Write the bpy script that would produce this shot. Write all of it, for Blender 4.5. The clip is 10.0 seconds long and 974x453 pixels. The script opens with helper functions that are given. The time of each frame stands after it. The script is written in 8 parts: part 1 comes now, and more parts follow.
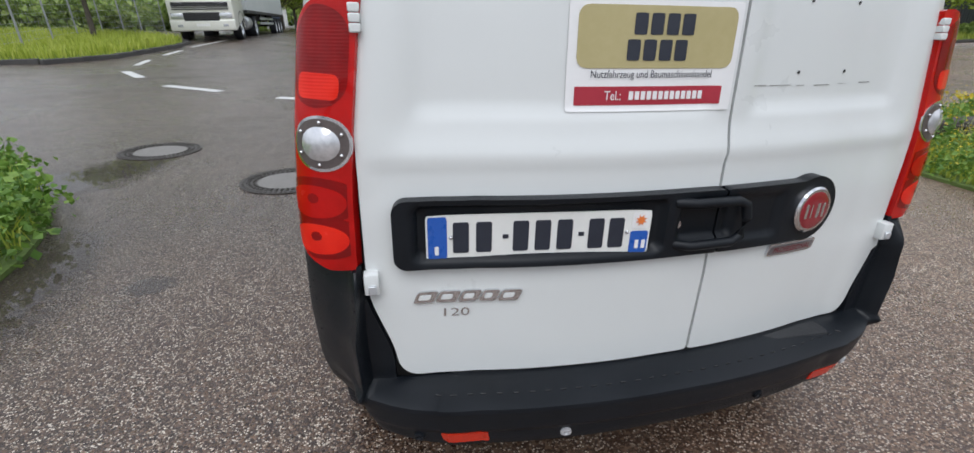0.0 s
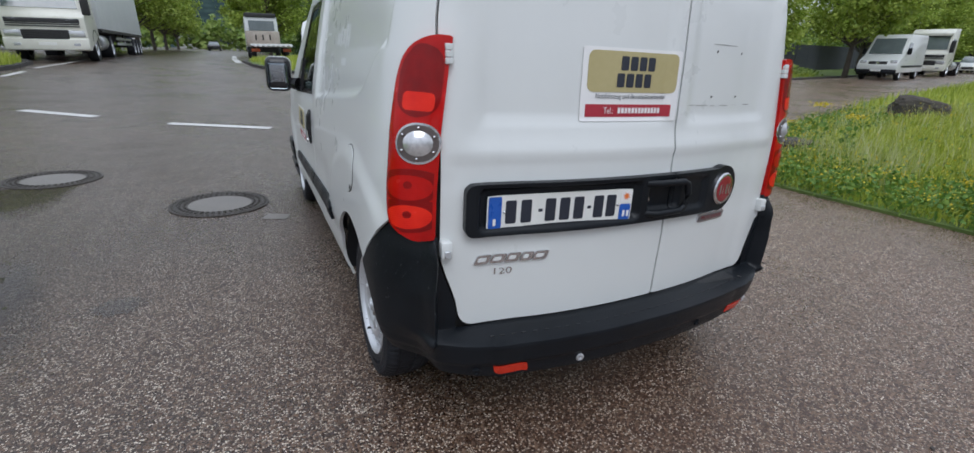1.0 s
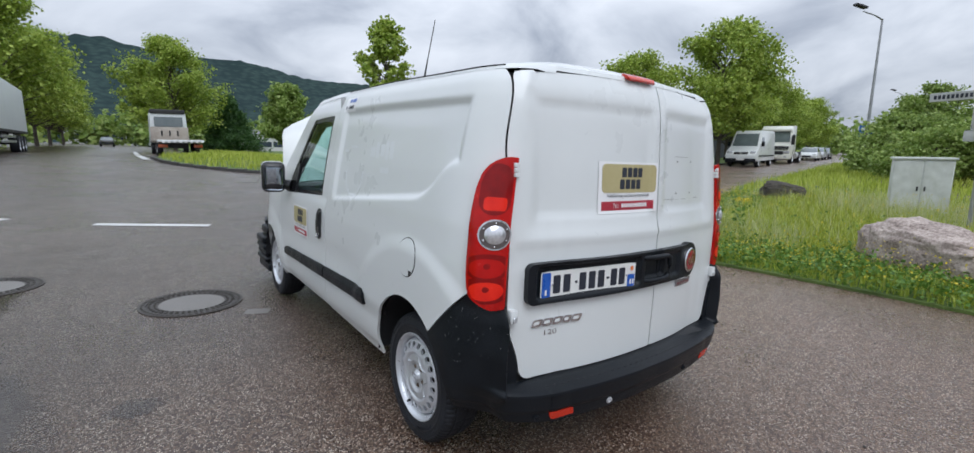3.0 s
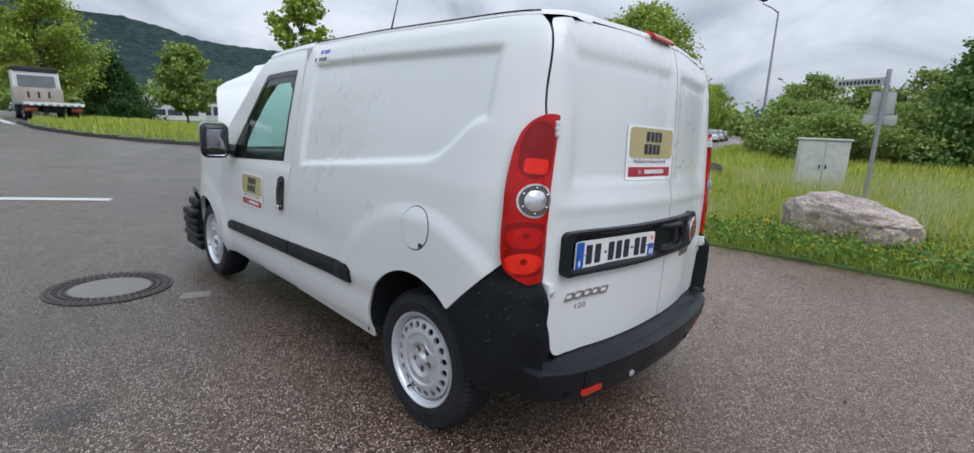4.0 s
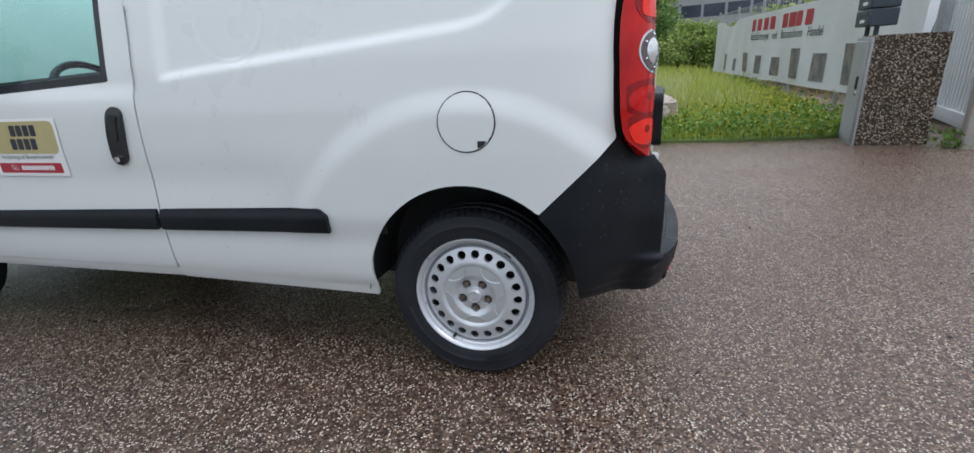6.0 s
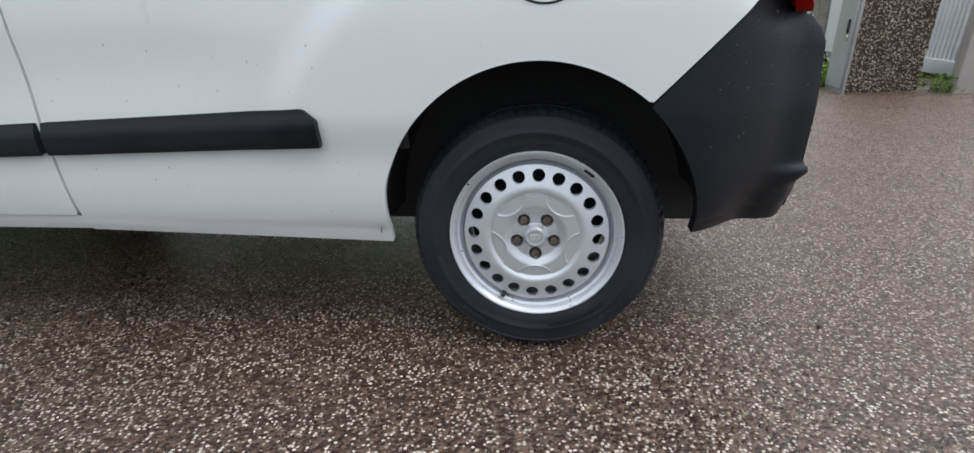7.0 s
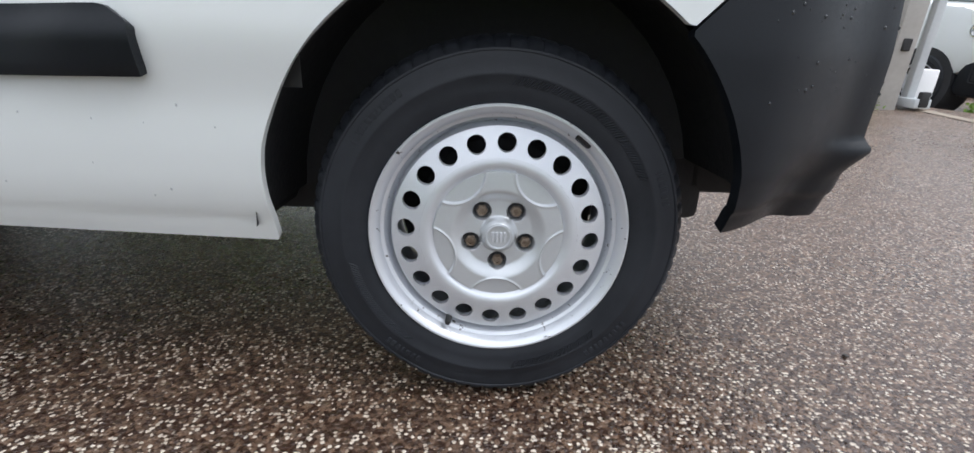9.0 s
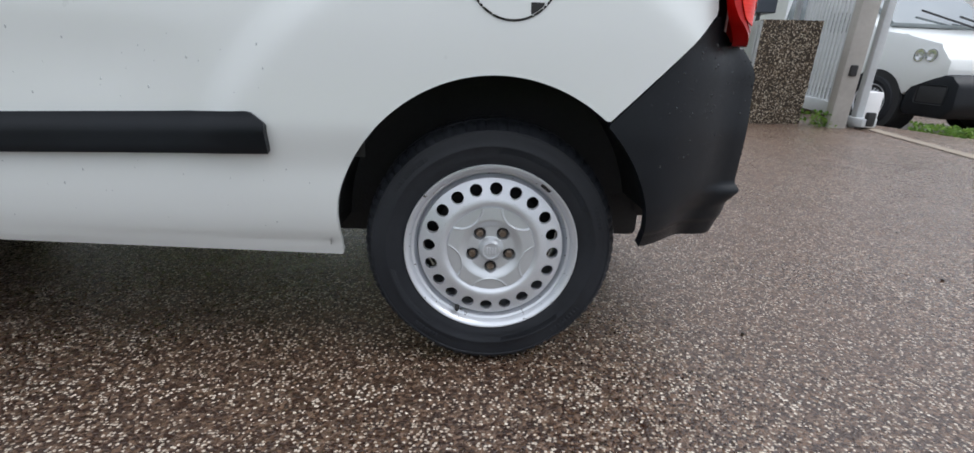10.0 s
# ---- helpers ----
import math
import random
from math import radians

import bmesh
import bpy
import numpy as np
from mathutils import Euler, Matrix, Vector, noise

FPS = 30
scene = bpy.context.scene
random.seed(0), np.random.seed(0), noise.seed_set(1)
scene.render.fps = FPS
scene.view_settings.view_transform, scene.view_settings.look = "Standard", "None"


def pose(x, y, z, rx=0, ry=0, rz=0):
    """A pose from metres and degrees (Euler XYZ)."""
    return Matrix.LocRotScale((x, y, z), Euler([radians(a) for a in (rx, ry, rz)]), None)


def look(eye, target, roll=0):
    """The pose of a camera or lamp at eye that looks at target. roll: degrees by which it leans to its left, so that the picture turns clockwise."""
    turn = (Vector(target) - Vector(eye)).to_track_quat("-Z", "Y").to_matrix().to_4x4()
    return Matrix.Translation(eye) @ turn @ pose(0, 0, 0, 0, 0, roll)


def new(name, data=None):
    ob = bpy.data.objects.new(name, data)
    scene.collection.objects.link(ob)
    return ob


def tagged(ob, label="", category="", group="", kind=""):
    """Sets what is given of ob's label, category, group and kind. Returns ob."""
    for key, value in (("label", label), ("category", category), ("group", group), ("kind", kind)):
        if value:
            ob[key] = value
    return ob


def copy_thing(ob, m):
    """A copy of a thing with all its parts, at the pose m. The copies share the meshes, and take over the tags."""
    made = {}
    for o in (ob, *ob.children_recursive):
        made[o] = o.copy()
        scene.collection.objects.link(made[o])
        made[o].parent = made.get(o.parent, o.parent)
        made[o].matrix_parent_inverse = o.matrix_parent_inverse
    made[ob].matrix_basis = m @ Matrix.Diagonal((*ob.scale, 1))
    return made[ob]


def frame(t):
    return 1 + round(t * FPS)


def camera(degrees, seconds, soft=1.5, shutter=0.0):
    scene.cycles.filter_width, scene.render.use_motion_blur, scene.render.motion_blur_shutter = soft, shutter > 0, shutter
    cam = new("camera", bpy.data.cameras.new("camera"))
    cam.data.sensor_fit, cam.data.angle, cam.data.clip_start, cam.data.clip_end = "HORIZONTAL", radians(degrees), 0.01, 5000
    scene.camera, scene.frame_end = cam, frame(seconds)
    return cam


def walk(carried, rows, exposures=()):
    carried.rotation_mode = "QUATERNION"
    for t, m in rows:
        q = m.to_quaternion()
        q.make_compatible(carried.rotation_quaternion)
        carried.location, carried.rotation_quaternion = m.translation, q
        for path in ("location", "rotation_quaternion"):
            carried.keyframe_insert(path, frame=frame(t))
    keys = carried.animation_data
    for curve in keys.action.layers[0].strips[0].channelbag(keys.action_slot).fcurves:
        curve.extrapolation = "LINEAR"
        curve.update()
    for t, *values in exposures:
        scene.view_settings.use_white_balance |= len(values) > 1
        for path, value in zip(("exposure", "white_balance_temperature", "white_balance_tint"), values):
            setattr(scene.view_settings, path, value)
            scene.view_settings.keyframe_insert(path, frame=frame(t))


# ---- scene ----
cam = camera(90.6, 10.0)
PATH = [
    (0, (-0.7002, -1.5621, 1.3073), (-0.2990, 0.2396, 0.5373), 0.97),
    (0.5, (-0.9578, -1.7432, 1.2937), (-0.4011, 0.0475, 0.5977), 2.48),
    (1, (-1.2356, -1.8242, 1.3061), (-0.3950, -0.1305, 0.6534), 2.76),
    (1.5, (-1.5348, -1.8276, 1.3185), (-0.4676, -0.2433, 0.7274), -0.44),
    (2, (-1.6967, -1.8715, 1.3079), (-0.5988, -0.2826, 0.7896), 0.84),
    (2.5, (-1.8020, -1.9502, 1.3483), (-0.6912, -0.3385, 0.9415), 1.36),
    (2.7, (-1.8300, -1.9692, 1.3703), (-0.7102, -0.3425, 1.0565), 1.66),
    (3.8, (-2.0395, -1.6248, 1.3054), (-0.6816, -0.1964, 0.9662), 2.95),
    (4, (-2.0705, -1.5318, 1.2804), (-0.6606, -0.1634, 0.9112), 3.45),
    (4.5, (-2.1026, -1.2633, 1.2359), (-0.5708, -0.0256, 0.8880), 0.85),
    (5, (-2.2031, -1.0239, 1.1283), (-0.5043, -0.0375, 0.7544), 1.96),
    (5.5, (-2.2935, -0.7716, 1.0820), (-0.4759, -0.1126, 0.5686), 1.99),
    (6, (-2.2995, -0.4221, 1.0328), (-0.4492, 0.0478, 0.4355), -2.46),
    (6.2, (-2.3055, -0.2991, 1.0068), (-0.4632, 0.1428, 0.3645), -3.66),
    (7.3, (-1.714, -0.007, 0.651), (0.15, 0.198, -0.043), -0.9),
    (7.5, (-1.579, -0.002, 0.614), (0.286, 0.182, -0.085), -0.2),
    (8, (-1.411, 0.019, 0.571), (0.454, 0.135, -0.141), 0.8),
    (8.5, (-1.423, 0.021, 0.566), (0.452, 0.075, -0.127), 1.7),
    (9, (-1.582, 0.03, 0.588), (0.302, 0.001, -0.08), 1.9),
    (9.5, (-1.768, 0.04, 0.647), (0.128, -0.018, 0.012), 1.5),
    (10, (-1.934, 0.05, 0.737), (-0.04, -0.018, 0.1), 1.8),
]
B = pose(0, 0, 0, 0, 2.0, 0)
TINTS = [(0.0, 0.17), (0.4, -0.02), (1.0, -0.08), (1.5, -0.06), (2.5, 0.03), (5.0, 0.06), (5.6, 0.16), (6.2, 0.20), (7.4, 0.50), (8.0, 0.66), (8.5, 0.82), (9.2, 0.55), (10.0, 0.33)]
walk(cam, [(t, B @ look(eye, target, roll)) for t, eye, target, roll in PATH], [(t, e, 6000 if 0.8 < t < 6.5 else 6220, 10.5) for t, e in TINTS])

# ---- sky and sun ----
world = bpy.data.worlds.new("overcast_sky")
scene.world = world
world.use_nodes = True
wn, wl = world.node_tree.nodes, world.node_tree.links
wn.clear()


def wnode(kind, **kw):
    n = wn.new(kind)
    for k, v in kw.items():
        n.inputs[k].default_value = v
    return n


w_out = wnode("ShaderNodeOutputWorld")
w_bg = wnode("ShaderNodeBackground", Strength=1.0)
w_tc = wnode("ShaderNodeTexCoord")
w_sep = wnode("ShaderNodeSeparateXYZ")
wl.new(w_tc.outputs["Generated"], w_sep.inputs[0])
w_sky = wn.new("ShaderNodeTexSky")
w_sky.sky_type, w_sky.sun_disc = "NISHITA", False
w_sky.sun_elevation, w_sky.sun_rotation = radians(53), radians(194)
# cloud layer: the direction laid onto a flat ceiling
w_add = wnode("ShaderNodeMath"); w_add.operation = "ADD"; w_add.inputs[1].default_value = 0.32
w_max = wnode("ShaderNodeMath"); w_max.operation = "MAXIMUM"; w_max.inputs[1].default_value = 0.0
wl.new(w_sep.outputs["Z"], w_max.inputs[0]); wl.new(w_max.outputs[0], w_add.inputs[0])
w_dx = wnode("ShaderNodeMath"); w_dx.operation = "DIVIDE"
w_dy = wnode("ShaderNodeMath"); w_dy.operation = "DIVIDE"
wl.new(w_sep.outputs["X"], w_dx.inputs[0]); wl.new(w_add.outputs[0], w_dx.inputs[1])
wl.new(w_sep.outputs["Y"], w_dy.inputs[0]); wl.new(w_add.outputs[0], w_dy.inputs[1])
w_com = wnode("ShaderNodeCombineXYZ")
wl.new(w_dx.outputs[0], w_com.inputs[0]); wl.new(w_dy.outputs[0], w_com.inputs[1])
w_noise = wnode("ShaderNodeTexNoise", Scale=1.7, Detail=7.0, Roughness=0.52, Distortion=0.5)
wl.new(w_com.outputs[0], w_noise.inputs["Vector"])
w_ramp = wn.new("ShaderNodeValToRGB")
w_ramp.color_ramp.elements[0].position, w_ramp.color_ramp.elements[0].color = 0.34, (0.44, 0.475, 0.54, 1)
w_ramp.color_ramp.elements[1].position, w_ramp.color_ramp.elements[1].color = 0.66, (0.98, 1.0, 1.03, 1)
w_mid = w_ramp.color_ramp.elements.new(0.5); w_mid.color = (0.76, 0.79, 0.835, 1)
wl.new(w_noise.outputs["Fac"], w_ramp.inputs[0])
# an overcast sky is brighter overhead than at the horizon
w_grad = wn.new("ShaderNodeMapRange")
w_grad.inputs["From Min"].default_value, w_grad.inputs["From Max"].default_value = 0.0, 0.85
w_grad.inputs["To Min"].default_value, w_grad.inputs["To Max"].default_value = 0.68, 1.68
wl.new(w_max.outputs[0], w_grad.inputs["Value"])
w_mul = wn.new("ShaderNodeVectorMath"); w_mul.operation = "SCALE"
wl.new(w_ramp.outputs[0], w_mul.inputs[0]); wl.new(w_grad.outputs[0], w_mul.inputs["Scale"])
w_sk = wn.new("ShaderNodeVectorMath"); w_sk.operation = "SCALE"; w_sk.inputs["Scale"].default_value = 0.06
wl.new(w_sky.outputs[0], w_sk.inputs[0])
w_mix = wn.new("ShaderNodeMix"); w_mix.data_type = "RGBA"; w_mix.inputs["Factor"].default_value = 0.92
wl.new(w_sk.outputs[0], w_mix.inputs["A"]); wl.new(w_mul.outputs[0], w_mix.inputs["B"])
wl.new(w_mix.outputs["Result"], w_bg.inputs["Color"]); wl.new(w_bg.outputs[0], w_out.inputs[0])

sun = new("sun", bpy.data.lights.new("sun", "SUN"))
sun.data.energy, sun.data.angle, sun.data.color = 1.12, radians(40), (1.0, 0.98, 0.95)
sun.matrix_world = look((-2.2, -8.5, 11.8), (0, 0, 0))


# ---- materials ----
def surface(name, a, b, rough=(0.4, 0.6), metal=0.0, coat=0.0, spec=0.5, big=1.5, fine=60.0, bump=0.0, bump_scale=80.0, mixfine=0.35, coat_rough=0.05):
    """Two tones mixed at two scales, with varied gloss and fine relief."""
    m = bpy.data.materials.new(name)
    m.use_nodes = True
    n, l = m.node_tree.nodes, m.node_tree.links
    p = n["Principled BSDF"]
    tc = n.new("ShaderNodeTexCoord")
    n1, n2 = n.new("ShaderNodeTexNoise"), n.new("ShaderNodeTexNoise")
    n1.inputs["Scale"].default_value, n1.inputs["Detail"].default_value = big, 5
    n2.inputs["Scale"].default_value, n2.inputs["Detail"].default_value = fine, 4
    for q in (n1, n2):
        l.new(tc.outputs["Object"], q.inputs["Vector"])
    mx = n.new("ShaderNodeMix"); mx.inputs["Factor"].default_value = mixfine
    l.new(n1.outputs["Fac"], mx.inputs["A"]); l.new(n2.outputs["Fac"], mx.inputs["B"])
    rm = n.new("ShaderNodeMapRange")
    rm.inputs["From Min"].default_value, rm.inputs["From Max"].default_value = 0.32, 0.68
    l.new(mx.outputs["Result"], rm.inputs["Value"])
    cm = n.new("ShaderNodeMix"); cm.data_type = "RGBA"
    cm.inputs["A"].default_value, cm.inputs["B"].default_value = (*a, 1), (*b, 1)
    l.new(rm.outputs[0], cm.inputs["Factor"])
    l.new(cm.outputs["Result"], p.inputs["Base Color"])
    rr = n.new("ShaderNodeMapRange")
    rr.inputs["To Min"].default_value, rr.inputs["To Max"].default_value = rough
    l.new(rm.outputs[0], rr.inputs["Value"]); l.new(rr.outputs[0], p.inputs["Roughness"])
    p.inputs["Metallic"].default_value, p.inputs["Coat Weight"].default_value = metal, coat
    p.inputs["Coat Roughness"].default_value, p.inputs["Specular IOR Level"].default_value = coat_rough, spec
    if bump:
        bn = n.new("ShaderNodeTexNoise"); bn.inputs["Scale"].default_value, bn.inputs["Detail"].default_value = bump_scale, 4
        l.new(tc.outputs["Object"], bn.inputs["Vector"])
        bp = n.new("ShaderNodeBump"); bp.inputs["Strength"].default_value, bp.inputs["Distance"].default_value = bump, 0.01
        l.new(bn.outputs["Fac"], bp.inputs["Height"]); l.new(bp.outputs[0], p.inputs["Normal"])
    return m


def glass(name, tint, rough=0.0, alpha=0.25, dark=0.02):
    """A thin pane: mostly clear, tinted, with a mirror's sheen."""
    m = bpy.data.materials.new(name)
    m.use_nodes = True
    n, l = m.node_tree.nodes, m.node_tree.links
    out = n["Material Output"]
    n.remove(n["Principled BSDF"])
    tr, gl, mx, lw = n.new("ShaderNodeBsdfTransparent"), n.new("ShaderNodeBsdfGlossy"), n.new("ShaderNodeMixShader"), n.new("ShaderNodeLayerWeight")
    tr.inputs[0].default_value = (*tint, 1)
    gl.inputs["Roughness"].default_value = rough
    lw.inputs[0].default_value = 0.5
    fr = n.new("ShaderNodeMath"); fr.operation = "POWER"; fr.inputs[1].default_value = 4.5
    l.new(lw.outputs["Facing"], fr.inputs[0])
    ad = n.new("ShaderNodeMath"); ad.operation = "ADD"; ad.use_clamp = True; ad.inputs[1].default_value = alpha
    l.new(fr.outputs[0], ad.inputs[0]); l.new(ad.outputs[0], mx.inputs[0])
    l.new(tr.outputs[0], mx.inputs[1]); l.new(gl.outputs[0], mx.inputs[2]); l.new(mx.outputs[0], out.inputs[0])
    return m


def leafy(name, a, b, c, rough=0.55, trans=0.29):
    """Leaves and blades: three greens told apart piece by piece, with light shining through."""
    m = bpy.data.materials.new(name)
    m.use_nodes = True
    n, l = m.node_tree.nodes, m.node_tree.links
    p = n["Principled BSDF"]
    g, rp = n.new("ShaderNodeNewGeometry"), n.new("ShaderNodeValToRGB")
    e = rp.color_ramp.elements
    e[0].color, e[1].color = (*a, 1), (*c, 1)
    e.new(0.5).color = (*b, 1)
    l.new(g.outputs["Random Per Island"], rp.inputs[0]); l.new(rp.outputs[0], p.inputs["Base Color"])
    p.inputs["Roughness"].default_value = rough
    tl, mx = n.new("ShaderNodeBsdfTranslucent"), n.new("ShaderNodeMixShader")
    l.new(rp.outputs[0], tl.inputs[0]); mx.inputs[0].default_value = trans
    l.new(p.outputs[0], mx.inputs[1]); l.new(tl.outputs[0], mx.inputs[2]); l.new(mx.outputs[0], n["Material Output"].inputs[0])
    return m


def asphalt_material():
    m = bpy.data.materials.new("wet_asphalt")
    m.use_nodes = True
    n, l = m.node_tree.nodes, m.node_tree.links
    p = n["Principled BSDF"]
    tc = n.new("ShaderNodeTexCoord")

    def noise_tex(scale, detail=4, rough=0.5):
        q = n.new("ShaderNodeTexNoise")
        q.inputs["Scale"].default_value, q.inputs["Detail"].default_value, q.inputs["Roughness"].default_value = scale, detail, rough
        l.new(tc.outputs["Object"], q.inputs["Vector"])
        return q

    def ranged(src, a, b, c, d):
        q = n.new("ShaderNodeMapRange")
        for k, v in zip(("From Min", "From Max", "To Min", "To Max"), (a, b, c, d)):
            q.inputs[k].default_value = v
        l.new(src, q.inputs["Value"])
        return q.outputs[0]

    def blend(f, a, b):
        q = n.new("ShaderNodeMix"); q.data_type = "RGBA"
        l.new(f, q.inputs["Factor"])
        for s, v in (("A", a), ("B", b)):
            if isinstance(v, tuple):
                q.inputs[s].default_value = (*v, 1)
            else:
                l.new(v, q.inputs[s])
        return q.outputs["Result"]

    vor = n.new("ShaderNodeTexVoronoi"); vor.inputs["Scale"].default_value = 116.0
    # stones of uneven outline
    wob, wsc, wad = noise_tex(190, 2), n.new("ShaderNodeVectorMath"), n.new("ShaderNodeVectorMath")
    wsc.operation, wad.operation = "SCALE", "ADD"
    wsc.inputs["Scale"].default_value = 0.006
    l.new(wob.outputs["Color"], wsc.inputs[0]); l.new(tc.outputs["Object"], wad.inputs[0]); l.new(wsc.outputs[0], wad.inputs[1])
    l.new(wad.outputs[0], vor.inputs["Vector"])
    vor2 = n.new("ShaderNodeTexVoronoi"); vor2.inputs["Scale"].default_value = 128.0
    l.new(wad.outputs[0], vor2.inputs["Vector"])
    sepc = n.new("ShaderNodeSeparateColor"); l.new(vor.outputs["Color"], sepc.inputs[0])
    sepd = n.new("ShaderNodeSeparateColor"); l.new(vor2.outputs["Color"], sepd.inputs[0])
    wear = noise_tex(0.45, 6, 0.6)
    damp = noise_tex(0.22, 5, 0.55)
    # place along the line from the road to the gate, roughened by noise
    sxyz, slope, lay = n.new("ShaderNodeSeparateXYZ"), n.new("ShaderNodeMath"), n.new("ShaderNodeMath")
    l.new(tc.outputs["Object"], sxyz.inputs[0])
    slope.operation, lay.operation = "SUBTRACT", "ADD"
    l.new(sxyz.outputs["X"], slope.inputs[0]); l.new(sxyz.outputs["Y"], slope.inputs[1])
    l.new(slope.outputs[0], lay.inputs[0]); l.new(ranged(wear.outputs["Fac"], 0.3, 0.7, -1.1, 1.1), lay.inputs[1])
    # binder, then grey stones, then pale chippings
    binder = blend(ranged(wear.outputs["Fac"], 0.35, 0.7, 0, 1), (0.021, 0.0086, 0.0050), (0.052, 0.025, 0.0148))
    stone = blend(ranged(sepc.outputs["Green"], 0.0, 1.0, 0, 1), (0.032, 0.0155, 0.0095), (0.19, 0.118, 0.077))
    is_stone = ranged(sepc.outputs["Red"], 0.30, 0.36, 0, 1)
    col = blend(is_stone, binder, stone)
    pale = blend(ranged(sepd.outputs["Blue"], 0.0, 1.0, 0, 1), (0.40, 0.31, 0.23), (0.95, 0.85, 0.72))
    amount = n.new("ShaderNodeMath"); amount.operation = "MULTIPLY"
    l.new(ranged(sepd.outputs["Red"], 0.63, 0.65, 0, 1), amount.inputs[0])
    l.new(ranged(vor2.outputs["Distance"], 0.43, 0.47, 1, 0), amount.inputs[1])
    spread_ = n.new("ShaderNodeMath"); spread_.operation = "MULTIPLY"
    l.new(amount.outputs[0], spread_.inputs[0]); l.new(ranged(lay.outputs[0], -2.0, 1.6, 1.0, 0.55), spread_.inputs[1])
    col = blend(spread_.outputs[0], col, pale)
    # oily brown and dark damp patches
    col = blend(ranged(damp.outputs["Fac"], 0.42, 0.66, 0, 0.4), col, (0.030, 0.015, 0.009))
    # wetness, dark roadside reflections and bright gateside sheen painted into the colour
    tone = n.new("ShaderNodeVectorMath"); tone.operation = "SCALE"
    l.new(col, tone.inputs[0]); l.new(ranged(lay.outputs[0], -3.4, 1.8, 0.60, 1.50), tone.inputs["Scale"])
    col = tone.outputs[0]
    l.new(col, p.inputs["Base Color"])
    wet = noise_tex(0.6, 6, 0.62)
    rgh = n.new("ShaderNodeMath"); rgh.operation = "ADD"
    l.new(ranged(wet.outputs["Fac"], 0.36, 0.66, 0.17, 0.42), rgh.inputs[0])
    l.new(ranged(sepc.outputs["Blue"], 0, 1, -0.04, 0.12), rgh.inputs[1])
    l.new(rgh.outputs[0], p.inputs["Roughness"])
    p.inputs["Specular IOR Level"].default_value = 0.5
    p.inputs["Coat Weight"].default_value, p.inputs["Coat Roughness"].default_value, p.inputs["Coat IOR"].default_value = 0.48, 0.26, 1.36
    hs = n.new("ShaderNodeMath"); hs.operation = "ADD"
    l.new(ranged(vor.outputs["Distance"], 0.0, 0.6, 1, 0), hs.inputs[0])
    l.new(ranged(vor2.outputs["Distance"], 0.0, 0.6, 0.5, 0), hs.inputs[1])
    bp = n.new("ShaderNodeBump"); bp.inputs["Strength"].default_value, bp.inputs["Distance"].default_value = 0.8, 0.0035
    l.new(hs.outputs[0], bp.inputs["Height"]); l.new(bp.outputs[0], p.inputs["Normal"])
    film = n.new("ShaderNodeBump"); film.inputs["Strength"].default_value, film.inputs["Distance"].default_value = 0.45, 0.0035
    l.new(hs.outputs[0], film.inputs["Height"]); l.new(film.outputs[0], p.inputs["Coat Normal"])
    return m


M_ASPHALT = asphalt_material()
M_PAINT = surface("white_van_paint", (0.690, 0.712, 0.704), (0.705, 0.726, 0.718), (0.27, 0.30), coat=0.5, big=0.8, fine=9, coat_rough=0.07)
M_PLASTIC = surface("black_bumper_plastic", (0.0050, 0.0066, 0.0092), (0.010, 0.0125, 0.0165), (0.28, 0.52), spec=0.26, big=7, fine=220, bump=0.10, bump_scale=900)
M_TRIM = surface("black_gloss_trim", (0.012, 0.012, 0.014), (0.02, 0.02, 0.022), (0.18, 0.3), big=6, fine=90)
M_SEAL = surface("door_seal_rubber", (0.012, 0.012, 0.012), (0.02, 0.02, 0.02), (0.6, 0.8), big=6, fine=90)
M_RUBBER = surface("tyre_rubber", (0.009, 0.0105, 0.014), (0.021, 0.0235, 0.029), (0.42, 0.68), spec=0.33, big=9, fine=60, bump=0.12, bump_scale=520)
M_RIM = surface("silver_wheel_paint", (0.60, 0.62, 0.66), (0.66, 0.68, 0.71), (0.28, 0.33), metal=0.45, coat=0.3, big=3, fine=40)
M_RIMEDGE = surface("chipped_silver_edge", (0.60, 0.62, 0.66), (0.66, 0.68, 0.71), (0.28, 0.33), metal=0.45, coat=0.3, big=3, fine=40)
_n, _l = M_RIMEDGE.node_tree.nodes, M_RIMEDGE.node_tree.links
_p = _n["Principled BSDF"]
_c, _t, _z, _r, _m = _p.inputs["Base Color"].links[0].from_socket, _n.new("ShaderNodeTexCoord"), _n.new("ShaderNodeTexNoise"), _n.new("ShaderNodeMapRange"), _n.new("ShaderNodeMix")
_z.inputs["Scale"].default_value, _z.inputs["Detail"].default_value, _z.inputs["Roughness"].default_value = 75, 5, 0.62
_l.new(_t.outputs["Object"], _z.inputs["Vector"]); _l.new(_z.outputs["Fac"], _r.inputs["Value"])
_r.inputs["From Min"].default_value, _r.inputs["From Max"].default_value = 0.655, 0.675
_m.data_type = "RGBA"
_l.new(_r.outputs[0], _m.inputs["Factor"]); _l.new(_c, _m.inputs["A"]); _m.inputs["B"].default_value = (0.06, 0.05, 0.045, 1)
_l.new(_m.outputs["Result"], _p.inputs["Base Color"])
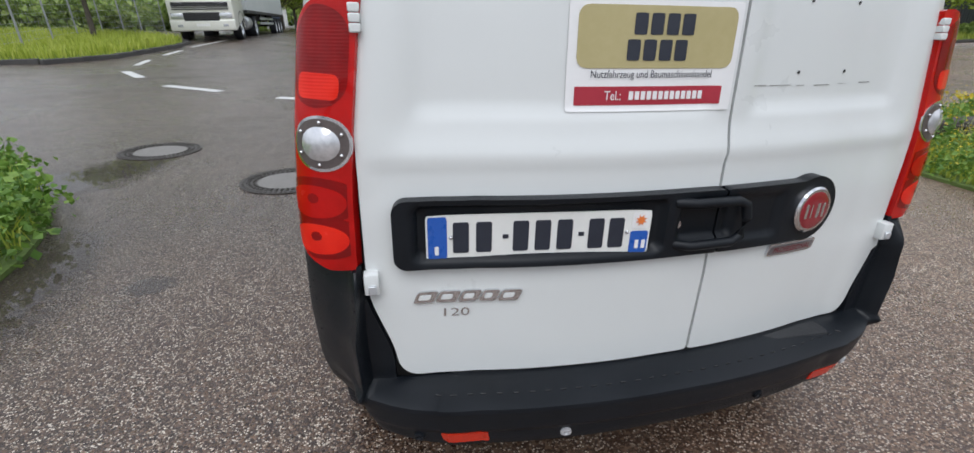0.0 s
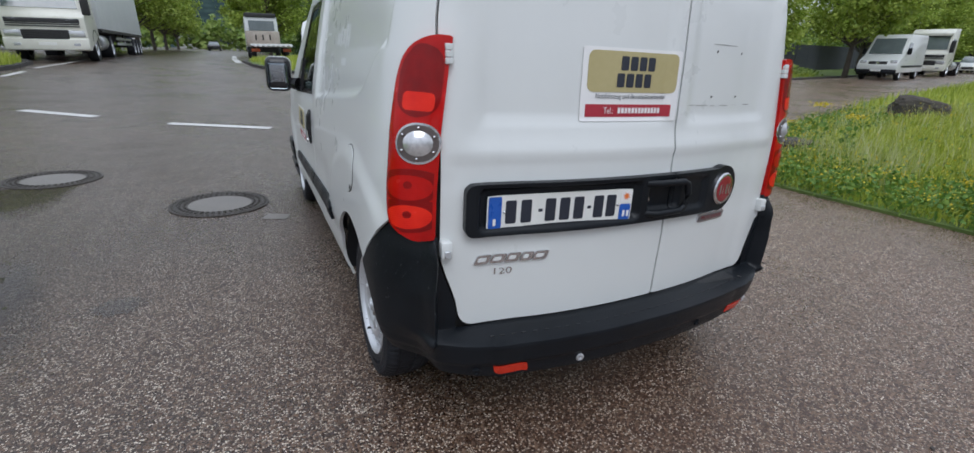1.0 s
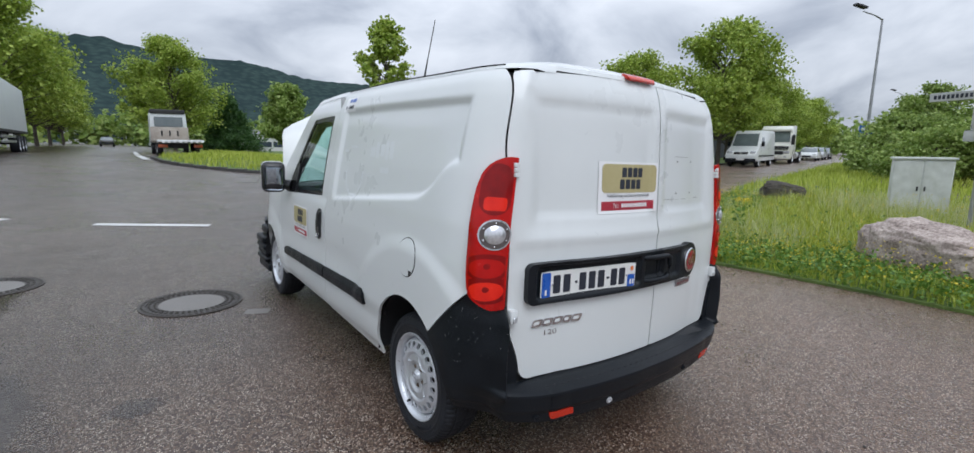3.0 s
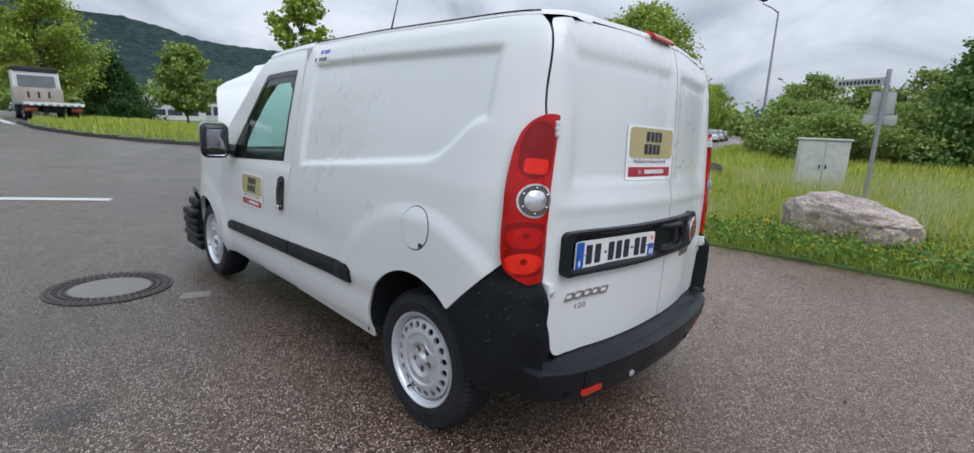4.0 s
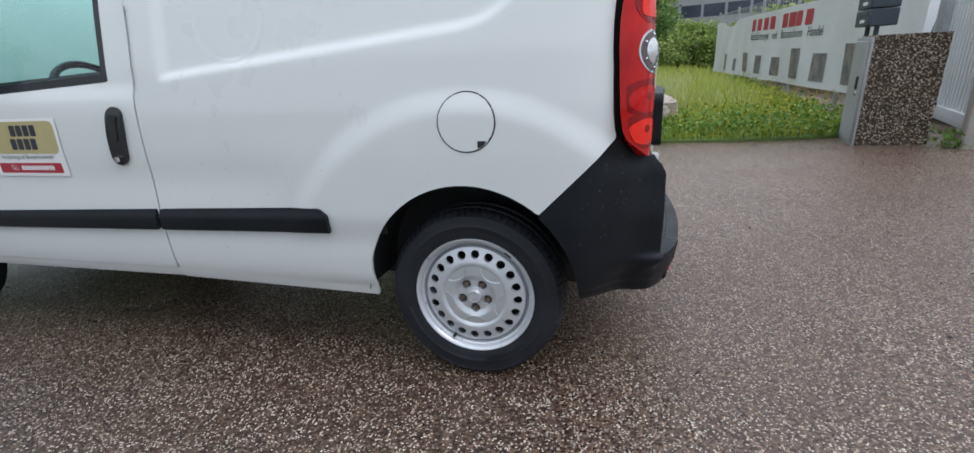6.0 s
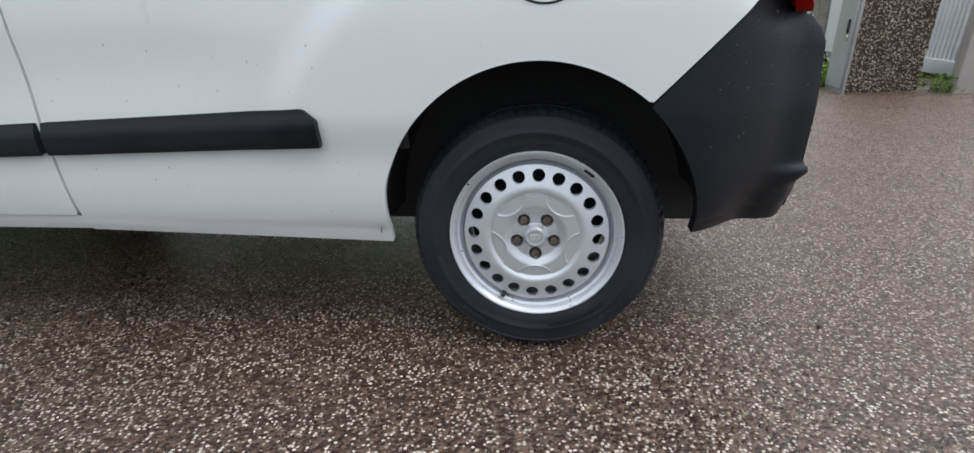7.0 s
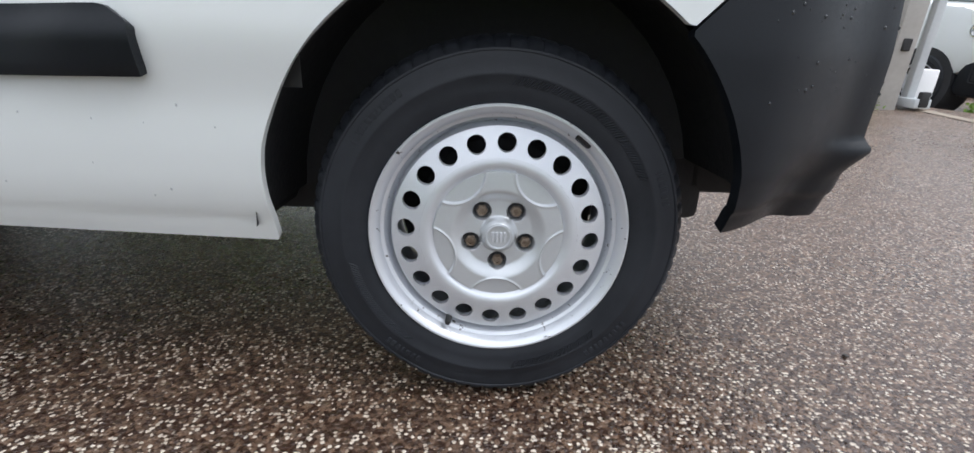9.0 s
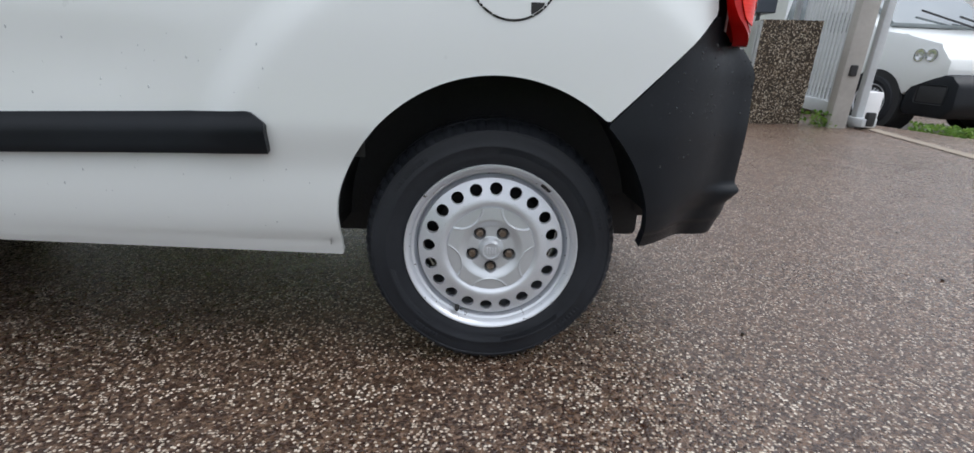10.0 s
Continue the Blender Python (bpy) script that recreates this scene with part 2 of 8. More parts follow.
M_CAP = surface("silver_hub_plastic", (0.54, 0.56, 0.58), (0.58, 0.60, 0.62), (0.28, 0.33), metal=0.45, big=8, fine=200)
M_CHROME = surface("chrome", (0.62, 0.62, 0.64), (0.75, 0.75, 0.77), (0.06, 0.16), metal=1.0, big=20, fine=200)
M_RUST = surface("rusty_bolt", (0.12, 0.08, 0.05), (0.3, 0.25, 0.2), (0.5, 0.7), metal=0.5, big=40, fine=300)
M_LINER = surface("wheel_arch_liner", (0.018, 0.019, 0.021), (0.034, 0.035, 0.038), (0.5, 0.7), spec=0.35, big=4, fine=50, bump=0.2, bump_scale=120)
M_GLASS = glass("tinted_window", (0.66, 0.86, 0.82), alpha=0.05)
M_CLEAR = glass("clear_lens", (0.9, 0.92, 0.92), alpha=0.12)
M_MIRROR = surface("mirror_glass", (0.34, 0.38, 0.42), (0.36, 0.40, 0.44), (0.01, 0.02), metal=1.0)
M_PLATE = surface("plate_white", (0.74, 0.75, 0.72), (0.80, 0.80, 0.77), (0.25, 0.4), big=9, fine=60, coat=0.3)
M_BLUE = surface("plate_blue", (0.012, 0.09, 0.42), (0.018, 0.11, 0.48), (0.25, 0.35), coat=0.3)
M_INK = surface("dark_ink", (0.018, 0.022, 0.035), (0.03, 0.035, 0.05), (0.35, 0.5))
M_GOLD = surface("khaki_gold_print", (0.42, 0.36, 0.17), (0.47, 0.41, 0.21), (0.35, 0.5), big=5)
M_CRIMSON = surface("crimson_print", (0.36, 0.022, 0.04), (0.42, 0.03, 0.05), (0.35, 0.5), big=5)
M_WHITEPRINT = surface("white_print", (0.78, 0.78, 0.78), (0.83, 0.83, 0.83), (0.35, 0.5))
M_BADGE = surface("badge_red", (0.22, 0.012, 0.02), (0.27, 0.018, 0.028), (0.2, 0.3), coat=0.6)
M_SEAT = surface("grey_seat_cloth", (0.05, 0.052, 0.056), (0.09, 0.092, 0.098), (0.8, 0.95), fine=300, bump=0.3, bump_scale=600)
M_DASH = surface("dash_plastic", (0.03, 0.031, 0.033), (0.05, 0.05, 0.053), (0.55, 0.7), fine=200, bump=0.2, bump_scale=700)
M_ORANGE = surface("orange_sticker", (0.75, 0.19, 0.04), (0.8, 0.23, 0.06), (0.4, 0.5))


def lamp_material(name, a, b, deep):
    """A moulded lamp glass: facets behind a clear glossy skin."""
    m = surface(name, a, b, (0.18, 0.3), coat=0.45, spec=0.15, big=7, fine=22, coat_rough=0.02, mixfine=0.3)
    n, l = m.node_tree.nodes, m.node_tree.links
    p = n["Principled BSDF"]
    tc = n.new("ShaderNodeTexCoord")
    wv = n.new("ShaderNodeTexWave"); wv.inputs["Scale"].default_value, wv.inputs["Distortion"].default_value = 48, 0.6
    wv.bands_direction = "Z"
    l.new(tc.outputs["Object"], wv.inputs["Vector"])
    bp = n.new("ShaderNodeBump"); bp.inputs["Strength"].default_value, bp.inputs["Distance"].default_value = deep, 0.003
    l.new(wv.outputs["Fac"], bp.inputs["Height"]); l.new(bp.outputs[0], p.inputs["Normal"])
    return m


M_REDLAMP = lamp_material("red_lamp_glass", (0.34, 0.003, 0.002), (0.58, 0.006, 0.004), 0.05)
M_REDDARK = lamp_material("dark_red_lamp_glass", (0.15, 0.0012, 0.0016), (0.30, 0.0025, 0.0026), 0.12)
M_REDBRIGHT = lamp_material("bright_red_lamp_glass", (0.66, 0.008, 0.004), (0.88, 0.030, 0.010), 0.15)
M_DROP = surface("rain_water", (0.012, 0.014, 0.017), (0.02, 0.023, 0.027), (0.05, 0.10), coat=0.5, coat_rough=0.02)
M_REFLEX = lamp_material("red_reflector", (0.50, 0.02, 0.01), (0.62, 0.04, 0.015), 0.2)


# ---- mesh helpers ----
def mesh_object(name, verts, faces, material, smooth=True):
    me = bpy.data.meshes.new(name)
    me.from_pydata([tuple(v) for v in verts], [], faces)
    me.materials.append(material)
    if smooth:
        me.shade_smooth()
    me.update()
    return new(name, me)


def part(name, bm, material, parent, label="", smooth=True, angle=40):
    """Links a bmesh as one mesh object under a thing or a part, with sharp edges kept."""
    bmesh.ops.recalc_face_normals(bm, faces=bm.faces[:])
    me = bpy.data.meshes.new(name)
    for f in bm.faces:
        f.smooth = smooth
    if smooth:
        for e in bm.edges:
            if len(e.link_faces) == 2 and e.calc_face_angle(0) > radians(angle):
                e.smooth = False
    bm.to_mesh(me)
    bm.free()
    me.materials.append(material)
    ob = new(name, me)
    if parent is not None:
        ob.parent = parent
    if label:
        ob["label"] = label
    return ob


def empty(name, m, label, category, group="", kind=""):
    ob = new(name)
    ob.matrix_world = m
    return tagged(ob, label, category, group, kind)


def box_bm(x0, x1, y0, y1, z0, z1, bevel=0.0, seg=2, bm=None, m=None):
    bm2 = bmesh.new()
    bmesh.ops.create_cube(bm2, size=1.0)
    bmesh.ops.scale(bm2, vec=(x1 - x0, y1 - y0, z1 - z0), verts=bm2.verts[:])
    bmesh.ops.translate(bm2, vec=((x0 + x1) / 2, (y0 + y1) / 2, (z0 + z1) / 2), verts=bm2.verts[:])
    if bevel:
        bmesh.ops.bevel(bm2, geom=bm2.edges[:], offset=bevel, segments=seg, affect="EDGES", profile=0.5)
    if m is not None:
        bmesh.ops.transform(bm2, matrix=m, verts=bm2.verts[:])
    if bm is None:
        return bm2
    tmp = bpy.data.meshes.new("tmp")
    bm2.to_mesh(tmp)
    bm2.free()
    bm.from_mesh(tmp)
    bpy.data.meshes.remove(tmp)
    return bm


def tube_bm(points, radii, sides=8, bm=None, caps=True):
    """A tapered tube along points."""
    bm = bm or bmesh.new()
    rings = []
    up = Vector((0.13, 0.07, 1)).normalized()
    pts = [Vector(p) for p in points]
    for i, p in enumerate(pts):
        d = (pts[min(i + 1, len(pts) - 1)] - pts[max(i - 1, 0)]).normalized()
        a = d.cross(up if abs(d.dot(up)) < 0.95 else Vector((1, 0, 0))).normalized()
        b = d.cross(a)
        r = radii[i] if isinstance(radii, (list, tuple)) else radii
        rings.append([bm.verts.new(p + r * (math.cos(2 * math.pi * k / sides) * a + math.sin(2 * math.pi * k / sides) * b)) for k in range(sides)])
    for r0, r1 in zip(rings, rings[1:]):
        for k in range(sides):
            bm.faces.new((r0[k], r0[(k + 1) % sides], r1[(k + 1) % sides], r1[k]))
    if caps:
        bm.faces.new(rings[0]); bm.faces.new(rings[-1])
    return bm


def lathe_bm(profile, n=64, axis="x", bm=None, centre=(0, 0, 0), start=0.0, end=2 * math.pi):
    """Turns (radius, along) pairs round an axis."""
    bm = bm or bmesh.new()
    full = abs(end - start - 2 * math.pi) < 1e-6
    cols = []
    for k in range(n if full else n + 1):
        a = start + (end - start) * k / n
        c, s = math.cos(a), math.sin(a)
        col = []
        for r, h in profile:
            v = (h, r * c, r * s) if axis == "x" else ((r * c, h, r * s) if axis == "y" else (r * c, r * s, h))
            col.append(bm.verts.new(Vector(v) + Vector(centre)))
        cols.append(col)
    for k in range(n):
        c0, c1 = cols[k], cols[(k + 1) % len(cols)]
        for i in range(len(profile) - 1):
            f = [c0[i], c0[i + 1], c1[i + 1], c1[i]]
            bm.faces.new(f)
    bmesh.ops.remove_doubles(bm, verts=bm.verts[:], dist=1e-6)
    return bm


def clamp(v, a=0.0, b=1.0):
    return min(max(v, a), b)


def step(a, b, v):
    t = clamp((v - a) / (b - a))
    return t * t * (3 - 2 * t)


def ground_z(x, y):
    u = (x - y) / math.sqrt(2)
    z = -0.0349 * clamp(x, -16, 5.5) + 0.06 * clamp(u - 0.4, 0, 4.7)
    z -= 0.14 * clamp(-4.0 - y) * clamp((x - 1.6) / 1.2)
    return z + 0.031 * clamp(y - 6, 0, 20) * clamp((13 - x) / 9)


def letters(text, size, place, material, parent, name="lettering", align="CENTER", stretch=1.0, depth=0.0):
    """Words in the built-in font, laid by place(u, v) -> point, as one mesh."""
    cu = bpy.data.curves.new("words", "FONT")
    cu.body, cu.size, cu.align_x, cu.resolution_u = text, size, align, 3
    tmp = bpy.data.objects.new("words", cu)
    scene.collection.objects.link(tmp)
    bpy.context.view_layer.update()
    me = bpy.data.meshes.new_from_object(tmp.evaluated_get(bpy.context.evaluated_depsgraph_get()))
    me.name = name
    bpy.data.objects.remove(tmp)
    bpy.data.curves.remove(cu)
    for v in me.vertices:
        v.co = place(v.co.x * stretch, v.co.y)
    me.materials.clear()
    me.materials.append(material)
    ob = new(name, me)
    ob.parent = parent
    return ob


# ---- the van ----
def table(pairs, blur=0.03):
    """A smooth curve through (position, value) pairs."""
    zs = np.linspace(pairs[0][0], pairs[-1][0], 400)
    vs = np.interp(zs, [p[0] for p in pairs], [p[1] for p in pairs])
    k = max(1, int(blur / (zs[1] - zs[0])))
    w = np.ones(2 * k + 1) / (2 * k + 1)
    vs = np.convolve(np.pad(vs, k, mode="reflect", reflect_type="odd"), w, mode="valid")
    return lambda z: float(np.interp(z, zs, vs))


SILL, ROOF_EDGE = 0.29, 1.72
sill_z = lambda y: 0.302 + 0.026 * clamp((y - 0.35) / 0.8)
half_width = table([(0.22, 0.83), (0.29, 0.856), (0.325, 0.868), (0.36, 0.888), (0.40, 0.899), (0.45, 0.906), (0.6, 0.914), (0.8, 0.916), (0.95, 0.912), (1.1, 0.899), (1.3, 0.868), (1.5, 0.828), (1.6, 0.803), (1.66, 0.780), (1.70, 0.752), (1.72, 0.73)], 0.016)
rear_y = table([(0.22, -0.582), (0.45, -0.597), (0.8, -0.604), (1.04, -0.606), (1.12, -0.600), (1.35, -0.590), (1.55, -0.577), (1.65, -0.560), (1.72, -0.530)])
REF_W, REF_Y, BEND = 0.905, -0.62, -0.10
_th = np.linspace(0, math.pi / 2, 600)
_qx = REF_W * np.sin(_th) ** 0.5
_qy = BEND + (REF_Y - BEND) * np.cos(_th) ** 0.5
_qy = _qy + 0.034 * np.clip((_qx - 0.08) / 0.42, 0, 1) ** 1.5 * np.clip((0.80 - _qx) / 0.2, 0, 1)
_qs = np.concatenate([[0], np.cumsum(np.hypot(np.diff(_qx), np.diff(_qy)))])
S0 = float(_qs[-1])


def s_of_x(x):
    return float(np.interp(abs(x), _qx, _qs))


def s_of_y(y):
    return S0 + (y - BEND) if y > BEND else float(np.interp(y, _qy, _qs))


def relief(x, y, z, rear):
    """Pressed shapes of the sheet metal, in metres outwards."""
    d = 0.0
    if rear:
        # two recessed upper panels and the rolled shoulder under them
        for a, b in ((-0.645, 0.045), (0.135, 0.645)):
            inside = min(x - a, b - x, (z - 1.125) * 0.9, 1.60 - z)
            d -= 0.010 * step(-0.004, 0.026, inside)
        d -= 0.012 * step(1.030, 1.118, z) * step(0.72, 0.63, abs(x))
        d -= 0.005 * step(1.04, 1.025, z) * step(0.90, 1.0, z)
        d += 0.004 * step(0.80, 0.72, z)
        return d
    # recessed cargo panel
    low = 1.05 + 0.095 * (1.15 - y)
    low += 0.14 * step(0.05, -0.30, y) ** 2
    inside = min(z - low, 1.60 - z, y + 0.33, 1.06 - y if y < 1.17 else -1)
    d -= 0.017 * step(-0.004, 0.034, inside)
    # shoulder line runs on into the door
    if y > 1.17:
        d -= 0.012 * step(1.0, 1.06, z) * step(2.4, 2.0, y)
    # flare over the rear wheel
    r = math.hypot(y, z - 0.312)
    d += 0.014 * step(0.70, 0.61, r) * step(0.50, 0.62, z)
    r2 = math.hypot(y - 2.755, z - 0.312)
    d += 0.012 * step(0.56, 0.46, r2)
    # rolled sill
    d += 0.003 * step(0.030, 0.022, z - sill_z(y))
    # gentle waist
    d -= 0.006 * math.exp(-((z - 0.72) / 0.09) ** 2) * step(0.55, 0.8, abs(y - 0.0)) * step(3.0, 2.2, y)
    return d


def skin(s, q, side=-1, off=0.0, press=True):
    """A point of the body skin: s metres round from the middle of the rear, q the height (past ROOF_EDGE: over the roof)."""
    if q <= ROOF_EDGE:
        w, ry, z = half_width(q), rear_y(q), q
    else:
        a = clamp((q - ROOF_EDGE) / 0.3)
        w, ry = 0.73 * (1 - a), -0.535 + 0.05 * a ** 0.5 + 0.33 * a
        z = ROOF_EDGE + 0.085 * (1 - (1 - a) ** 2.0)
    if s <= S0:
        x0, y0 = float(np.interp(s, _qs, _qx)), float(np.interp(s, _qs, _qy))
        k = (BEND - y0) / (BEND - REF_Y)
        x = x0 * w / REF_W
        # the rear stands slightly askew to the flanks
        y = BEND + (ry - BEND) * k + 0.037 * x * side * k
    else:
        x, y = w, BEND + (s - S0)
        if y > 2.5:
            x -= w * 0.30 * clamp((y - 2.5) / 1.05) ** 2.4
    z += 0.022 * step(-0.5, 0.7, y) * step(1.3, 1.72, q) - 0.02 * step(1.3, 2.0, y) * step(1.3, 1.72, q)
    if press:
        off = off + relief(x * side, y, q, s < s_of_x(0.74)) if q <= ROOF_EDGE else off
    if off:
        e = 0.004
        p1 = Vector(skin(s + e, q, side, 0, False)) - Vector(skin(max(s - e, 0), q, side, 0, False))
        p2 = Vector(skin(s, min(q + e, 2.0), side, 0, False)) - Vector(skin(s, q - e, side, 0, False))
        nn = p1.cross(p2)
        if nn.length > 1e-12:
            nn.normalize()
            if nn.x * side < -0.05 or (abs(nn.x) <= 0.3 and nn.y > 0.2 and s < S0) or (q > ROOF_EDGE and nn.z < 0):
                nn.negate()
            return Vector((x * side, y, z)) + nn * off
    return Vector((x * side, y, z))


def rear(x, z, off=0.0, press=True):
    """A point of the rear face over x (as it stands at that height)."""
    w = half_width(min(z, ROOF_EDGE)) if z <= ROOF_EDGE else 0.73
    return skin(s_of_x(abs(x) * REF_W / w), z, 1 if x > 0 else -1, off, press)


def flank(y, z, off=0.0, side=-1, press=True):
    return skin(s_of_y(y), z, side, off, press)


def patch(name, point, inside, u0, u1, v0, v1, du, dv, material, parent, flange=0.014, label="", back=None):
    """A piece of skin: a fine grid over (u, v), trimmed to where inside(u, v) > 0, its rim folded inwards."""
    nu, nv = max(2, round((u1 - u0) / du)), max(2, round((v1 - v0) / dv))
    uv, idx = {}, {}
    for i in range(nu + 1):
        for j in range(nv + 1):
            uv[i, j] = [u0 + (u1 - u0) * i / nu, v0 + (v1 - v0) * j / nv]
    cells = []
    for i in range(nu):
        for j in range(nv):
            cu, cv = u0 + (u1 - u0) * (i + 0.5) / nu, v0 + (v1 - v0) * (j + 0.5) / nv
            if inside(cu, cv) > 0:
                cells.append((i, j))
    edges = {}
    for i, j in cells:
        loop = [(i, j), (i + 1, j), (i + 1, j + 1), (i, j + 1)]
        for a, b in zip(loop, loop[1:] + loop[:1]):
            key = tuple(sorted((a, b)))
            edges[key] = edges.get(key, 0) + 1
    rim = {p for e, c in edges.items() if c == 1 for p in e}
    hu, hv = (u1 - u0) / nu, (v1 - v0) / nv
    for p in rim:
        u, v = uv[p]
        # walk onto the outline
        for _ in range(4):
            f = inside(u, v)
            if abs(f) > 2.5 * max(hu, hv):
                break
            gu = (inside(u + 1e-4, v) - inside(u - 1e-4, v)) / 2e-4
            gv = (inside(u, v + 1e-4) - inside(u, v - 1e-4)) / 2e-4
            g = gu * gu + gv * gv
            if g < 1e-6:
                break
            u, v = clamp(u - f * gu / g, u0, u1), clamp(v - f * gv / g, v0, v1)
        if abs(u - uv[p][0]) < 1.2 * hu and abs(v - uv[p][1]) < 1.2 * hv:
            uv[p] = [u, v]
    bm = bmesh.new()
    low = {}
    for c in cells:
        loop = [c, (c[0] + 1, c[1]), (c[0] + 1, c[1] + 1), (c[0], c[1] + 1)]
        for p in loop:
            if p not in idx:
                idx[p] = bm.verts.new(point(*uv[p]))
        try:
            bm.faces.new([idx[p] for p in loop])
        except ValueError:
            pass
    bm.normal_update()
    if flange:
        back = back or Vector((0, 0, 0))
        for p in rim:
            v = idx[p]
            u, w = uv[p]
            pu = point(u + 1e-3, w) - point(u - 1e-3, w)
            pw = point(u, w + 1e-3) - point(u, w - 1e-3)
            nn = pu.cross(pw).normalized()
            c = Vector((0, 0.9, 0.9)) - v.co
            if nn.dot(c) < 0:
                nn.negate()
            low[p] = bm.verts.new(v.co + nn * flange)
        for e, c in edges.items():
            if c == 1:
                a, b = e
                try:
                    bm.faces.new((idx[a], idx[b], low[b], low[a]))
                except ValueError:
                    pass
    bmesh.ops.dissolve_degenerate(bm, dist=1e-5, edges=bm.edges[:])
    return part(name, bm, material, parent, label, angle=50)


def rounded(u, v, u0, u1, v0, v1, r):
    """How far inside a rounded rectangle."""
    cu, cv, hu, hv = (u0 + u1) / 2, (v0 + v1) / 2, (u1 - u0) / 2 - r, (v1 - v0) / 2 - r
    a, b = abs(u - cu) - hu, abs(v - cv) - hv
    return r - (math.hypot(max(a, 0), max(b, 0)) + min(max(a, b), 0))


def under(u, v, pu, pv, qu, qv):
    """Distance to the left of the line from p to q."""
    du, dv = qu - pu, qv - pv
    k = math.hypot(du, dv)
    return ((v - pv) * du - (u - pu) * dv) / k


WHEEL_Y, WHEEL_Z = (0.0, 2.755), 0.315


def arch(y, z, wy, b=0.402, a=0.364):
    """Positive outside a wheel arch."""
    k = math.hypot((y - wy) / a, (z - WHEEL_Z) / b)
    return (k - 1) * 0.38


van = empty("panel_van", B, "white panel van with raised bonnet, parked on wet asphalt", "van")

# lamp outline: inner edge next to the door, outer edge on the flank
S_IN, S_OUT = s_of_x(0.762), s_of_y(-0.428)
lamp_width = table([(0.77, 0.0), (0.782, 0.22), (0.795, 0.42), (0.815, 0.64), (0.84, 0.84), (0.87, 0.925), (0.92, 0.965), (1.0, 0.99), (1.08, 1.0), (1.16, 0.98), (1.24, 0.915), (1.295, 0.80), (1.33, 0.64), (1.35, 0.46), (1.362, 0.28), (1.37, 0.0)], 0.010)


def lamp_in(s, z):
    z_in = S_IN - 0.001
    right = z_in + lamp_width(clamp(z, 0.78, 1.37)) * (S_OUT - S_IN)
    return min(s - z_in, (right - s) * 0.8, 1.362 - z, z - 0.79)


def lamp_off(s):
    """The lamp bulges out of the corner."""
    return 0.012 + 0.030 * math.sin(math.pi * clamp((s - S_IN) / (S_OUT - S_IN + 0.008)) ** 1.5) ** 0.8


def door_edge(z):
    """The outer edge of the rear doors, over x."""
    if z < 0.76:
        return 0.757 - 0.06 * step(0.76, 0.52, z)
    return 0.757 - 0.055 * step(1.36, 1.74, z)


SPLIT = 0.088


def rear_door_in(x, z, left):
    e = door_edge(z)
    outer = (x + e) if left else (e - x)
    inner = (SPLIT - 0.004 - x) if left else (x - SPLIT - 0.004)
    top = 1.715 - 0.03 * abs(x) ** 3 / 0.4 - z
    bottom = z - 0.485
    cx = abs(x) - (e - 0.05)
    f = min(outer, inner, top, bottom)
    if cx > 0 and z > 1.655:
        f = min(f, 0.05 - math.hypot(cx, z - 1.655))
    bx = abs(x) - (e - 0.055)
    if bx > 0 and z < 0.540:
        f = min(f, 0.055 - math.hypot(bx, z - 0.540))
    return f


for left in (True, False):
    lo, hi = (-0.80, SPLIT) if left else (SPLIT, 0.80)
    door = patch("rear_door", rear, lambda x, z: rear_door_in(x, z, left), lo, hi, 0.47, 1.72, 0.0185, 0.0185, M_PAINT, van, 0.02, "white rear door" if left else "narrow white rear door with old sticker marks")
    if left:
        door_l = door
    else:
        door_r = door

# seams and inner shell behind the skins
def inner_shell():
    bm = bmesh.new()
    cols = []
    ss = [s_of_x(x) for x in np.linspace(0, 0.86, 14)] + [s_of_y(y) for y in np.linspace(-0.40, 3.2, 38)]
    qs = list(np.linspace(0.40, 1.70, 20)) + [1.74, 1.80, 1.9, 1.99]
    for side in (-1, 1):
        grid = []
        for s in ss:
            grid.append([skin(s, q, side, -0.024, False) for q in qs])
        vs = [[bm.verts.new(p) for p in c] for c in grid]
        for i in range(len(ss) - 1):
            for j in range(len(qs) - 1):
                mid = (grid[i][j] + grid[i + 1][j + 1]) / 2
                if arch(mid.y, mid.z, 0) < 0.03 or arch(mid.y, mid.z, 2.755, 0.36) < 0.03:
                    continue
                if mid.y > 1.15 and mid.z > 1.0:
                    continue
                if mid.y > 2.6 and mid.z > 0.9:
                    continue
                bm.faces.new((vs[i][j], vs[i + 1][j], vs[i + 1][j + 1], vs[i][j + 1]))
    return bm


part("inner_shell", inner_shell(), M_SEAL, van)

# bumper outline: from the step under the doors up to the lamps and along the flank to the wheel
S_ARCH, S_BACK = s_of_y(-0.243), s_of_y(-0.30)


def bumper_low(s):
    return 0.325 + 0.020 * step(s_of_x(0.60), s_of_y(-0.54), s) - 0.012 * step(s_of_y(-0.45), s_of_y(-0.28), s)


def wing_line(y):
    """Where the white flank ends over the black bumper corner."""
    return 0.636 + 1.047 * (-0.24 - y)


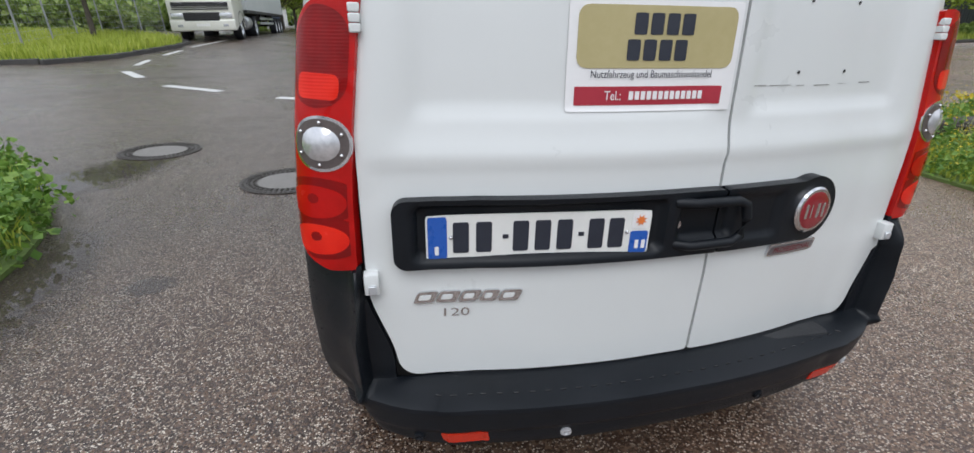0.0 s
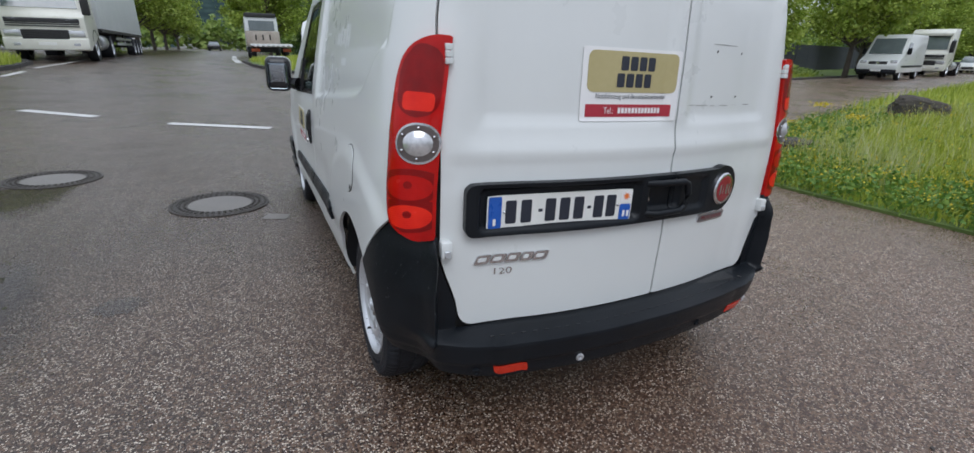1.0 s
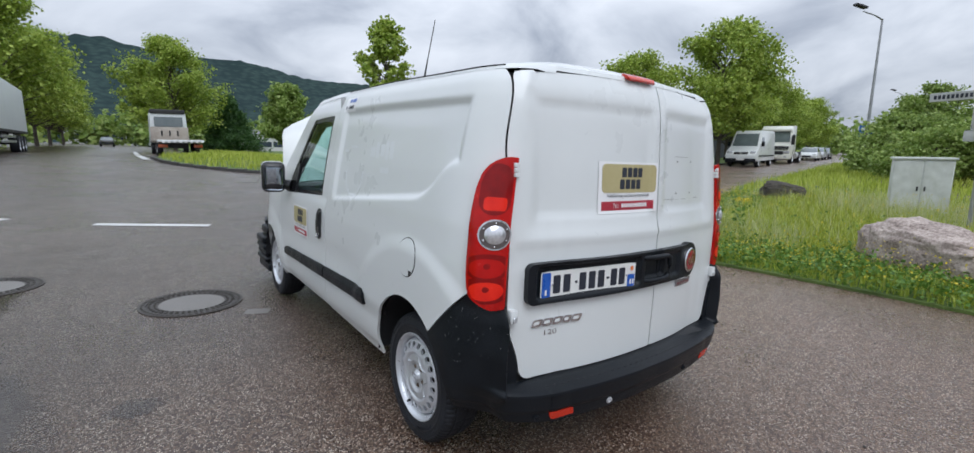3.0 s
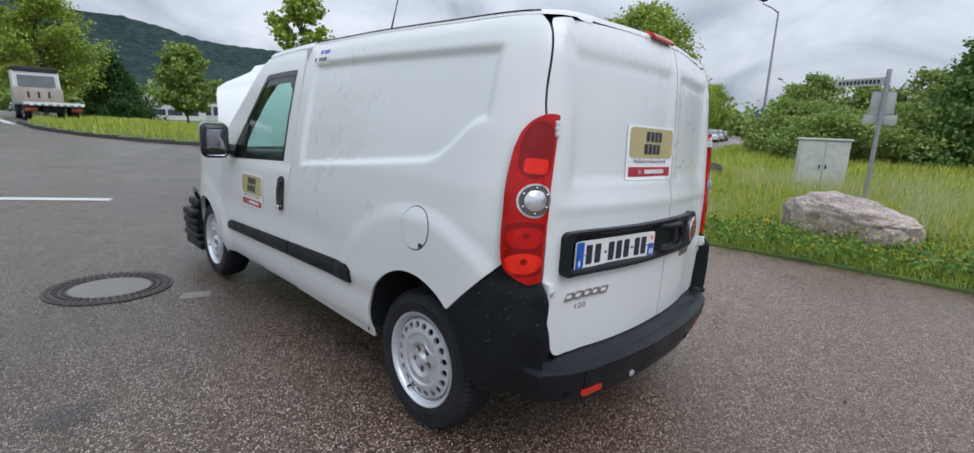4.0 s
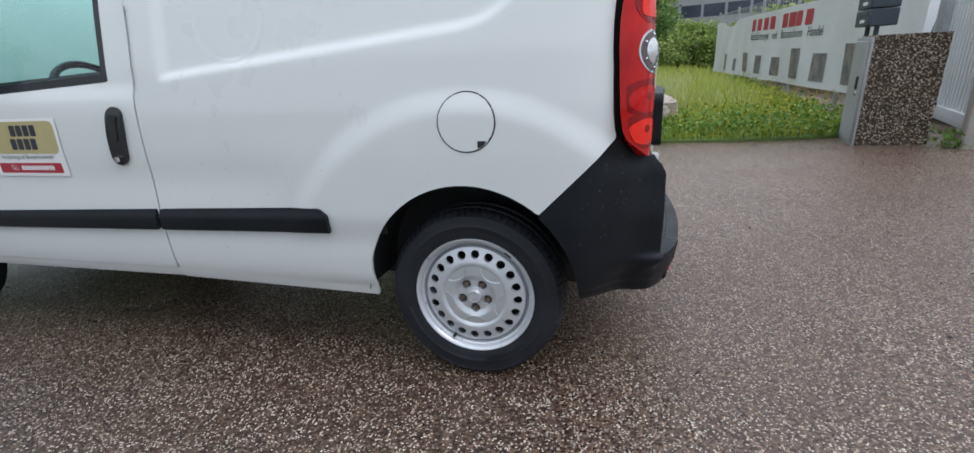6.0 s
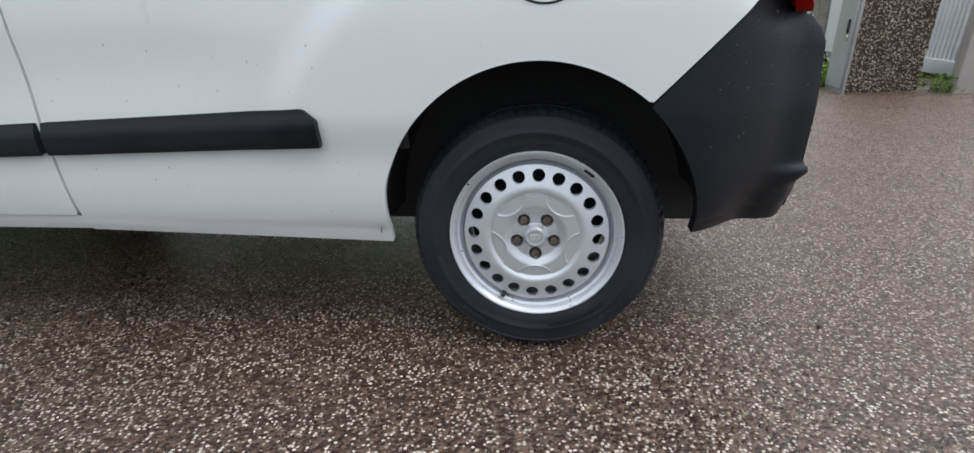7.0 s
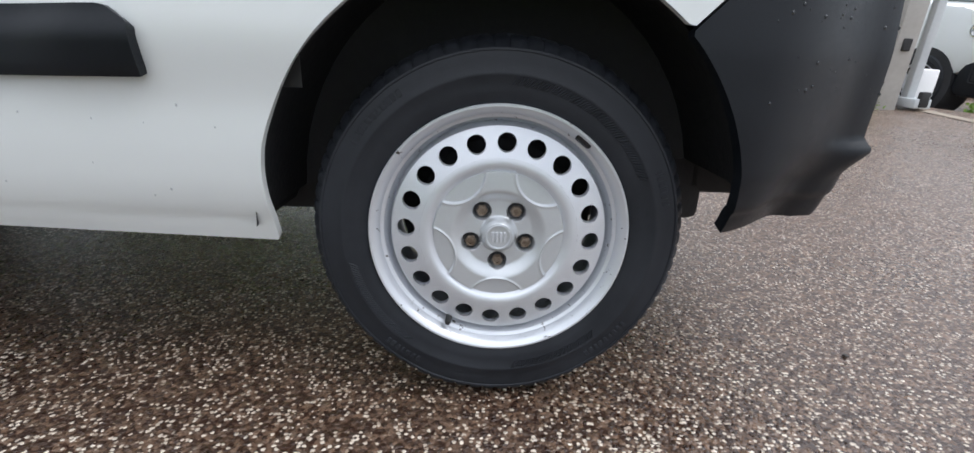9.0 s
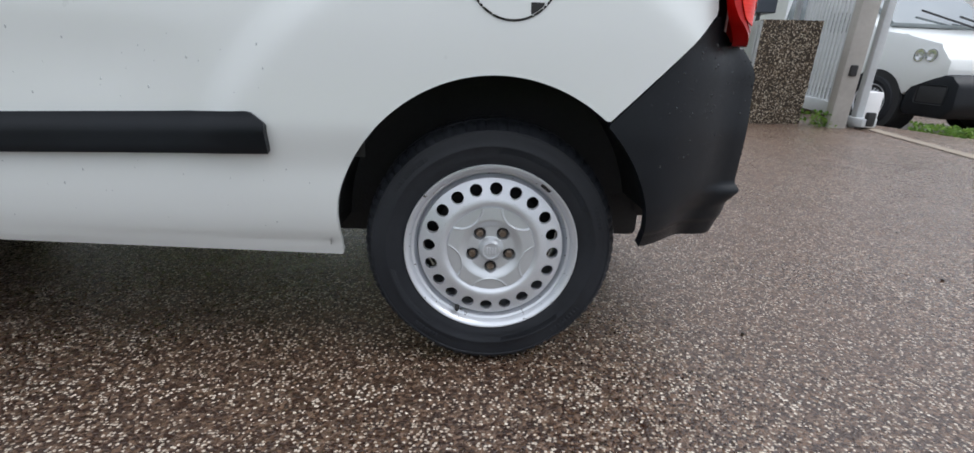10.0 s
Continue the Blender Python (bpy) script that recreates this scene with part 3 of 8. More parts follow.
def bumper_in(s, z):
    x = float(np.interp(s, _qs, _qx))
    f = z - bumper_low(s)
    if s < S_IN + 0.004:
        # the step under the doors, then up along their slanting edges
        top = max(0.482 - z, min((x * half_width(z) / REF_W - door_edge(z) - 0.007) * 0.9, 0.80 - z))
    else:
        # under the lamp, then straight down to the wheel arch
        yy = BEND + (s - S0) if s > S0 else float(np.interp(s, _qs, _qy))
        top = (min(wing_line(yy), 0.90) - z) * 0.69
        if lamp_in(s, z) > -0.006:
            top = min(top, -0.002 - lamp_in(s, z))
    y = BEND + (s - S0) if s > S0 else float(np.interp(s, _qs, _qy))
    return min(f, top, arch(y, max(z, 0.35), 0.0, 0.402, 0.352))


bumper_out = table([(0.22, 0.070), (0.30, 0.086), (0.345, 0.097), (0.380, 0.100), (0.386, 0.108), (0.396, 0.111), (0.43, 0.113), (0.446, 0.115), (0.456, 0.116), (0.461, 0.113), (0.465, 0.100), (0.478, 0.008), (0.486, 0.003), (0.9, 0.003)], 0.003)
side_out = table([(0.22, 0.0), (0.33, 0.006), (0.42, 0.012), (0.427, 0.014), (0.60, 0.015), (0.75, 0.010), (0.9, 0.004)], 0.006)


def bumper_point(s, z, side):
    k = step(s_of_x(0.56), s_of_y(-0.42), s)
    p = skin(s, z, side, bumper_out(z) * (1 - k) + side_out(z) * k + 0.002, False)
    # the corners stand back behind the lamps
    up = step(s_of_x(0.750), s_of_x(0.80), s) * step(s_of_y(-0.34), s_of_y(-0.55), s)
    p.x += side * -0.007 * step(bumper_low(s) + 0.040, bumper_low(s) + 0.034, z) * step(s_of_x(0.70), s_of_x(0.84), s)
    p.y -= up * (0.098 * step(0.405, 0.485, z) * step(0.845, 0.72, z))
    p.x -= (side * 0.022 - 0.022) * step(s_of_x(0.76), s_of_x(0.85), s) * step(s_of_y(-0.34), s_of_y(-0.50), s) * step(0.86, 0.78, z)
    p.x -= side * up * (0.010 + 0.012 * step(0.60, 0.72, z) + 0.02 * step(0.34, 0.28, z))
    return p


def both_sides_patch(name, point, inside, u1, v0, v1, du, dv, material, parent, flange, label=""):
    """One skin that runs from flank to flank: u is signed."""
    return patch(name, lambda u, v: point(abs(u), v, 1 if u > 0 else -1), lambda u, v: inside(abs(u), v), -u1, u1, v0, v1, du, dv, material, parent, flange, label)


bumper = both_sides_patch("rear_bumper", bumper_point, bumper_in, s_of_y(-0.20), 0.25, 0.90, 0.015, 0.0072, M_PLASTIC, van, 0.02, "black grained plastic rear bumper with a step, wet")

for side in (-1, 1):
    lamp = patch("tail_lamp", lambda s, z: skin(s, z, side, lamp_off(s), False), lamp_in, S_IN - 0.01, S_OUT + 0.03, 0.77, 1.37, 0.009, 0.0115, M_REDLAMP, van, 0.03, "tall red tail lamp")
    # moulded fields behind the red skin, and the clear reversing lamp
    s_mid = S_IN + 0.345 * (S_OUT - S_IN)
    LW = S_OUT - S_IN

    def at_lamp(s, z, off):
        return skin(s, z, side, lamp_off(s) + off, False)

    def field(name, inside, s0, s1, z0, z1, material, off=0.0012):
        patch(name, lambda s, z: at_lamp(s, z, off), lambda s, z: min(inside(s, z), lamp_in(s, z) - 0.010), s0, s1, z0, z1, 0.008, 0.009, material, lamp, 0.003)

    field("brake_field", lambda s, z: rounded(s, z, S_IN + 0.010, S_IN + 0.78 * LW, 1.145, 1.335, 0.055), S_IN, S_IN + 0.82 * LW, 1.13, 1.35, M_REDDARK)
    field("brake_bowl", lambda s, z: rounded(s, z, S_IN + 0.024, S_IN + 0.66 * LW, 1.162, 1.212, 0.014), S_IN, S_IN + 0.70 * LW, 1.14, 1.27, M_REDBRIGHT, 0.0028)
    for zc, rr in ((0.955, 0.050), (0.868, 0.052)):
        field("turn_field", lambda s, z: rr - math.hypot((s - S_IN - 0.44 * LW) * 0.58, z - zc), S_IN, S_OUT, zc - 0.06, zc + 0.06, M_REDDARK)
        field("turn_bowl", lambda s, z: 0.036 - math.hypot((s - S_IN - 0.46 * LW) * 0.60, z - zc + 0.004), S_IN, S_OUT, zc - 0.05, zc + 0.05, M_REDLAMP if zc > 0.9 else M_REDBRIGHT, 0.0028)
        field("bulb", lambda s, z: 0.011 - math.hypot(s - S_IN - 0.46 * LW, z - zc - 0.004), S_IN, S_OUT, zc - 0.02, zc + 0.03, M_REDDARK, 0.0042)
    ring = patch("reversing_lamp", lambda s, z: at_lamp(s, z, 0.002), lambda s, z: 0.056 - math.hypot(s - s_mid, z - 1.075), s_mid - 0.06, s_mid + 0.06, 1.01, 1.14, 0.007, 0.007, M_CHROME, lamp, 0.004, "clear round reversing lamp in a grey ring")
    patch("grey_ring", lambda s, z: at_lamp(s, z, 0.0035), lambda s, z: 0.050 - math.hypot(s - s_mid, z - 1.075), s_mid - 0.055, s_mid + 0.055, 1.02, 1.13, 0.007, 0.007, surface("lamp_ring_grey", (0.07, 0.058, 0.055), (0.14, 0.115, 0.11), (0.3, 0.4), fine=150) if side < 0 else bpy.data.materials["lamp_ring_grey"], ring, 0.002)
    patch("clear_lens", lambda s, z: at_lamp(s, z, 0.005 + 0.010 * clamp(1 - (math.hypot(s - s_mid, z - 1.075) / 0.034) ** 2)), lambda s, z: 0.034 - math.hypot(s - s_mid, z - 1.075), s_mid - 0.04, s_mid + 0.04, 1.03, 1.12, 0.006, 0.006, surface("lens_silver", (0.55, 0.56, 0.58), (0.8, 0.8, 0.82), (0.08, 0.2), metal=0.6, coat=1.0, big=30, fine=120) if side < 0 else bpy.data.materials["lens_silver"], ring, 0.002)
    for k in range(6):
        a = math.pi / 6 + k * math.pi / 3
        c = at_lamp(s_mid + 0.042 * math.cos(a), 1.075 + 0.042 * math.sin(a), 0.0045)
        bm = bmesh.new()
        bmesh.ops.create_uvsphere(bm, u_segments=8, v_segments=5, radius=0.0045)
        bmesh.ops.translate(bm, vec=c, verts=bm.verts[:])
        part("rivet", bm, M_CHROME, ring)

# flank skins
def cargo_in(y, z):
    s = s_of_y(y)
    f = min(z - sill_z(y), ROOF_EDGE - 0.012 - z, 1.172 + 0.03 * step(1.2, 1.7, z) - y, arch(y + 0.016 * step(0.48, 0.32, z), max(z, 0.33), 0.0))
    # cut back at the rear seam, the lamp and the bumper
    xw = half_width(z) / REF_W
    f = min(f, (s - s_of_x(min((door_edge(z) + 0.006) / xw, 0.9))) * 0.8)
    if z < 1.37:
        f = min(f, -0.005 - lamp_in(s, z))
    if s < s_of_y(-0.15) and z < 0.93:
        f = min(f, (z - wing_line(y) - 0.005) * 0.69)
    return f


for side in (-1, 1):
    side_panel = patch("side_panel", lambda s, z: skin(s, z, side), lambda s, z: cargo_in(BEND + (s - S0) if s > S0 else float(np.interp(s, _qs, _qy)), z), s_of_x(0.70), s_of_y(1.22), SILL - 0.01, ROOF_EDGE, 0.0130, 0.0095, M_PAINT, van, 0.013, "white side panel with pressed recess")
    if side < 0:
        side_panel_l = side_panel
    # white backing added behind the sill corner, so no dark slit shows at the arch
    patch("sill_end", lambda y, z: flank(y, z, -0.004, side), lambda y, z: min(cargo_in(y, z) - 0.003, 0.50 - y, 0.41 - z), 0.31, 0.51, 0.29, 0.42, 0.010, 0.008, M_PAINT, side_panel, 0.0)


def pillar_line(y, z):
    """Positive behind the windscreen pillar's front edge."""
    return -under(y, z, 1.78, 1.72, 2.44, 1.06)


def window_in(y, z, grow=0.0):
    f = min(y - 1.300, 1.565 - 0.01 * (y - 1.3) - z, z - (1.078 - 0.05 * (y - 1.3)), -under(y, z, 1.71, 1.565, 2.14, 1.04))
    return f + grow


def door_in(y, z):
    f = min(y - 1.180 - 0.03 * step(1.2, 1.7, z), 1.68 - z, z - 0.372, pillar_line(y, z) - 0.03, arch(y, z, 2.755, 0.372) - 0.035)
    f = min(f, 2.36 - y)
    return min(f, -window_in(y, z, 0.012))


def fender_in(y, z):
    f = min(z - 0.30, 1.06 - 0.10 * clamp((y - 2.6) / 0.8) - z, 3.30 - y - 0.35 * clamp(0.75 - z, 0, 0.4), arch(y, z, 2.755, 0.362))
    f = min(f, max(y - 2.366, 0.030 - arch(y, z, 2.755, 0.372)))
    return f


for side in (-1, 1):
    d = patch("front_door", lambda y, z: flank(y, z, 0, side), door_in, 1.17, 2.40, 0.35, 1.70, 0.0185, 0.0185, M_PAINT, van, 0.03, "white front door with magnetic sign")
    patch("sill_panel", lambda y, z: flank(y, z, -0.004, side), lambda y, z: min(0.368 - z, z - sill_z(y), y - 1.176, arch(y, z, 2.755, 0.362)), 1.17, 2.5, SILL + 0.005, 0.375, 0.02, 0.010, M_PAINT, van, 0.04)
    patch("front_wing", lambda y, z: flank(y, z, 0, side), fender_in, 2.30, 3.36, 0.29, 1.07, 0.018, 0.018, M_PAINT, van, 0.03)
    patch("window_seal", lambda y, z: flank(y, z, -0.002, side), lambda y, z: min(window_in(y, z, 0.010), -window_in(y, z, -0.016)), 1.26, 2.2, 1.0, 1.60, 0.012, 0.012, M_TRIM, d, 0.012)
    pane = patch("side_window", lambda y, z: flank(y, z, -0.006, side), lambda y, z: window_in(y, z, -0.008), 1.28, 2.16, 1.02, 1.59, 0.03, 0.03, M_GLASS, d, 0.0, "green-tinted side window with rain drops")
    pane.visible_shadow = False
    # black triangle at the mirror foot
    patch("mirror_foot", lambda y, z: flank(y, z, 0.004, side), lambda y, z: min(window_in(y, z, 0.006), y - 1.90, 1.26 - z), 1.88, 2.18, 1.0, 1.28, 0.012, 0.012, M_TRIM, d, 0.012)
    # windscreen pillar
    patch("windscreen_pillar", lambda y, z: flank(y, z, -0.002, side), lambda y, z: min(pillar_line(y, z), 0.028 - pillar_line(y, z) + 0.0, 1.715 - z, z - 1.05), 1.66, 2.55, 1.04, 1.72, 0.014, 0.014, M_PAINT, van, 0.04)
    patch("cant_rail", lambda y, z: flank(y, z, -0.001, side), lambda y, z: min(z - 1.684, ROOF_EDGE - 0.012 - z, y - 1.2, pillar_line(y, z)), 1.19, 1.95, 1.67, 1.72, 0.02, 0.01, M_PAINT, van, 0.03)
    # door handle in its scoop
    hd = patch("door_handle", lambda y, z: flank(y, z, 0.007 + 0.012 * math.cos(clamp((z - 0.88) / 0.105, -1, 1) * 1.4), side), lambda y, z: rounded(y + 0.10 * (z - 0.88), z, 1.243, 1.308, 0.776, 0.982, 0.032), 1.22, 1.34, 0.76, 1.0, 0.007, 0.008, M_TRIM, d, 0.02, "black pull-type door handle")
    patch("handle_grip", lambda y, z: flank(y, z, 0.022, side), lambda y, z: rounded(y + 0.10 * (z - 0.88), z, 1.258, 1.292, 0.86, 0.955, 0.014), 1.24, 1.32, 0.85, 0.97, 0.006, 0.008, M_SEAL, hd, 0.008)
    bm = lathe_bm([(0.001, 0.003), (0.009, 0.003), (0.010, 0.0), (0.010, -0.006)], 14, "x")
    kp = flank(1.285, 0.80, 0.022, side)
    for v in bm.verts:
        v.co = Vector((kp.x + side * v.co.x, kp.y + v.co.y, kp.z + v.co.z))
    part("key_cylinder", bm, M_CHROME, hd)
    # rub strips
    def strip_mid(y):
        return 0.592 - 0.024 * (y - 0.48)

    for a, b in ((0.470, 1.168), (1.186, 2.19)):

        def strip_in(y, z):
            tall = 0.043 - 0.010 * clamp((y - 0.48) / 1.7)
            f = tall - abs(z - strip_mid(y))
            f = min(f, b - y, y - a)
            if a < 1:
                f = min(f, (y - a) * 0.7 + 0.022 - max(0, z - strip_mid(y)) * 1.0)
            if b > 2:
                f = min(f, 0.012 + (b - y) * 0.35 - max(0, z - strip_mid(y)) * 1.0)
            return f

        patch("rub_strip", lambda y, z: flank(y, z, 0.018 - 0.010 * step(0.002, 0.043, z - strip_mid(y)) - 0.003 * step(0.03, 0.043, strip_mid(y) - z), side), strip_in, a - 0.01, b + 0.01, 0.46, 0.64, 0.012, 0.007, M_PLASTIC, van, 0.016, "black plastic rub strip")
# fuel flap on the left
FY, FZ = -0.023, 0.905
flap = patch("fuel_flap", lambda y, z: flank(y, z, 0.0035), lambda y, z: 0.0845 - math.hypot(y - FY, z - FZ), FY - 0.1, FY + 0.1, FZ - 0.1, FZ + 0.1, 0.008, 0.008, M_PAINT, van, 0.006, "round white fuel flap")
patch("flap_gap", lambda y, z: flank(y, z, 0.0012), lambda y, z: min(0.0885 - math.hypot(y - FY, z - FZ), math.hypot(y - FY, z - FZ) - 0.082), FY - 0.1, FY + 0.1, FZ - 0.1, FZ + 0.1, 0.006, 0.006, M_SEAL, flap, 0.002)
patch("finger_notch", lambda y, z: flank(y, z, 0.0045), lambda y, z: min(0.0835 - math.hypot(y - FY, z - FZ), 0.018 - abs(y - FY + 0.052), 0.012 - abs(z - FZ + 0.066)), FY - 0.09, FY - 0.02, FZ - 0.09, FZ - 0.04, 0.005, 0.005, M_SEAL, flap, 0.002)

# roof with its drip seams
def roof_in(s, q):
    y = BEND + (s - S0) if s > S0 else float(np.interp(s, _qs, _qy))
    return min(q - ROOF_EDGE, 2.0 - q, 1.83 - 0.06 * clamp((q - ROOF_EDGE) / 0.28) + 0.10 * clamp((q - ROOF_EDGE) / 0.28) - y)


def roof_bm():
    bm = bmesh.new()
    ss = [s_of_x(x) for x in np.linspace(0, 0.86, 16)] + [s_of_y(y) for y in np.linspace(-0.42, 1.82, 40)]
    qs = [ROOF_EDGE - 0.02, ROOF_EDGE - 0.008, ROOF_EDGE + 0.01] + list(np.linspace(ROOF_EDGE + 0.025, 2.02, 16))
    for side in (-1, 1):
        vs = [[bm.verts.new(skin(s, min(q, 2.0195), side, 0.002)) for q in qs] for s in ss]
        for i in range(len(ss) - 1):
            for j in range(len(qs) - 1):
                if ss[i] < s_of_x(0.6) and j < 1:
                    continue
                bm.faces.new((vs[i][j], vs[i + 1][j], vs[i + 1][j + 1], vs[i][j + 1]))
    bmesh.ops.remove_doubles(bm, verts=bm.verts[:], dist=0.003)
    return bm


roof = part("roof", roof_bm(), M_PAINT, van, "white roof")
for side in (-1, 1):
    bm = tube_bm([skin(s, ROOF_EDGE - 0.006, side, 0.003) for s in [s_of_y(y) for y in np.linspace(-0.44, 1.2, 40)]], 0.003, 6)
    part("roof_seam", bm, M_SEAL, roof)
bm = tube_bm([(0.0, 1.62, 1.80), (0.0, 1.60, 1.835), (0.0, 1.50, 2.10), (0.0, 1.40, 2.36)], [0.016, 0.012, 0.004, 0.003], 8)
part("aerial", bm, M_TRIM, roof, "thin black roof aerial")

# high brake lamp on the roof's rear edge
brake = patch("high_brake_lamp", lambda x, q: skin(s_of_x(abs(x) * REF_W / 0.70), q, 1 if x > 0 else -1, 0.012, False), lambda x, q: rounded(x, q, -0.138, 0.050, 1.712, 1.752, 0.014), -0.17, 0.08, 1.70, 1.765, 0.012, 0.006, M_REFLEX, van, 0.014, "long red high-level brake lamp")

# ---- rear door furniture ----
BZ = 0.882


def handle_strip_in(x, z, left):
    body = rounded(x, z, -0.69, 0.37, 0.797, 0.961, 0.03)
    knob = 0.088 - math.hypot(x - 0.366, z - BZ)
    f = max(body, knob)
    return min(f, (SPLIT - 0.003 - x) if left else (x - SPLIT - 0.003))


def handle_strip_point(x, z):
    off = 0.028
    off -= 0.025 * step(-0.004, 0.012, rounded(x, z, -0.648, -0.066, 0.815, 0.948, 0.02))
    off -= 0.022 * step(0.0, 0.02, rounded(x, z, -0.035, 0.135, 0.823, 0.945, 0.03))
    off -= 0.019 * step(0.0, 0.035, min(rounded(x, z, 0.10, 0.272, 0.815, 0.95, 0.02), 0.02))
    return rear(x, z, max(off, 0.002), False)


strip_l = patch("handle_panel", handle_strip_point, lambda x, z: handle_strip_in(x, z, True), -0.70, SPLIT, 0.78, 0.985, 0.009, 0.009, M_PLASTIC, door_l, 0.030, "black plastic number plate surround")
strip_r = patch("handle_panel", handle_strip_point, lambda x, z: handle_strip_in(x, z, False), SPLIT, 0.47, 0.78, 0.985, 0.009, 0.009, M_PLASTIC, door_r, 0.030)


def rail(points, r, name, material, parent, label="", sides=10):
    return part(name, tube_bm(points, r, sides), material, parent, label)


grip = [rear(-0.045, 0.935, 0.020, False), rear(0.0, 0.936, 0.040, False), rear(0.11, 0.936, 0.042, False), rear(0.133, 0.925, 0.042, False), rear(0.143, 0.89, 0.042, False), rear(0.133, 0.845, 0.042, False), rear(0.11, 0.83, 0.042, False), rear(0.0, 0.828, 0.040, False), rear(-0.045, 0.828, 0.012, False)]
rail(grip, 0.012, "door_handle", M_PLASTIC, door_l, "black rear door handle")


def disc(parent, name, material, centre, r, thick, out, n=40, label="", dome=0.0):
    """A round piece on the rear face."""
    c = rear(centre[0], centre[1], out, False)
    bm = lathe_bm([(0.0005, thick + dome), (r * 0.5, thick + dome * 0.75), (r * 0.92, thick + dome * 0.1), (r, thick * 0.6), (r, 0)], n, "y")
    a, b = rear(centre[0] + 0.02, centre[1], 0, False), rear(centre[0] - 0.02, centre[1], 0, False)
    yaw = math.atan2(a.y - b.y, a.x - b.x)
    for v in bm.verts:
        v.co = Vector((v.co.x, -v.co.y, v.co.z))
    bmesh.ops.transform(bm, matrix=Matrix.Translation(c) @ Matrix.Rotation(yaw, 4, "Z"), verts=bm.verts[:])
    return part(name, bm, material, parent, label)


disc(strip_l, "key_cylinder", M_CHROME, (-0.026, 0.876), 0.0105, 0.008, 0.008, 20)
emblem = disc(door_r, "emblem", M_CHROME, (0.366, BZ), 0.062, 0.012, 0.027, 48, "round chrome-ringed red emblem")
face = disc(emblem, "emblem_face", M_BADGE, (0.366, BZ), 0.050, 0.004, 0.037, 40)
for k, w in enumerate((0.0085, 0.004, 0.011, 0.009)):
    x0 = 0.366 - 0.034 + k * 0.019
    patch("letter_bar", lambda x, z: rear(x, z, 0.0425, False), lambda x, z: rounded(x, z, x0, x0 + w, BZ - 0.02, BZ + 0.02, 0.002), x0 - 0.002, x0 + 0.014, BZ - 0.024, BZ + 0.024, 0.003, 0.006, M_CHROME, emblem, 0.002)


def slab(name, x0, x1, z0, z1, off, material, parent, r=0.004, slant=0.0, thick=0.003, du=0.012, dv=0.010, label="", at=rear):
    return patch(name, lambda x, z: at(x, z, off, False), lambda x, z: rounded(x - slant * (z - z0), z, x0, x1, z0, z1, r), x0 - 0.004 - abs(slant) * (z1 - z0), x1 + 0.004 + abs(slant) * (z1 - z0), z0 - 0.004, z1 + 0.004, du, dv, material, parent, thick, label)


# model badges: plain slanting chrome bars
bx = -0.655
for w in (0.050, 0.048, 0.046, 0.040, 0.048):
    b_ = slab("badge_bar", bx, bx + w, 0.699, 0.729, 0.011, M_CHROME, door_l, 0.006, 0.45, 0.006, 0.006, 0.006)
    slab("badge_gap", bx + 0.012, bx + w - 0.011, 0.708, 0.720, 0.0125, M_PAINT, b_, 0.003, 0.45, 0.002, 0.005, 0.004)
    bx += w + 0.004
letters("120", 0.032, lambda u, v: rear(-0.555 + u, 0.658 + v, 0.0075, False), M_CHROME, door_l, "engine_badge", "CENTER", 1.5)
pb = slab("trim_badge", 0.278, 0.447, 0.748, 0.782, 0.009, M_CHROME, door_r, 0.006, 0.2, 0.007, 0.012, 0.007, "chrome-framed red badge")
slab("badge_field", 0.284, 0.441, 0.753, 0.777, 0.0105, surface("badge_grey", (0.2, 0.19, 0.2), (0.26, 0.25, 0.26), (0.3, 0.4), metal=0.5), pb, 0.004, 0.2, 0.002)
letters("PROFESSIONAL", 0.0205, lambda u, v: rear(0.3625 + u + 0.2 * v, 0.7575 + v, 0.0122, False), M_BADGE, pb, "lettering", "CENTER", 0.98)

# number plate: blue ends, dark bars for its characters
plate_c = (-0.358, 0.867)


def plate_point(u, v, off=0.0):
    """u, v from the plate's centre; the plate is flat."""
    a, b = Vector((-0.620, -0.576, 0.0)), Vector((-0.102, -0.626, 0.0))
    p = a.lerp(b, u / 0.52 + 0.5)
    nrm = Vector((-(b.y - a.y) * -1, -(b.x - a.x), 0)).normalized()
    p.z = plate_c[1] + v
    return p + Vector((nrm.x, -abs(nrm.y), 0)) * off


def plate_bit(name, u0, u1, v0, v1, off, material, parent, r=0.003, thick=0.0015, label="", slant=0.0):
    return patch(name, lambda u, v: plate_point(u, v, off), lambda u, v: rounded(u - slant * v, v, u0, u1, v0, v1, r), u0 - 0.003 - abs(slant) * 0.05, u1 + 0.003 + abs(slant) * 0.05, v0 - 0.003, v1 + 0.003, max((u1 - u0) / 12, 0.004), max((v1 - v0) / 9, 0.004), material, parent, thick, label)


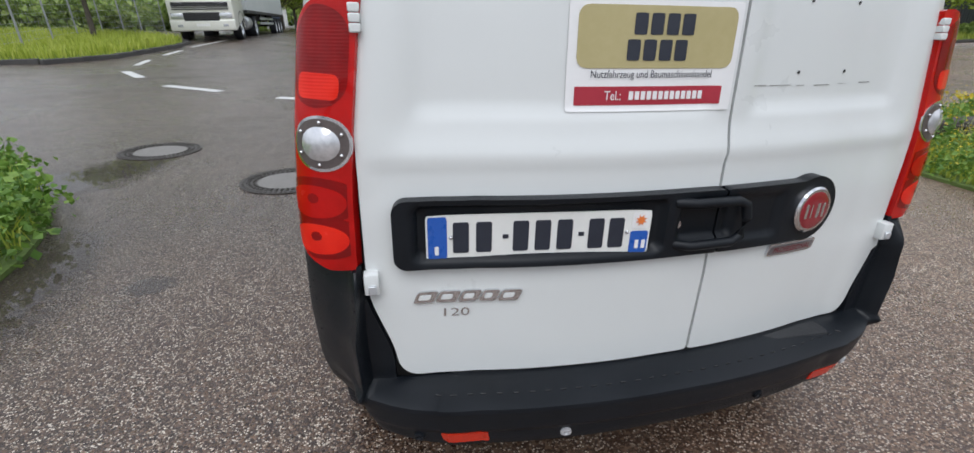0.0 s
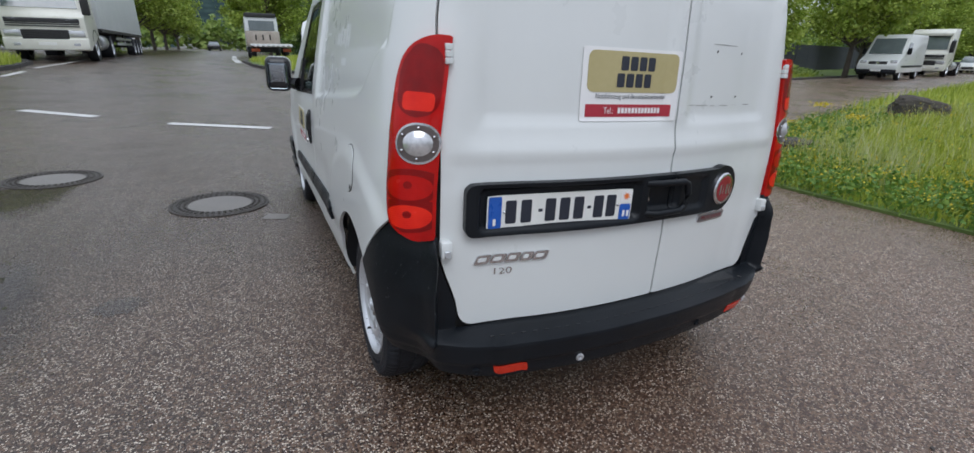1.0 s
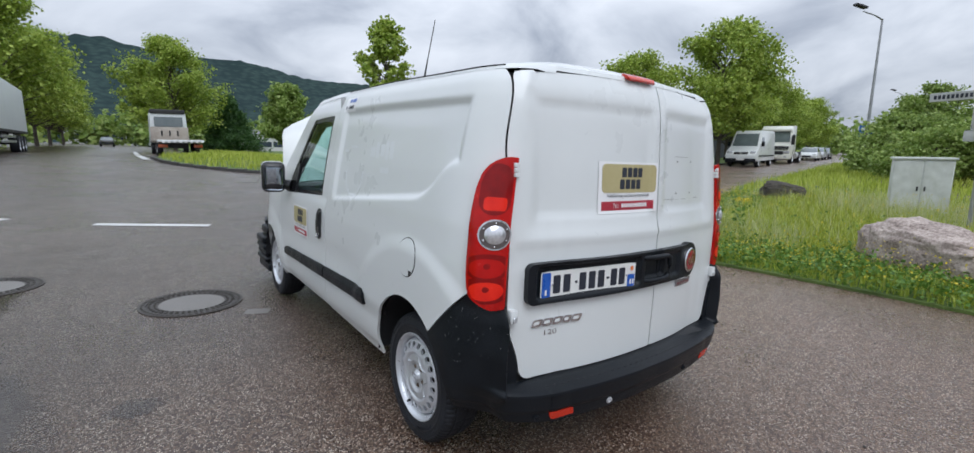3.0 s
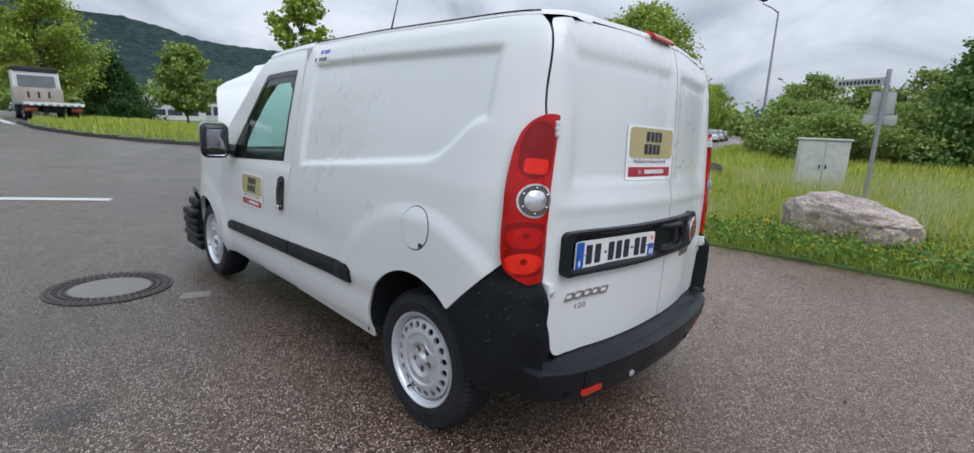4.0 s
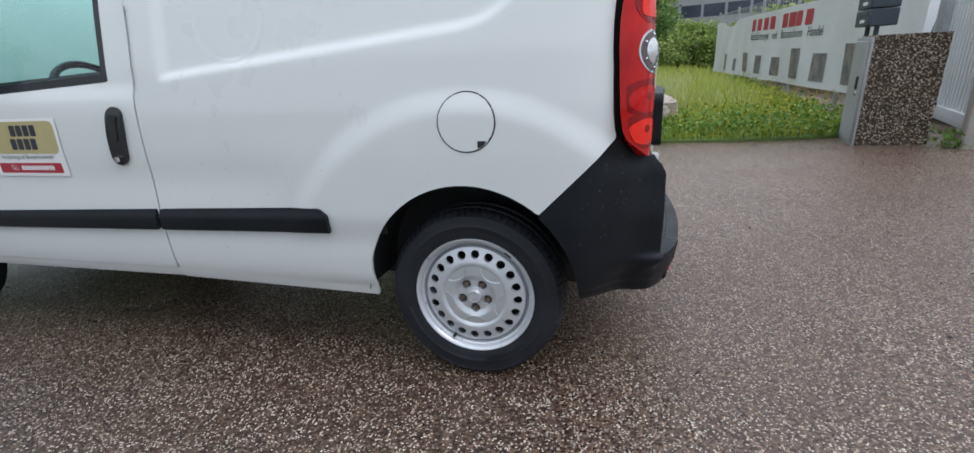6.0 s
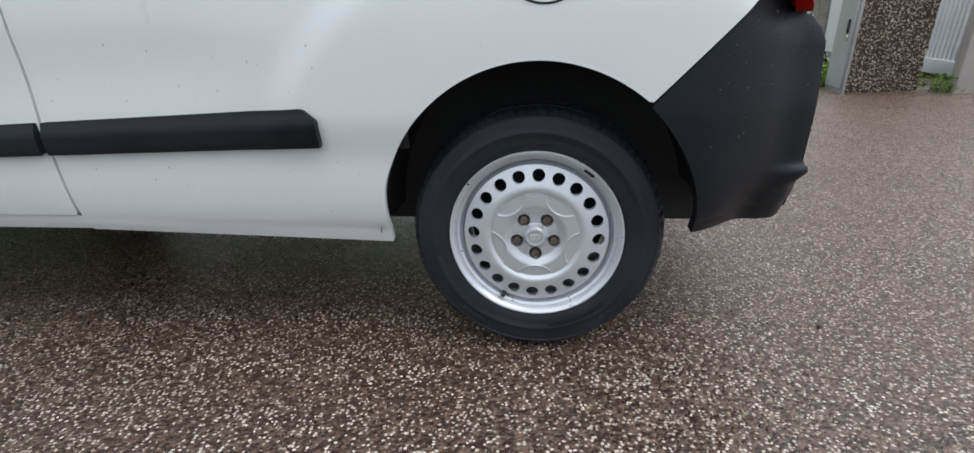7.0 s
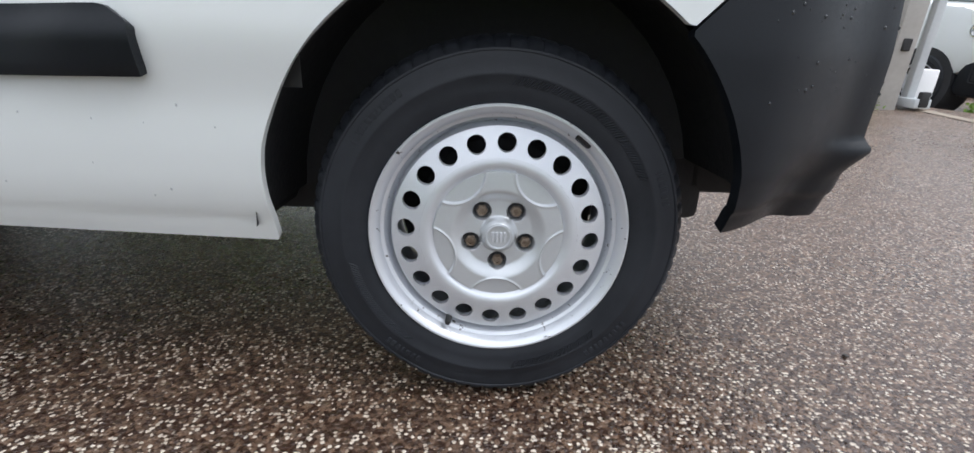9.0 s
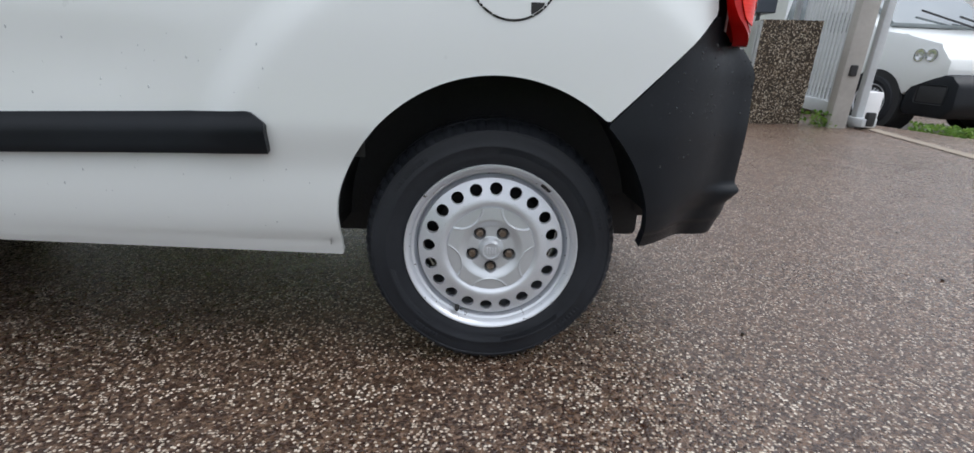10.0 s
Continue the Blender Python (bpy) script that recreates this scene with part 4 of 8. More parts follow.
number_plate = plate_bit("number_plate", -0.26, 0.26, -0.055, 0.055, 0.004, M_PLATE, door_l, 0.008, 0.004, "white number plate with blue ends")
plate_bit("blue_band", -0.256, -0.213, -0.051, 0.051, 0.0052, M_BLUE, number_plate, 0.004, 0.001)
plate_bit("blue_band", 0.213, 0.256, -0.051, 0.004, 0.0052, M_BLUE, number_plate, 0.004, 0.001)
plate_bit("crest_patch", 0.215, 0.255, 0.010, 0.05, 0.0052, M_WHITEPRINT, number_plate, 0.004, 0.001)
star_bm = bmesh.new()
cv = [star_bm.verts.new(plate_point(0.235 + (0.015 if k % 2 else 0.007) * math.cos(k * math.pi / 8), 0.031 + (0.015 if k % 2 else 0.007) * math.sin(k * math.pi / 8), 0.0068)) for k in range(16)]
star_bm.faces.new(cv)
part("orange_star", star_bm, M_ORANGE, number_plate)
for k in range(12):
    a = k * math.pi / 6
    plate_bit("gold_dot", -0.2365 + 0.0125 * math.cos(a), -0.2335 + 0.0125 * math.cos(a), 0.0215 + 0.0125 * math.sin(a), 0.0245 + 0.0125 * math.sin(a), 0.0066, M_GOLD, number_plate, 0.001, 0.0005)
for u in (-0.241, 0.226, 0.242):
    plate_bit("white_bar", u, u + 0.009, -0.04, -0.018, 0.0066, M_WHITEPRINT, number_plate, 0.001, 0.0006)
for u in (-0.200, -0.148, -0.064, -0.013, 0.038, 0.112, 0.160):
    plate_bit("dark_bar", u, u + 0.036, -0.036, 0.038, 0.0055, M_INK, number_plate, 0.004, 0.001)
for u in (-0.088, 0.088):
    plate_bit("dash_bar", u, u + 0.014, -0.004, 0.006, 0.0055, M_INK, number_plate, 0.001, 0.001)
for u, v in ((-0.204, 0.002), (0.204, 0.002)):
    bm = bmesh.new()
    bmesh.ops.create_uvsphere(bm, u_segments=10, v_segments=6, radius=0.005)
    bmesh.ops.translate(bm, vec=plate_point(u, v, 0.005), verts=bm.verts[:])
    part("plate_screw", bm, M_CHROME, number_plate)


def magnet_sign(parent, at, u0, u1, z0, z1, mirror=False, label=""):
    """A magnetic sign: white sheet, gold field with two rows of dark bars, a line of words, a red field."""
    w, h = u1 - u0, z1 - z0
    U = (lambda a: u0 + a * w) if not mirror else (lambda a: u1 - a * w)

    def bit(name, a0, a1, b0, b1, off, material, par, r=0.004, slant=0.0):
        lo, hi = sorted((U(a0), U(a1)))
        return slab(name, lo, hi, z0 + b0 * h, z0 + b1 * h, off, material, par, r, slant, 0.0012, 0.014, 0.012, at=at)

    base = bit("magnetic_sign", 0, 1, 0, 1, 0.0035, M_WHITEPRINT, parent, 0.006)
    if label:
        base["label"] = label
    bit("gold_field", 0.05, 0.965, 0.40, 0.955, 0.0050, M_GOLD, base, 0.022)
    bit("gold_edge", 0.05, 0.93, 0.245, 0.275, 0.0050, M_GOLD, base, 0.001)
    bit("red_field", 0.05, 0.93, 0.06, 0.235, 0.0050, M_CRIMSON, base, 0.001)
    for row, n, a0 in ((0.70, 4, 0.36), (0.47, 4, 0.33)):
        for k in range(n):
            bit("name_bar", a0 + k * 0.094, a0 + k * 0.094 + 0.075, row, row + 0.19, 0.0062, M_INK, base, 0.003)
    sg = -1 if mirror else 1
    letters("Nutzfahrzeug und Baumaschinenhandel", h * 0.098, lambda u, v: at(U(0.5) + sg * u, z0 + 0.315 * h + v, 0.0062, False), M_INK, base, "lettering", "CENTER", w * 0.80 / (h * 0.098 * 17.2))
    letters("Tel.:", h * 0.125, lambda u, v: at(U(0.27) + sg * u, z0 + 0.108 * h + v, 0.0064, False), M_WHITEPRINT, base, "lettering", "CENTER", 0.8)
    for k in range(13):
        bit("number_bar", 0.365 + k * 0.036, 0.365 + k * 0.036 + 0.026, 0.11, 0.19, 0.0064, M_WHITEPRINT, base, 0.001)
    return base


magnet_sign(door_l, lambda x, z, off, press: rear(x, z, off), -0.318, 0.074, 1.140, 1.362, label="magnetic sign in khaki gold, white and red")
left_door = [o for o in van.children if o.name.startswith("front_door")][0]
magnet_sign(left_door, lambda y, z, off, press: flank(y, z, off + 0.001), 1.555, 1.915, 0.732, 0.950, mirror=True, label="magnetic sign in khaki gold, white and red")

M_GLUE = surface("old_glue", (0.12, 0.12, 0.115), (0.42, 0.42, 0.40), (0.6, 0.8), big=40, fine=200)
# marks of a removed sticker on the narrow door, with screw holes
on_door = lambda x, z, off, press: rear(x, z, off)
for a0, a1, b0, b1 in ((0.141, 0.1432, 1.190, 1.240), (0.142, 0.185, 1.1885, 1.191), (0.192, 0.262, 1.188, 1.1900), (0.275, 0.305, 1.1868, 1.1885), (0.335, 0.392, 1.186, 1.1882), (0.42, 0.455, 1.1872, 1.1888), (0.50, 0.545, 1.188, 1.1905), (0.545, 0.5472, 1.188, 1.225), (0.551, 0.5528, 1.235, 1.270), (0.141, 0.1425, 1.28, 1.33), (0.25, 0.40, 1.395, 1.3968)):
    slab("glue_mark", a0, a1, b0, b1, 0.0012, M_GLUE, door_r, 0.0008, 0.0, 0.0006, 0.006, 0.0015, at=on_door)
for x, z in ((0.275, 1.218), (0.435, 1.218), (0.275, 1.372), (0.435, 1.372)):
    disc(door_r, "screw_hole", M_SEAL, (x, z), 0.0042, 0.001, -0.0205, 10)
# inventory label high on the cargo side
side_at = lambda y, z, off=0.0, press=True: flank(y, z, off, -1, True)
lab = slab("paper_label", 0.915, 1.090, 1.585, 1.665, 0.0015, M_WHITEPRINT, side_panel_l, 0.004, 0.0, 0.001, 0.02, 0.02, "white paper label with blue and dark print", side_at)
for y0, y1, z0, z1, m_ in ((0.93, 0.99, 1.635, 1.655, M_BLUE), (1.00, 1.03, 1.635, 1.655, M_BLUE), (0.945, 0.965, 1.598, 1.618, M_INK), (0.972, 0.985, 1.598, 1.618, M_INK), (0.992, 1.006, 1.598, 1.618, M_INK), (1.013, 1.022, 1.598, 1.618, M_INK), (1.055, 1.07, 1.60, 1.618, M_INK)):
    slab("print_bar", y0, y1, z0, z1, 0.003, m_, lab, 0.0015, 0.0, 0.0008, 0.01, 0.008, "", side_at)

# faint traces of lettering that was taken off the cargo side
M_GHOST = surface("faded_paint_trace", (0.685, 0.71, 0.715), (0.735, 0.755, 0.76), (0.36, 0.5), coat=0.2, big=30, fine=90)
for y0, z0, w, h in ((0.30, 1.335, 0.045, 0.085), (0.36, 1.33, 0.035, 0.09), (0.41, 1.345, 0.05, 0.06), (0.475, 1.335, 0.04, 0.08), (0.53, 1.34, 0.06, 0.05), (0.33, 1.26, 0.10, 0.03), (0.93, 1.36, 0.06, 0.015), (0.80, 1.385, 0.10, 0.012), (1.00, 1.30, 0.02, 0.05)):
    slab("lettering_trace", y0, y0 + w, z0, z0 + h, 0.0006, M_GHOST, side_panel_l, 0.004, 0.15, 0.0003, 0.012, 0.012, "", side_at)
patch("lettering_trace", lambda y, z: side_at(y, z, 0.0006), lambda y, z: min(0.009 - abs(math.hypot(y - 0.78, z - 1.24) - 0.125), 1.26 - z), 0.63, 0.93, 1.10, 1.30, 0.012, 0.012, M_GHOST, side_panel_l, 0.0003)

# rain drops standing on the black bumper corner
def drops():
    rg = np.random.default_rng(77)
    bm = bmesh.new()
    for k in range(130):
        y = -0.30 - 0.26 * rg.random() ** 0.7
        z = 0.50 + 0.30 * rg.random() ** 0.6
        s_ = s_of_y(y)
        if bumper_in(s_, z) < 0.02:
            continue
        c = bumper_point(s_, z, -1)
        r = 0.0009 + 0.0023 * rg.random() ** 2
        bmesh.ops.create_icosphere(bm, subdivisions=1, radius=r, matrix=Matrix.Translation(c) @ Matrix.Diagonal((0.6, 1.0, 1.15, 1)))
    return bm


def panel_drops():
    rg = np.random.default_rng(78)
    bm = bmesh.new()
    for k in range(70):
        y, z = 0.36 + 0.8 * rg.random(), 0.36 + 0.42 * rg.random()
        if cargo_in(y, z) < 0.02 or 0.53 < z < 0.65:
            continue
        r = 0.0010 + 0.0016 * rg.random() ** 2
        bmesh.ops.create_icosphere(bm, subdivisions=1, radius=r, matrix=Matrix.Translation(flank(y, z)) @ Matrix.Diagonal((0.6, 0.9, 1.5, 1)))
    return bm


M_CLEARDROP = surface("clear_rain_water", (0.40, 0.42, 0.43), (0.52, 0.54, 0.55), (0.03, 0.06), coat=0.8, coat_rough=0.01)
tagged(part("rain_drops", panel_drops(), M_CLEARDROP, side_panel_l), "rain drops standing on white paint", kind="stuff")
tagged(part("rain_drops", drops(), M_DROP, bumper), "rain drops standing on black plastic", kind="stuff")
# hinges and lock boxes at the door edges
for sx in (-1, 1):
    dd = door_l if sx < 0 else door_r
    for z0 in (1.29,):
        for k in range(3):
            c = rear(sx * 0.733, z0 + k * 0.018, 0.010, False)
            part("hinge_knuckle", box_bm(-0.011, 0.011, -0.010, 0.010, 0.0, 0.0165, 0.002, 1, m=Matrix.Translation(c)), M_PAINT, dd)
    c = rear(sx * 0.742, 0.735, 0.012, False)
    lock = part("door_check", box_bm(-0.017, 0.017, -0.018, 0.014, 0.0, 0.052, 0.004, 2, m=Matrix.Translation(c)), M_PAINT, dd, "white door check box")
    part("check_latch", box_bm(-0.008, 0.011, -0.024, -0.016, 0.004, 0.026, 0.002, 1, m=Matrix.Translation(c)), M_CAP, lock)

# bumper furniture: reflectors, sensors and tread dashes on the step
for a, b in ((-0.614, -0.480), (0.50, 0.635)):
    patch("reflector", lambda x, z: bumper_point(s_of_x(abs(x)), z, 1 if x > 0 else -1) + Vector((0, -0.004, 0)), lambda x, z: rounded(x, z, a, b, 0.346, 0.376, 0.004), a - 0.01, b + 0.01, 0.335, 0.384, 0.012, 0.006, M_REFLEX, bumper, 0.006, "red strip reflector")
M_SENSOR = surface("worn_sensor_silver", (0.35, 0.36, 0.38), (0.7, 0.7, 0.72), (0.3, 0.5), metal=0.3, big=80, fine=300)
for x, mat_ in ((-0.664, M_PLASTIC), (-0.289, M_SENSOR), (0.29, M_PLASTIC), (0.675, M_SENSOR)):
    c = bumper_point(s_of_x(abs(x)), 0.357, 1 if x > 0 else -1)
    bm = lathe_bm([(0.0145, -0.003), (0.0145, 0.005), (0.011, 0.007), (0.007, 0.005), (0.006, 0.002), (0.0004, 0.002)], 24, "y")
    for v in bm.verts:
        v.co.y = -v.co.y
    n_ = Vector((x * 0.5, -1, -0.25)).normalized()
    bmesh.ops.transform(bm, matrix=Matrix.Translation(c) @ Vector((0, -1, 0)).rotation_difference(n_).to_matrix().to_4x4(), verts=bm.verts[:])
    part("parking_sensor", bm, mat_, bumper, "round parking sensor")
dash_bm = box_bm(-0.0075, 0.0075, -0.0016, 0.0016, -0.002, 0.0022, 0.0008, 1)
dash_me = bpy.data.meshes.new("tread_dash"); dash_bm.to_mesh(dash_me); dash_bm.free(); dash_me.materials.append(M_TRIM)
for k in range(32):
    x = -0.60 + k * 0.0386
    side = 1 if x > 0 else -1
    p = bumper_point(s_of_x(abs(x)), 0.467, side).lerp(bumper_point(s_of_x(abs(x)), 0.477, side), 0.22)
    q = bumper_point(s_of_x(abs(x) + 0.01), 0.467, side) - bumper_point(s_of_x(abs(x)), 0.467, side)
    ob = new("tread_dash", dash_me)
    ob.parent, ob.matrix_basis = bumper, pose(p.x, p.y, p.z + 0.0008, 10, 0, math.degrees(math.atan(q.y / q.x)))

# ---- wheels ----
def rim_disc_bm(x_of):
    """The pierced steel disc: twenty round holes in a ring."""
    bm = bmesh.new()
    n, r0, r1, rm, hr, seg = 20, 0.1365, 0.187, 0.161, 0.0160, 24
    for k in range(n):
        a0, a1 = 2 * math.pi * k / n - 0.105, 2 * math.pi * (k + 1) / n - 0.105
        am = (a0 + a1) / 2
        inner, outer, deep = [], [], []
        for i in range(seg):
            t = 2 * math.pi * i / seg
            r, a = rm + hr * math.cos(t), am + hr * math.sin(t) / rm
            inner.append(bm.verts.new((x_of(r), r * math.cos(a), r * math.sin(a))))
            deep.append(bm.verts.new((x_of(r) + 0.012, r * math.cos(a), r * math.sin(a))))
            c, s = math.cos(t), math.sin(t)
            k2 = 1 / max(abs(c), abs(s))
            cr, ca = c * k2, s * k2
            r = rm + (r1 - rm) * cr if cr > 0 else rm + (rm - r0) * cr
            a = am + ca * (a1 - a0) / 2
            outer.append(bm.verts.new((x_of(r), r * math.cos(a), r * math.sin(a))))
        for i in range(seg):
            j = (i + 1) % seg
            bm.faces.new((inner[i], inner[j], outer[j], outer[i]))
            bm.faces.new((deep[i], deep[j], inner[j], inner[i]))
    bmesh.ops.remove_doubles(bm, verts=bm.verts[:], dist=1e-5)
    return bm


def tyre_bm():
    bm = bmesh.new()
    prof = [(0.196, -0.076), (0.2055, -0.090), (0.214, -0.0955), (0.230, -0.0985), (0.246, -0.0990), (0.2475, -0.1000), (0.252, -0.1000), (0.2535, -0.0990), (0.268, -0.0985), (0.284, -0.0955), (0.2850, -0.0970), (0.289, -0.0965), (0.290, -0.0945), (0.299, -0.088), (0.306, -0.079), (0.3110, -0.068), (0.3140, -0.056), (0.308, -0.053), (0.308, -0.048), (0.3155, -0.044), (0.3165, -0.012), (0.308, -0.009), (0.308, 0.009), (0.3160, 0.012), (0.3140, 0.040), (0.306, 0.044), (0.306, 0.049), (0.3100, 0.053), (0.301, 0.076), (0.285, 0.088), (0.25, 0.093), (0.22, 0.087), (0.195, 0.075)]
    n = 300
    cols = []
    for k in range(n):
        a = 2 * math.pi * k / n
        groove = k % 4 == 0
        col = []
        for i, (r, h) in enumerate(prof):
            if groove and 12 <= i <= 16:
                r -= 0.0055
            if groove and 19 <= i <= 24 and k % 8 == 0:
                r -= 0.003
            if r > 0.27:
                r = 0.27 + (r - 0.27) * (0.78 + 0.22 * step(-0.80, -0.97, math.sin(a)))
            z = r * math.sin(a)
            if z < -0.3125:
                z = -0.3125 - (z + 0.3125) * 0.05
            col.append(bm.verts.new((h, r * math.cos(a), z)))
        cols.append(col)
    for k in range(n):
        c0, c1 = cols[k], cols[(k + 1) % n]
        for i in range(len(prof) - 1):
            bm.faces.new((c0[i], c0[i + 1], c1[i + 1], c1[i]))
    return bm


# recess shade put into a dark colour, for the wheel bolt recesses
M_WELLSHADE = surface("dark_bolt_well", (0.05, 0.05, 0.055), (0.11, 0.11, 0.115), (0.5, 0.7), metal=0.3, big=30, fine=200)


def build_wheel(parent, m):
    """Outer face towards -x; the origin on the axle in the tyre's middle."""
    wheel = new("wheel")
    wheel.parent, wheel.matrix_basis = parent, m
    wheel["label"] = "black tyre on a silver pierced steel wheel"
    part("tyre", tyre_bm(), M_RUBBER, wheel, "worn black tyre", angle=35)
    x_of = lambda r: -0.0925 + 0.28 * (r - 0.1365)
    rim = part("rim", rim_disc_bm(x_of), M_RIM, wheel, "silver steel rim with twenty round holes", angle=30)
    lip = lathe_bm([(0.187, -0.0784), (0.1888, -0.071), (0.1903, -0.059), (0.1925, -0.052), (0.1955, -0.056), (0.1985, -0.070), (0.2010, -0.0770), (0.2065, -0.0800), (0.210, -0.090), (0.215, -0.0955), (0.2195, -0.0985), (0.2225, -0.0985), (0.2240, -0.0955), (0.2235, -0.088), (0.214, -0.078), (0.205, -0.05), (0.20, 0.08)], 96, "x")
    part("rim_edge", lip, M_RIMEDGE, rim, "silver rim edge with small chips", angle=30)
    part("disc_shoulder", lathe_bm([(0.1365, -0.0925), (0.133, -0.0932), (0.129, -0.0938), (0.124, -0.0938), (0.119, -0.091), (0.114, -0.086), (0.100, -0.082)], 64, "x"), M_RIM, rim)
    # hub cover: a domed plate with five scalloped fields
    bm = bmesh.new()
    rings, nseg = [], 360
    for r in [0.0005, 0.012, 0.020, 0.0235, 0.0245, 0.026] + [0.028 + 0.0010 * i for i in range(85)] + [0.1125, 0.1138, 0.115]:
        row = []
        for k in range(nseg):
            a = 2 * math.pi * k / nseg
            x = -0.0835 + 0.004 * (r / 0.115) ** 2
            # raised centre boss
            x -= 0.003 * step(0.0255, 0.0240, r)
            x += 0.012 * step(0.026, 0.034, r) * step(0.084, 0.058, r)
            # shallow scallops towards the rim, between the bolts
            for q in range(5):
                aq = -math.pi / 2 + q * 2 * math.pi / 5
                d = math.hypot(r * math.cos(a) - 0.137 * math.cos(aq), r * math.sin(a) - 0.137 * math.sin(aq))
                x += 0.0036 * step(0.0555, 0.0535, d) - 0.0014 * math.exp(-((d - 0.0565) / 0.0016) ** 2)
            # bolt wells
            for q in range(5):
                aq = -math.pi / 2 + q * 2 * math.pi / 5
                d = math.hypot(r * math.cos(a) - 0.0505 * math.cos(aq), r * math.sin(a) - 0.0505 * math.sin(aq))
                x += 0.016 * step(0.0172, 0.0140, d)
            x += 0.006 * step(0.1125, 0.115, r)
            row.append(bm.verts.new((x, r * math.cos(a), r * math.sin(a))))
        rings.append(row)
    for r0, r1 in zip(rings, rings[1:]):
        for k in range(nseg):
            bm.faces.new((r0[k], r0[(k + 1) % nseg], r1[(k + 1) % nseg], r1[k]))
    cap = part("hub_cover", bm, M_CAP, wheel, "silver hub cover with five scallops", angle=30)
    for k in range(4):
        y0 = -0.013 + k * 0.007
        part("emblem_bar", box_bm(-0.0882, -0.0860, y0, y0 + 0.0045, -0.009, 0.009, 0.0006, 1), M_RIM, cap)
    part("emblem_ring", lathe_bm([(0.0195, -0.0860), (0.0200, -0.0885), (0.0215, -0.0885), (0.0220, -0.0860)], 40, "x"), M_RIM, cap)
    for q in range(5):
        aq = -math.pi / 2 + q * 2 * math.pi / 5
        bm = lathe_bm([(0.0003, -0.0700), (0.0045, -0.0700), (0.0052, -0.0735), (0.0085, -0.0735), (0.0095, -0.0715), (0.0105, -0.0640)], 6, "x")
        bmesh.ops.translate(bm, vec=(0, 0.0505 * math.cos(aq), 0.0505 * math.sin(aq)), verts=bm.verts[:])
        part("wheel_bolt", bm, M_RUST, wheel, smooth=False)
        # added disc near the recess floor, its dark colour standing in for shade
        bm = lathe_bm([(0.0003, -0.0562), (0.0148, -0.0562), (0.0152, -0.0610)], 28, "x")
        bmesh.ops.translate(bm, vec=(0, 0.0505 * math.cos(aq), 0.0505 * math.sin(aq)), verts=bm.verts[:])
        part("bolt_well", bm, M_WELLSHADE, wheel)
    bm = tube_bm([(-0.070, 0.085, -0.170), (-0.090, 0.0865, -0.172), (-0.096, 0.087, -0.173)], [0.006, 0.006, 0.0045], 10)
    part("valve", bm, M_SEAL, wheel)
    bm = lathe_bm([(0.196, 0.075), (0.150, 0.02), (0.02, 0.02)], 40, "x")
    part("brake_drum", bm, M_LINER, wheel)
    for o in wheel.children_recursive:
        if o.name.startswith(("hub_cover", "emblem", "wheel_bolt", "bolt_well")):
            for v in o.data.vertices:
                v.co.x -= 0.011
        if not o.name.startswith("tyre"):
            for v in o.data.vertices:
                v.co = Vector((v.co.x, v.co.y * 0.93, v.co.z * 0.93))
    # balance weight clipped on the rim's edge, and chips round it
    bm = lathe_bm([(0.1925, -0.0870), (0.1935, -0.0905), (0.1965, -0.0945), (0.2000, -0.0965), (0.2025, -0.0960)], 10, "x", start=math.radians(-1), end=math.radians(1))
    for v in bm.verts:
        a, r = math.atan2(v.co.z, v.co.y), math.hypot(v.co.y, v.co.z)
        b = math.radians(52) + a * 4.2 * (1 - 0.25 * ((r - 0.1975) / 0.005) ** 2)
        v.co = Vector((v.co.x, -r * math.cos(b), r * math.sin(b)))
    part("balance_weight", bm, M_TRIM, wheel)
    # raised ribs and marks on the tyre's flank
    bm = bmesh.new()
    for k in range(330):
        a = math.radians(k * 360 / 330)
        if not (84 < k < 142 or 205 < k < 240 or 280 < k < 318):
            continue
        tube_bm([(-0.0984, 0.2345 * math.cos(a), 0.2345 * math.sin(a)), (-0.0990, 0.2465 * math.cos(a + 0.034), 0.2465 * math.sin(a + 0.034))], 0.0017, 4, bm=bm, caps=False)
    tagged(part("sidewall_ribs", bm, M_RUBBER, wheel, smooth=False), "fine moulded ribs on a tyre flank", kind="stuff")
    for a0, count in ((33, 11), (155, 6), (215, 9), (300, 7)):
        for k in range(count):
            a = math.radians(a0 + k * 2.2)
            m_ = Matrix.Rotation(a, 4, "X")
            part("sidewall_mark", box_bm(-0.0996, -0.0950, 0.2605, 0.2715, -0.0036, 0.0022 + 0.0008 * (k % 3), 0.0006, 1, m=m_), M_RUBBER, wheel)
    return wheel


WX = 0.764
rear_wheel = build_wheel(van, pose(-WX, 0, WHEEL_Z))


def copy_part(ob, parent, m):
    """The same part again elsewhere on its thing, sharing its meshes."""
    made = {}
    for o in (ob, *ob.children_recursive):
        c = o.copy()
        scene.collection.objects.link(c)
        made[o] = c
        c.parent = made.get(o.parent, parent)
    made[ob].parent = parent
    made[ob].matrix_basis = m
    return made[ob]


copy_part(rear_wheel, van, pose(-WX, 2.755, WHEEL_Z, 37, 0, 0))
copy_part(rear_wheel, van, pose(WX, 0, WHEEL_Z, 0, 0, 180))
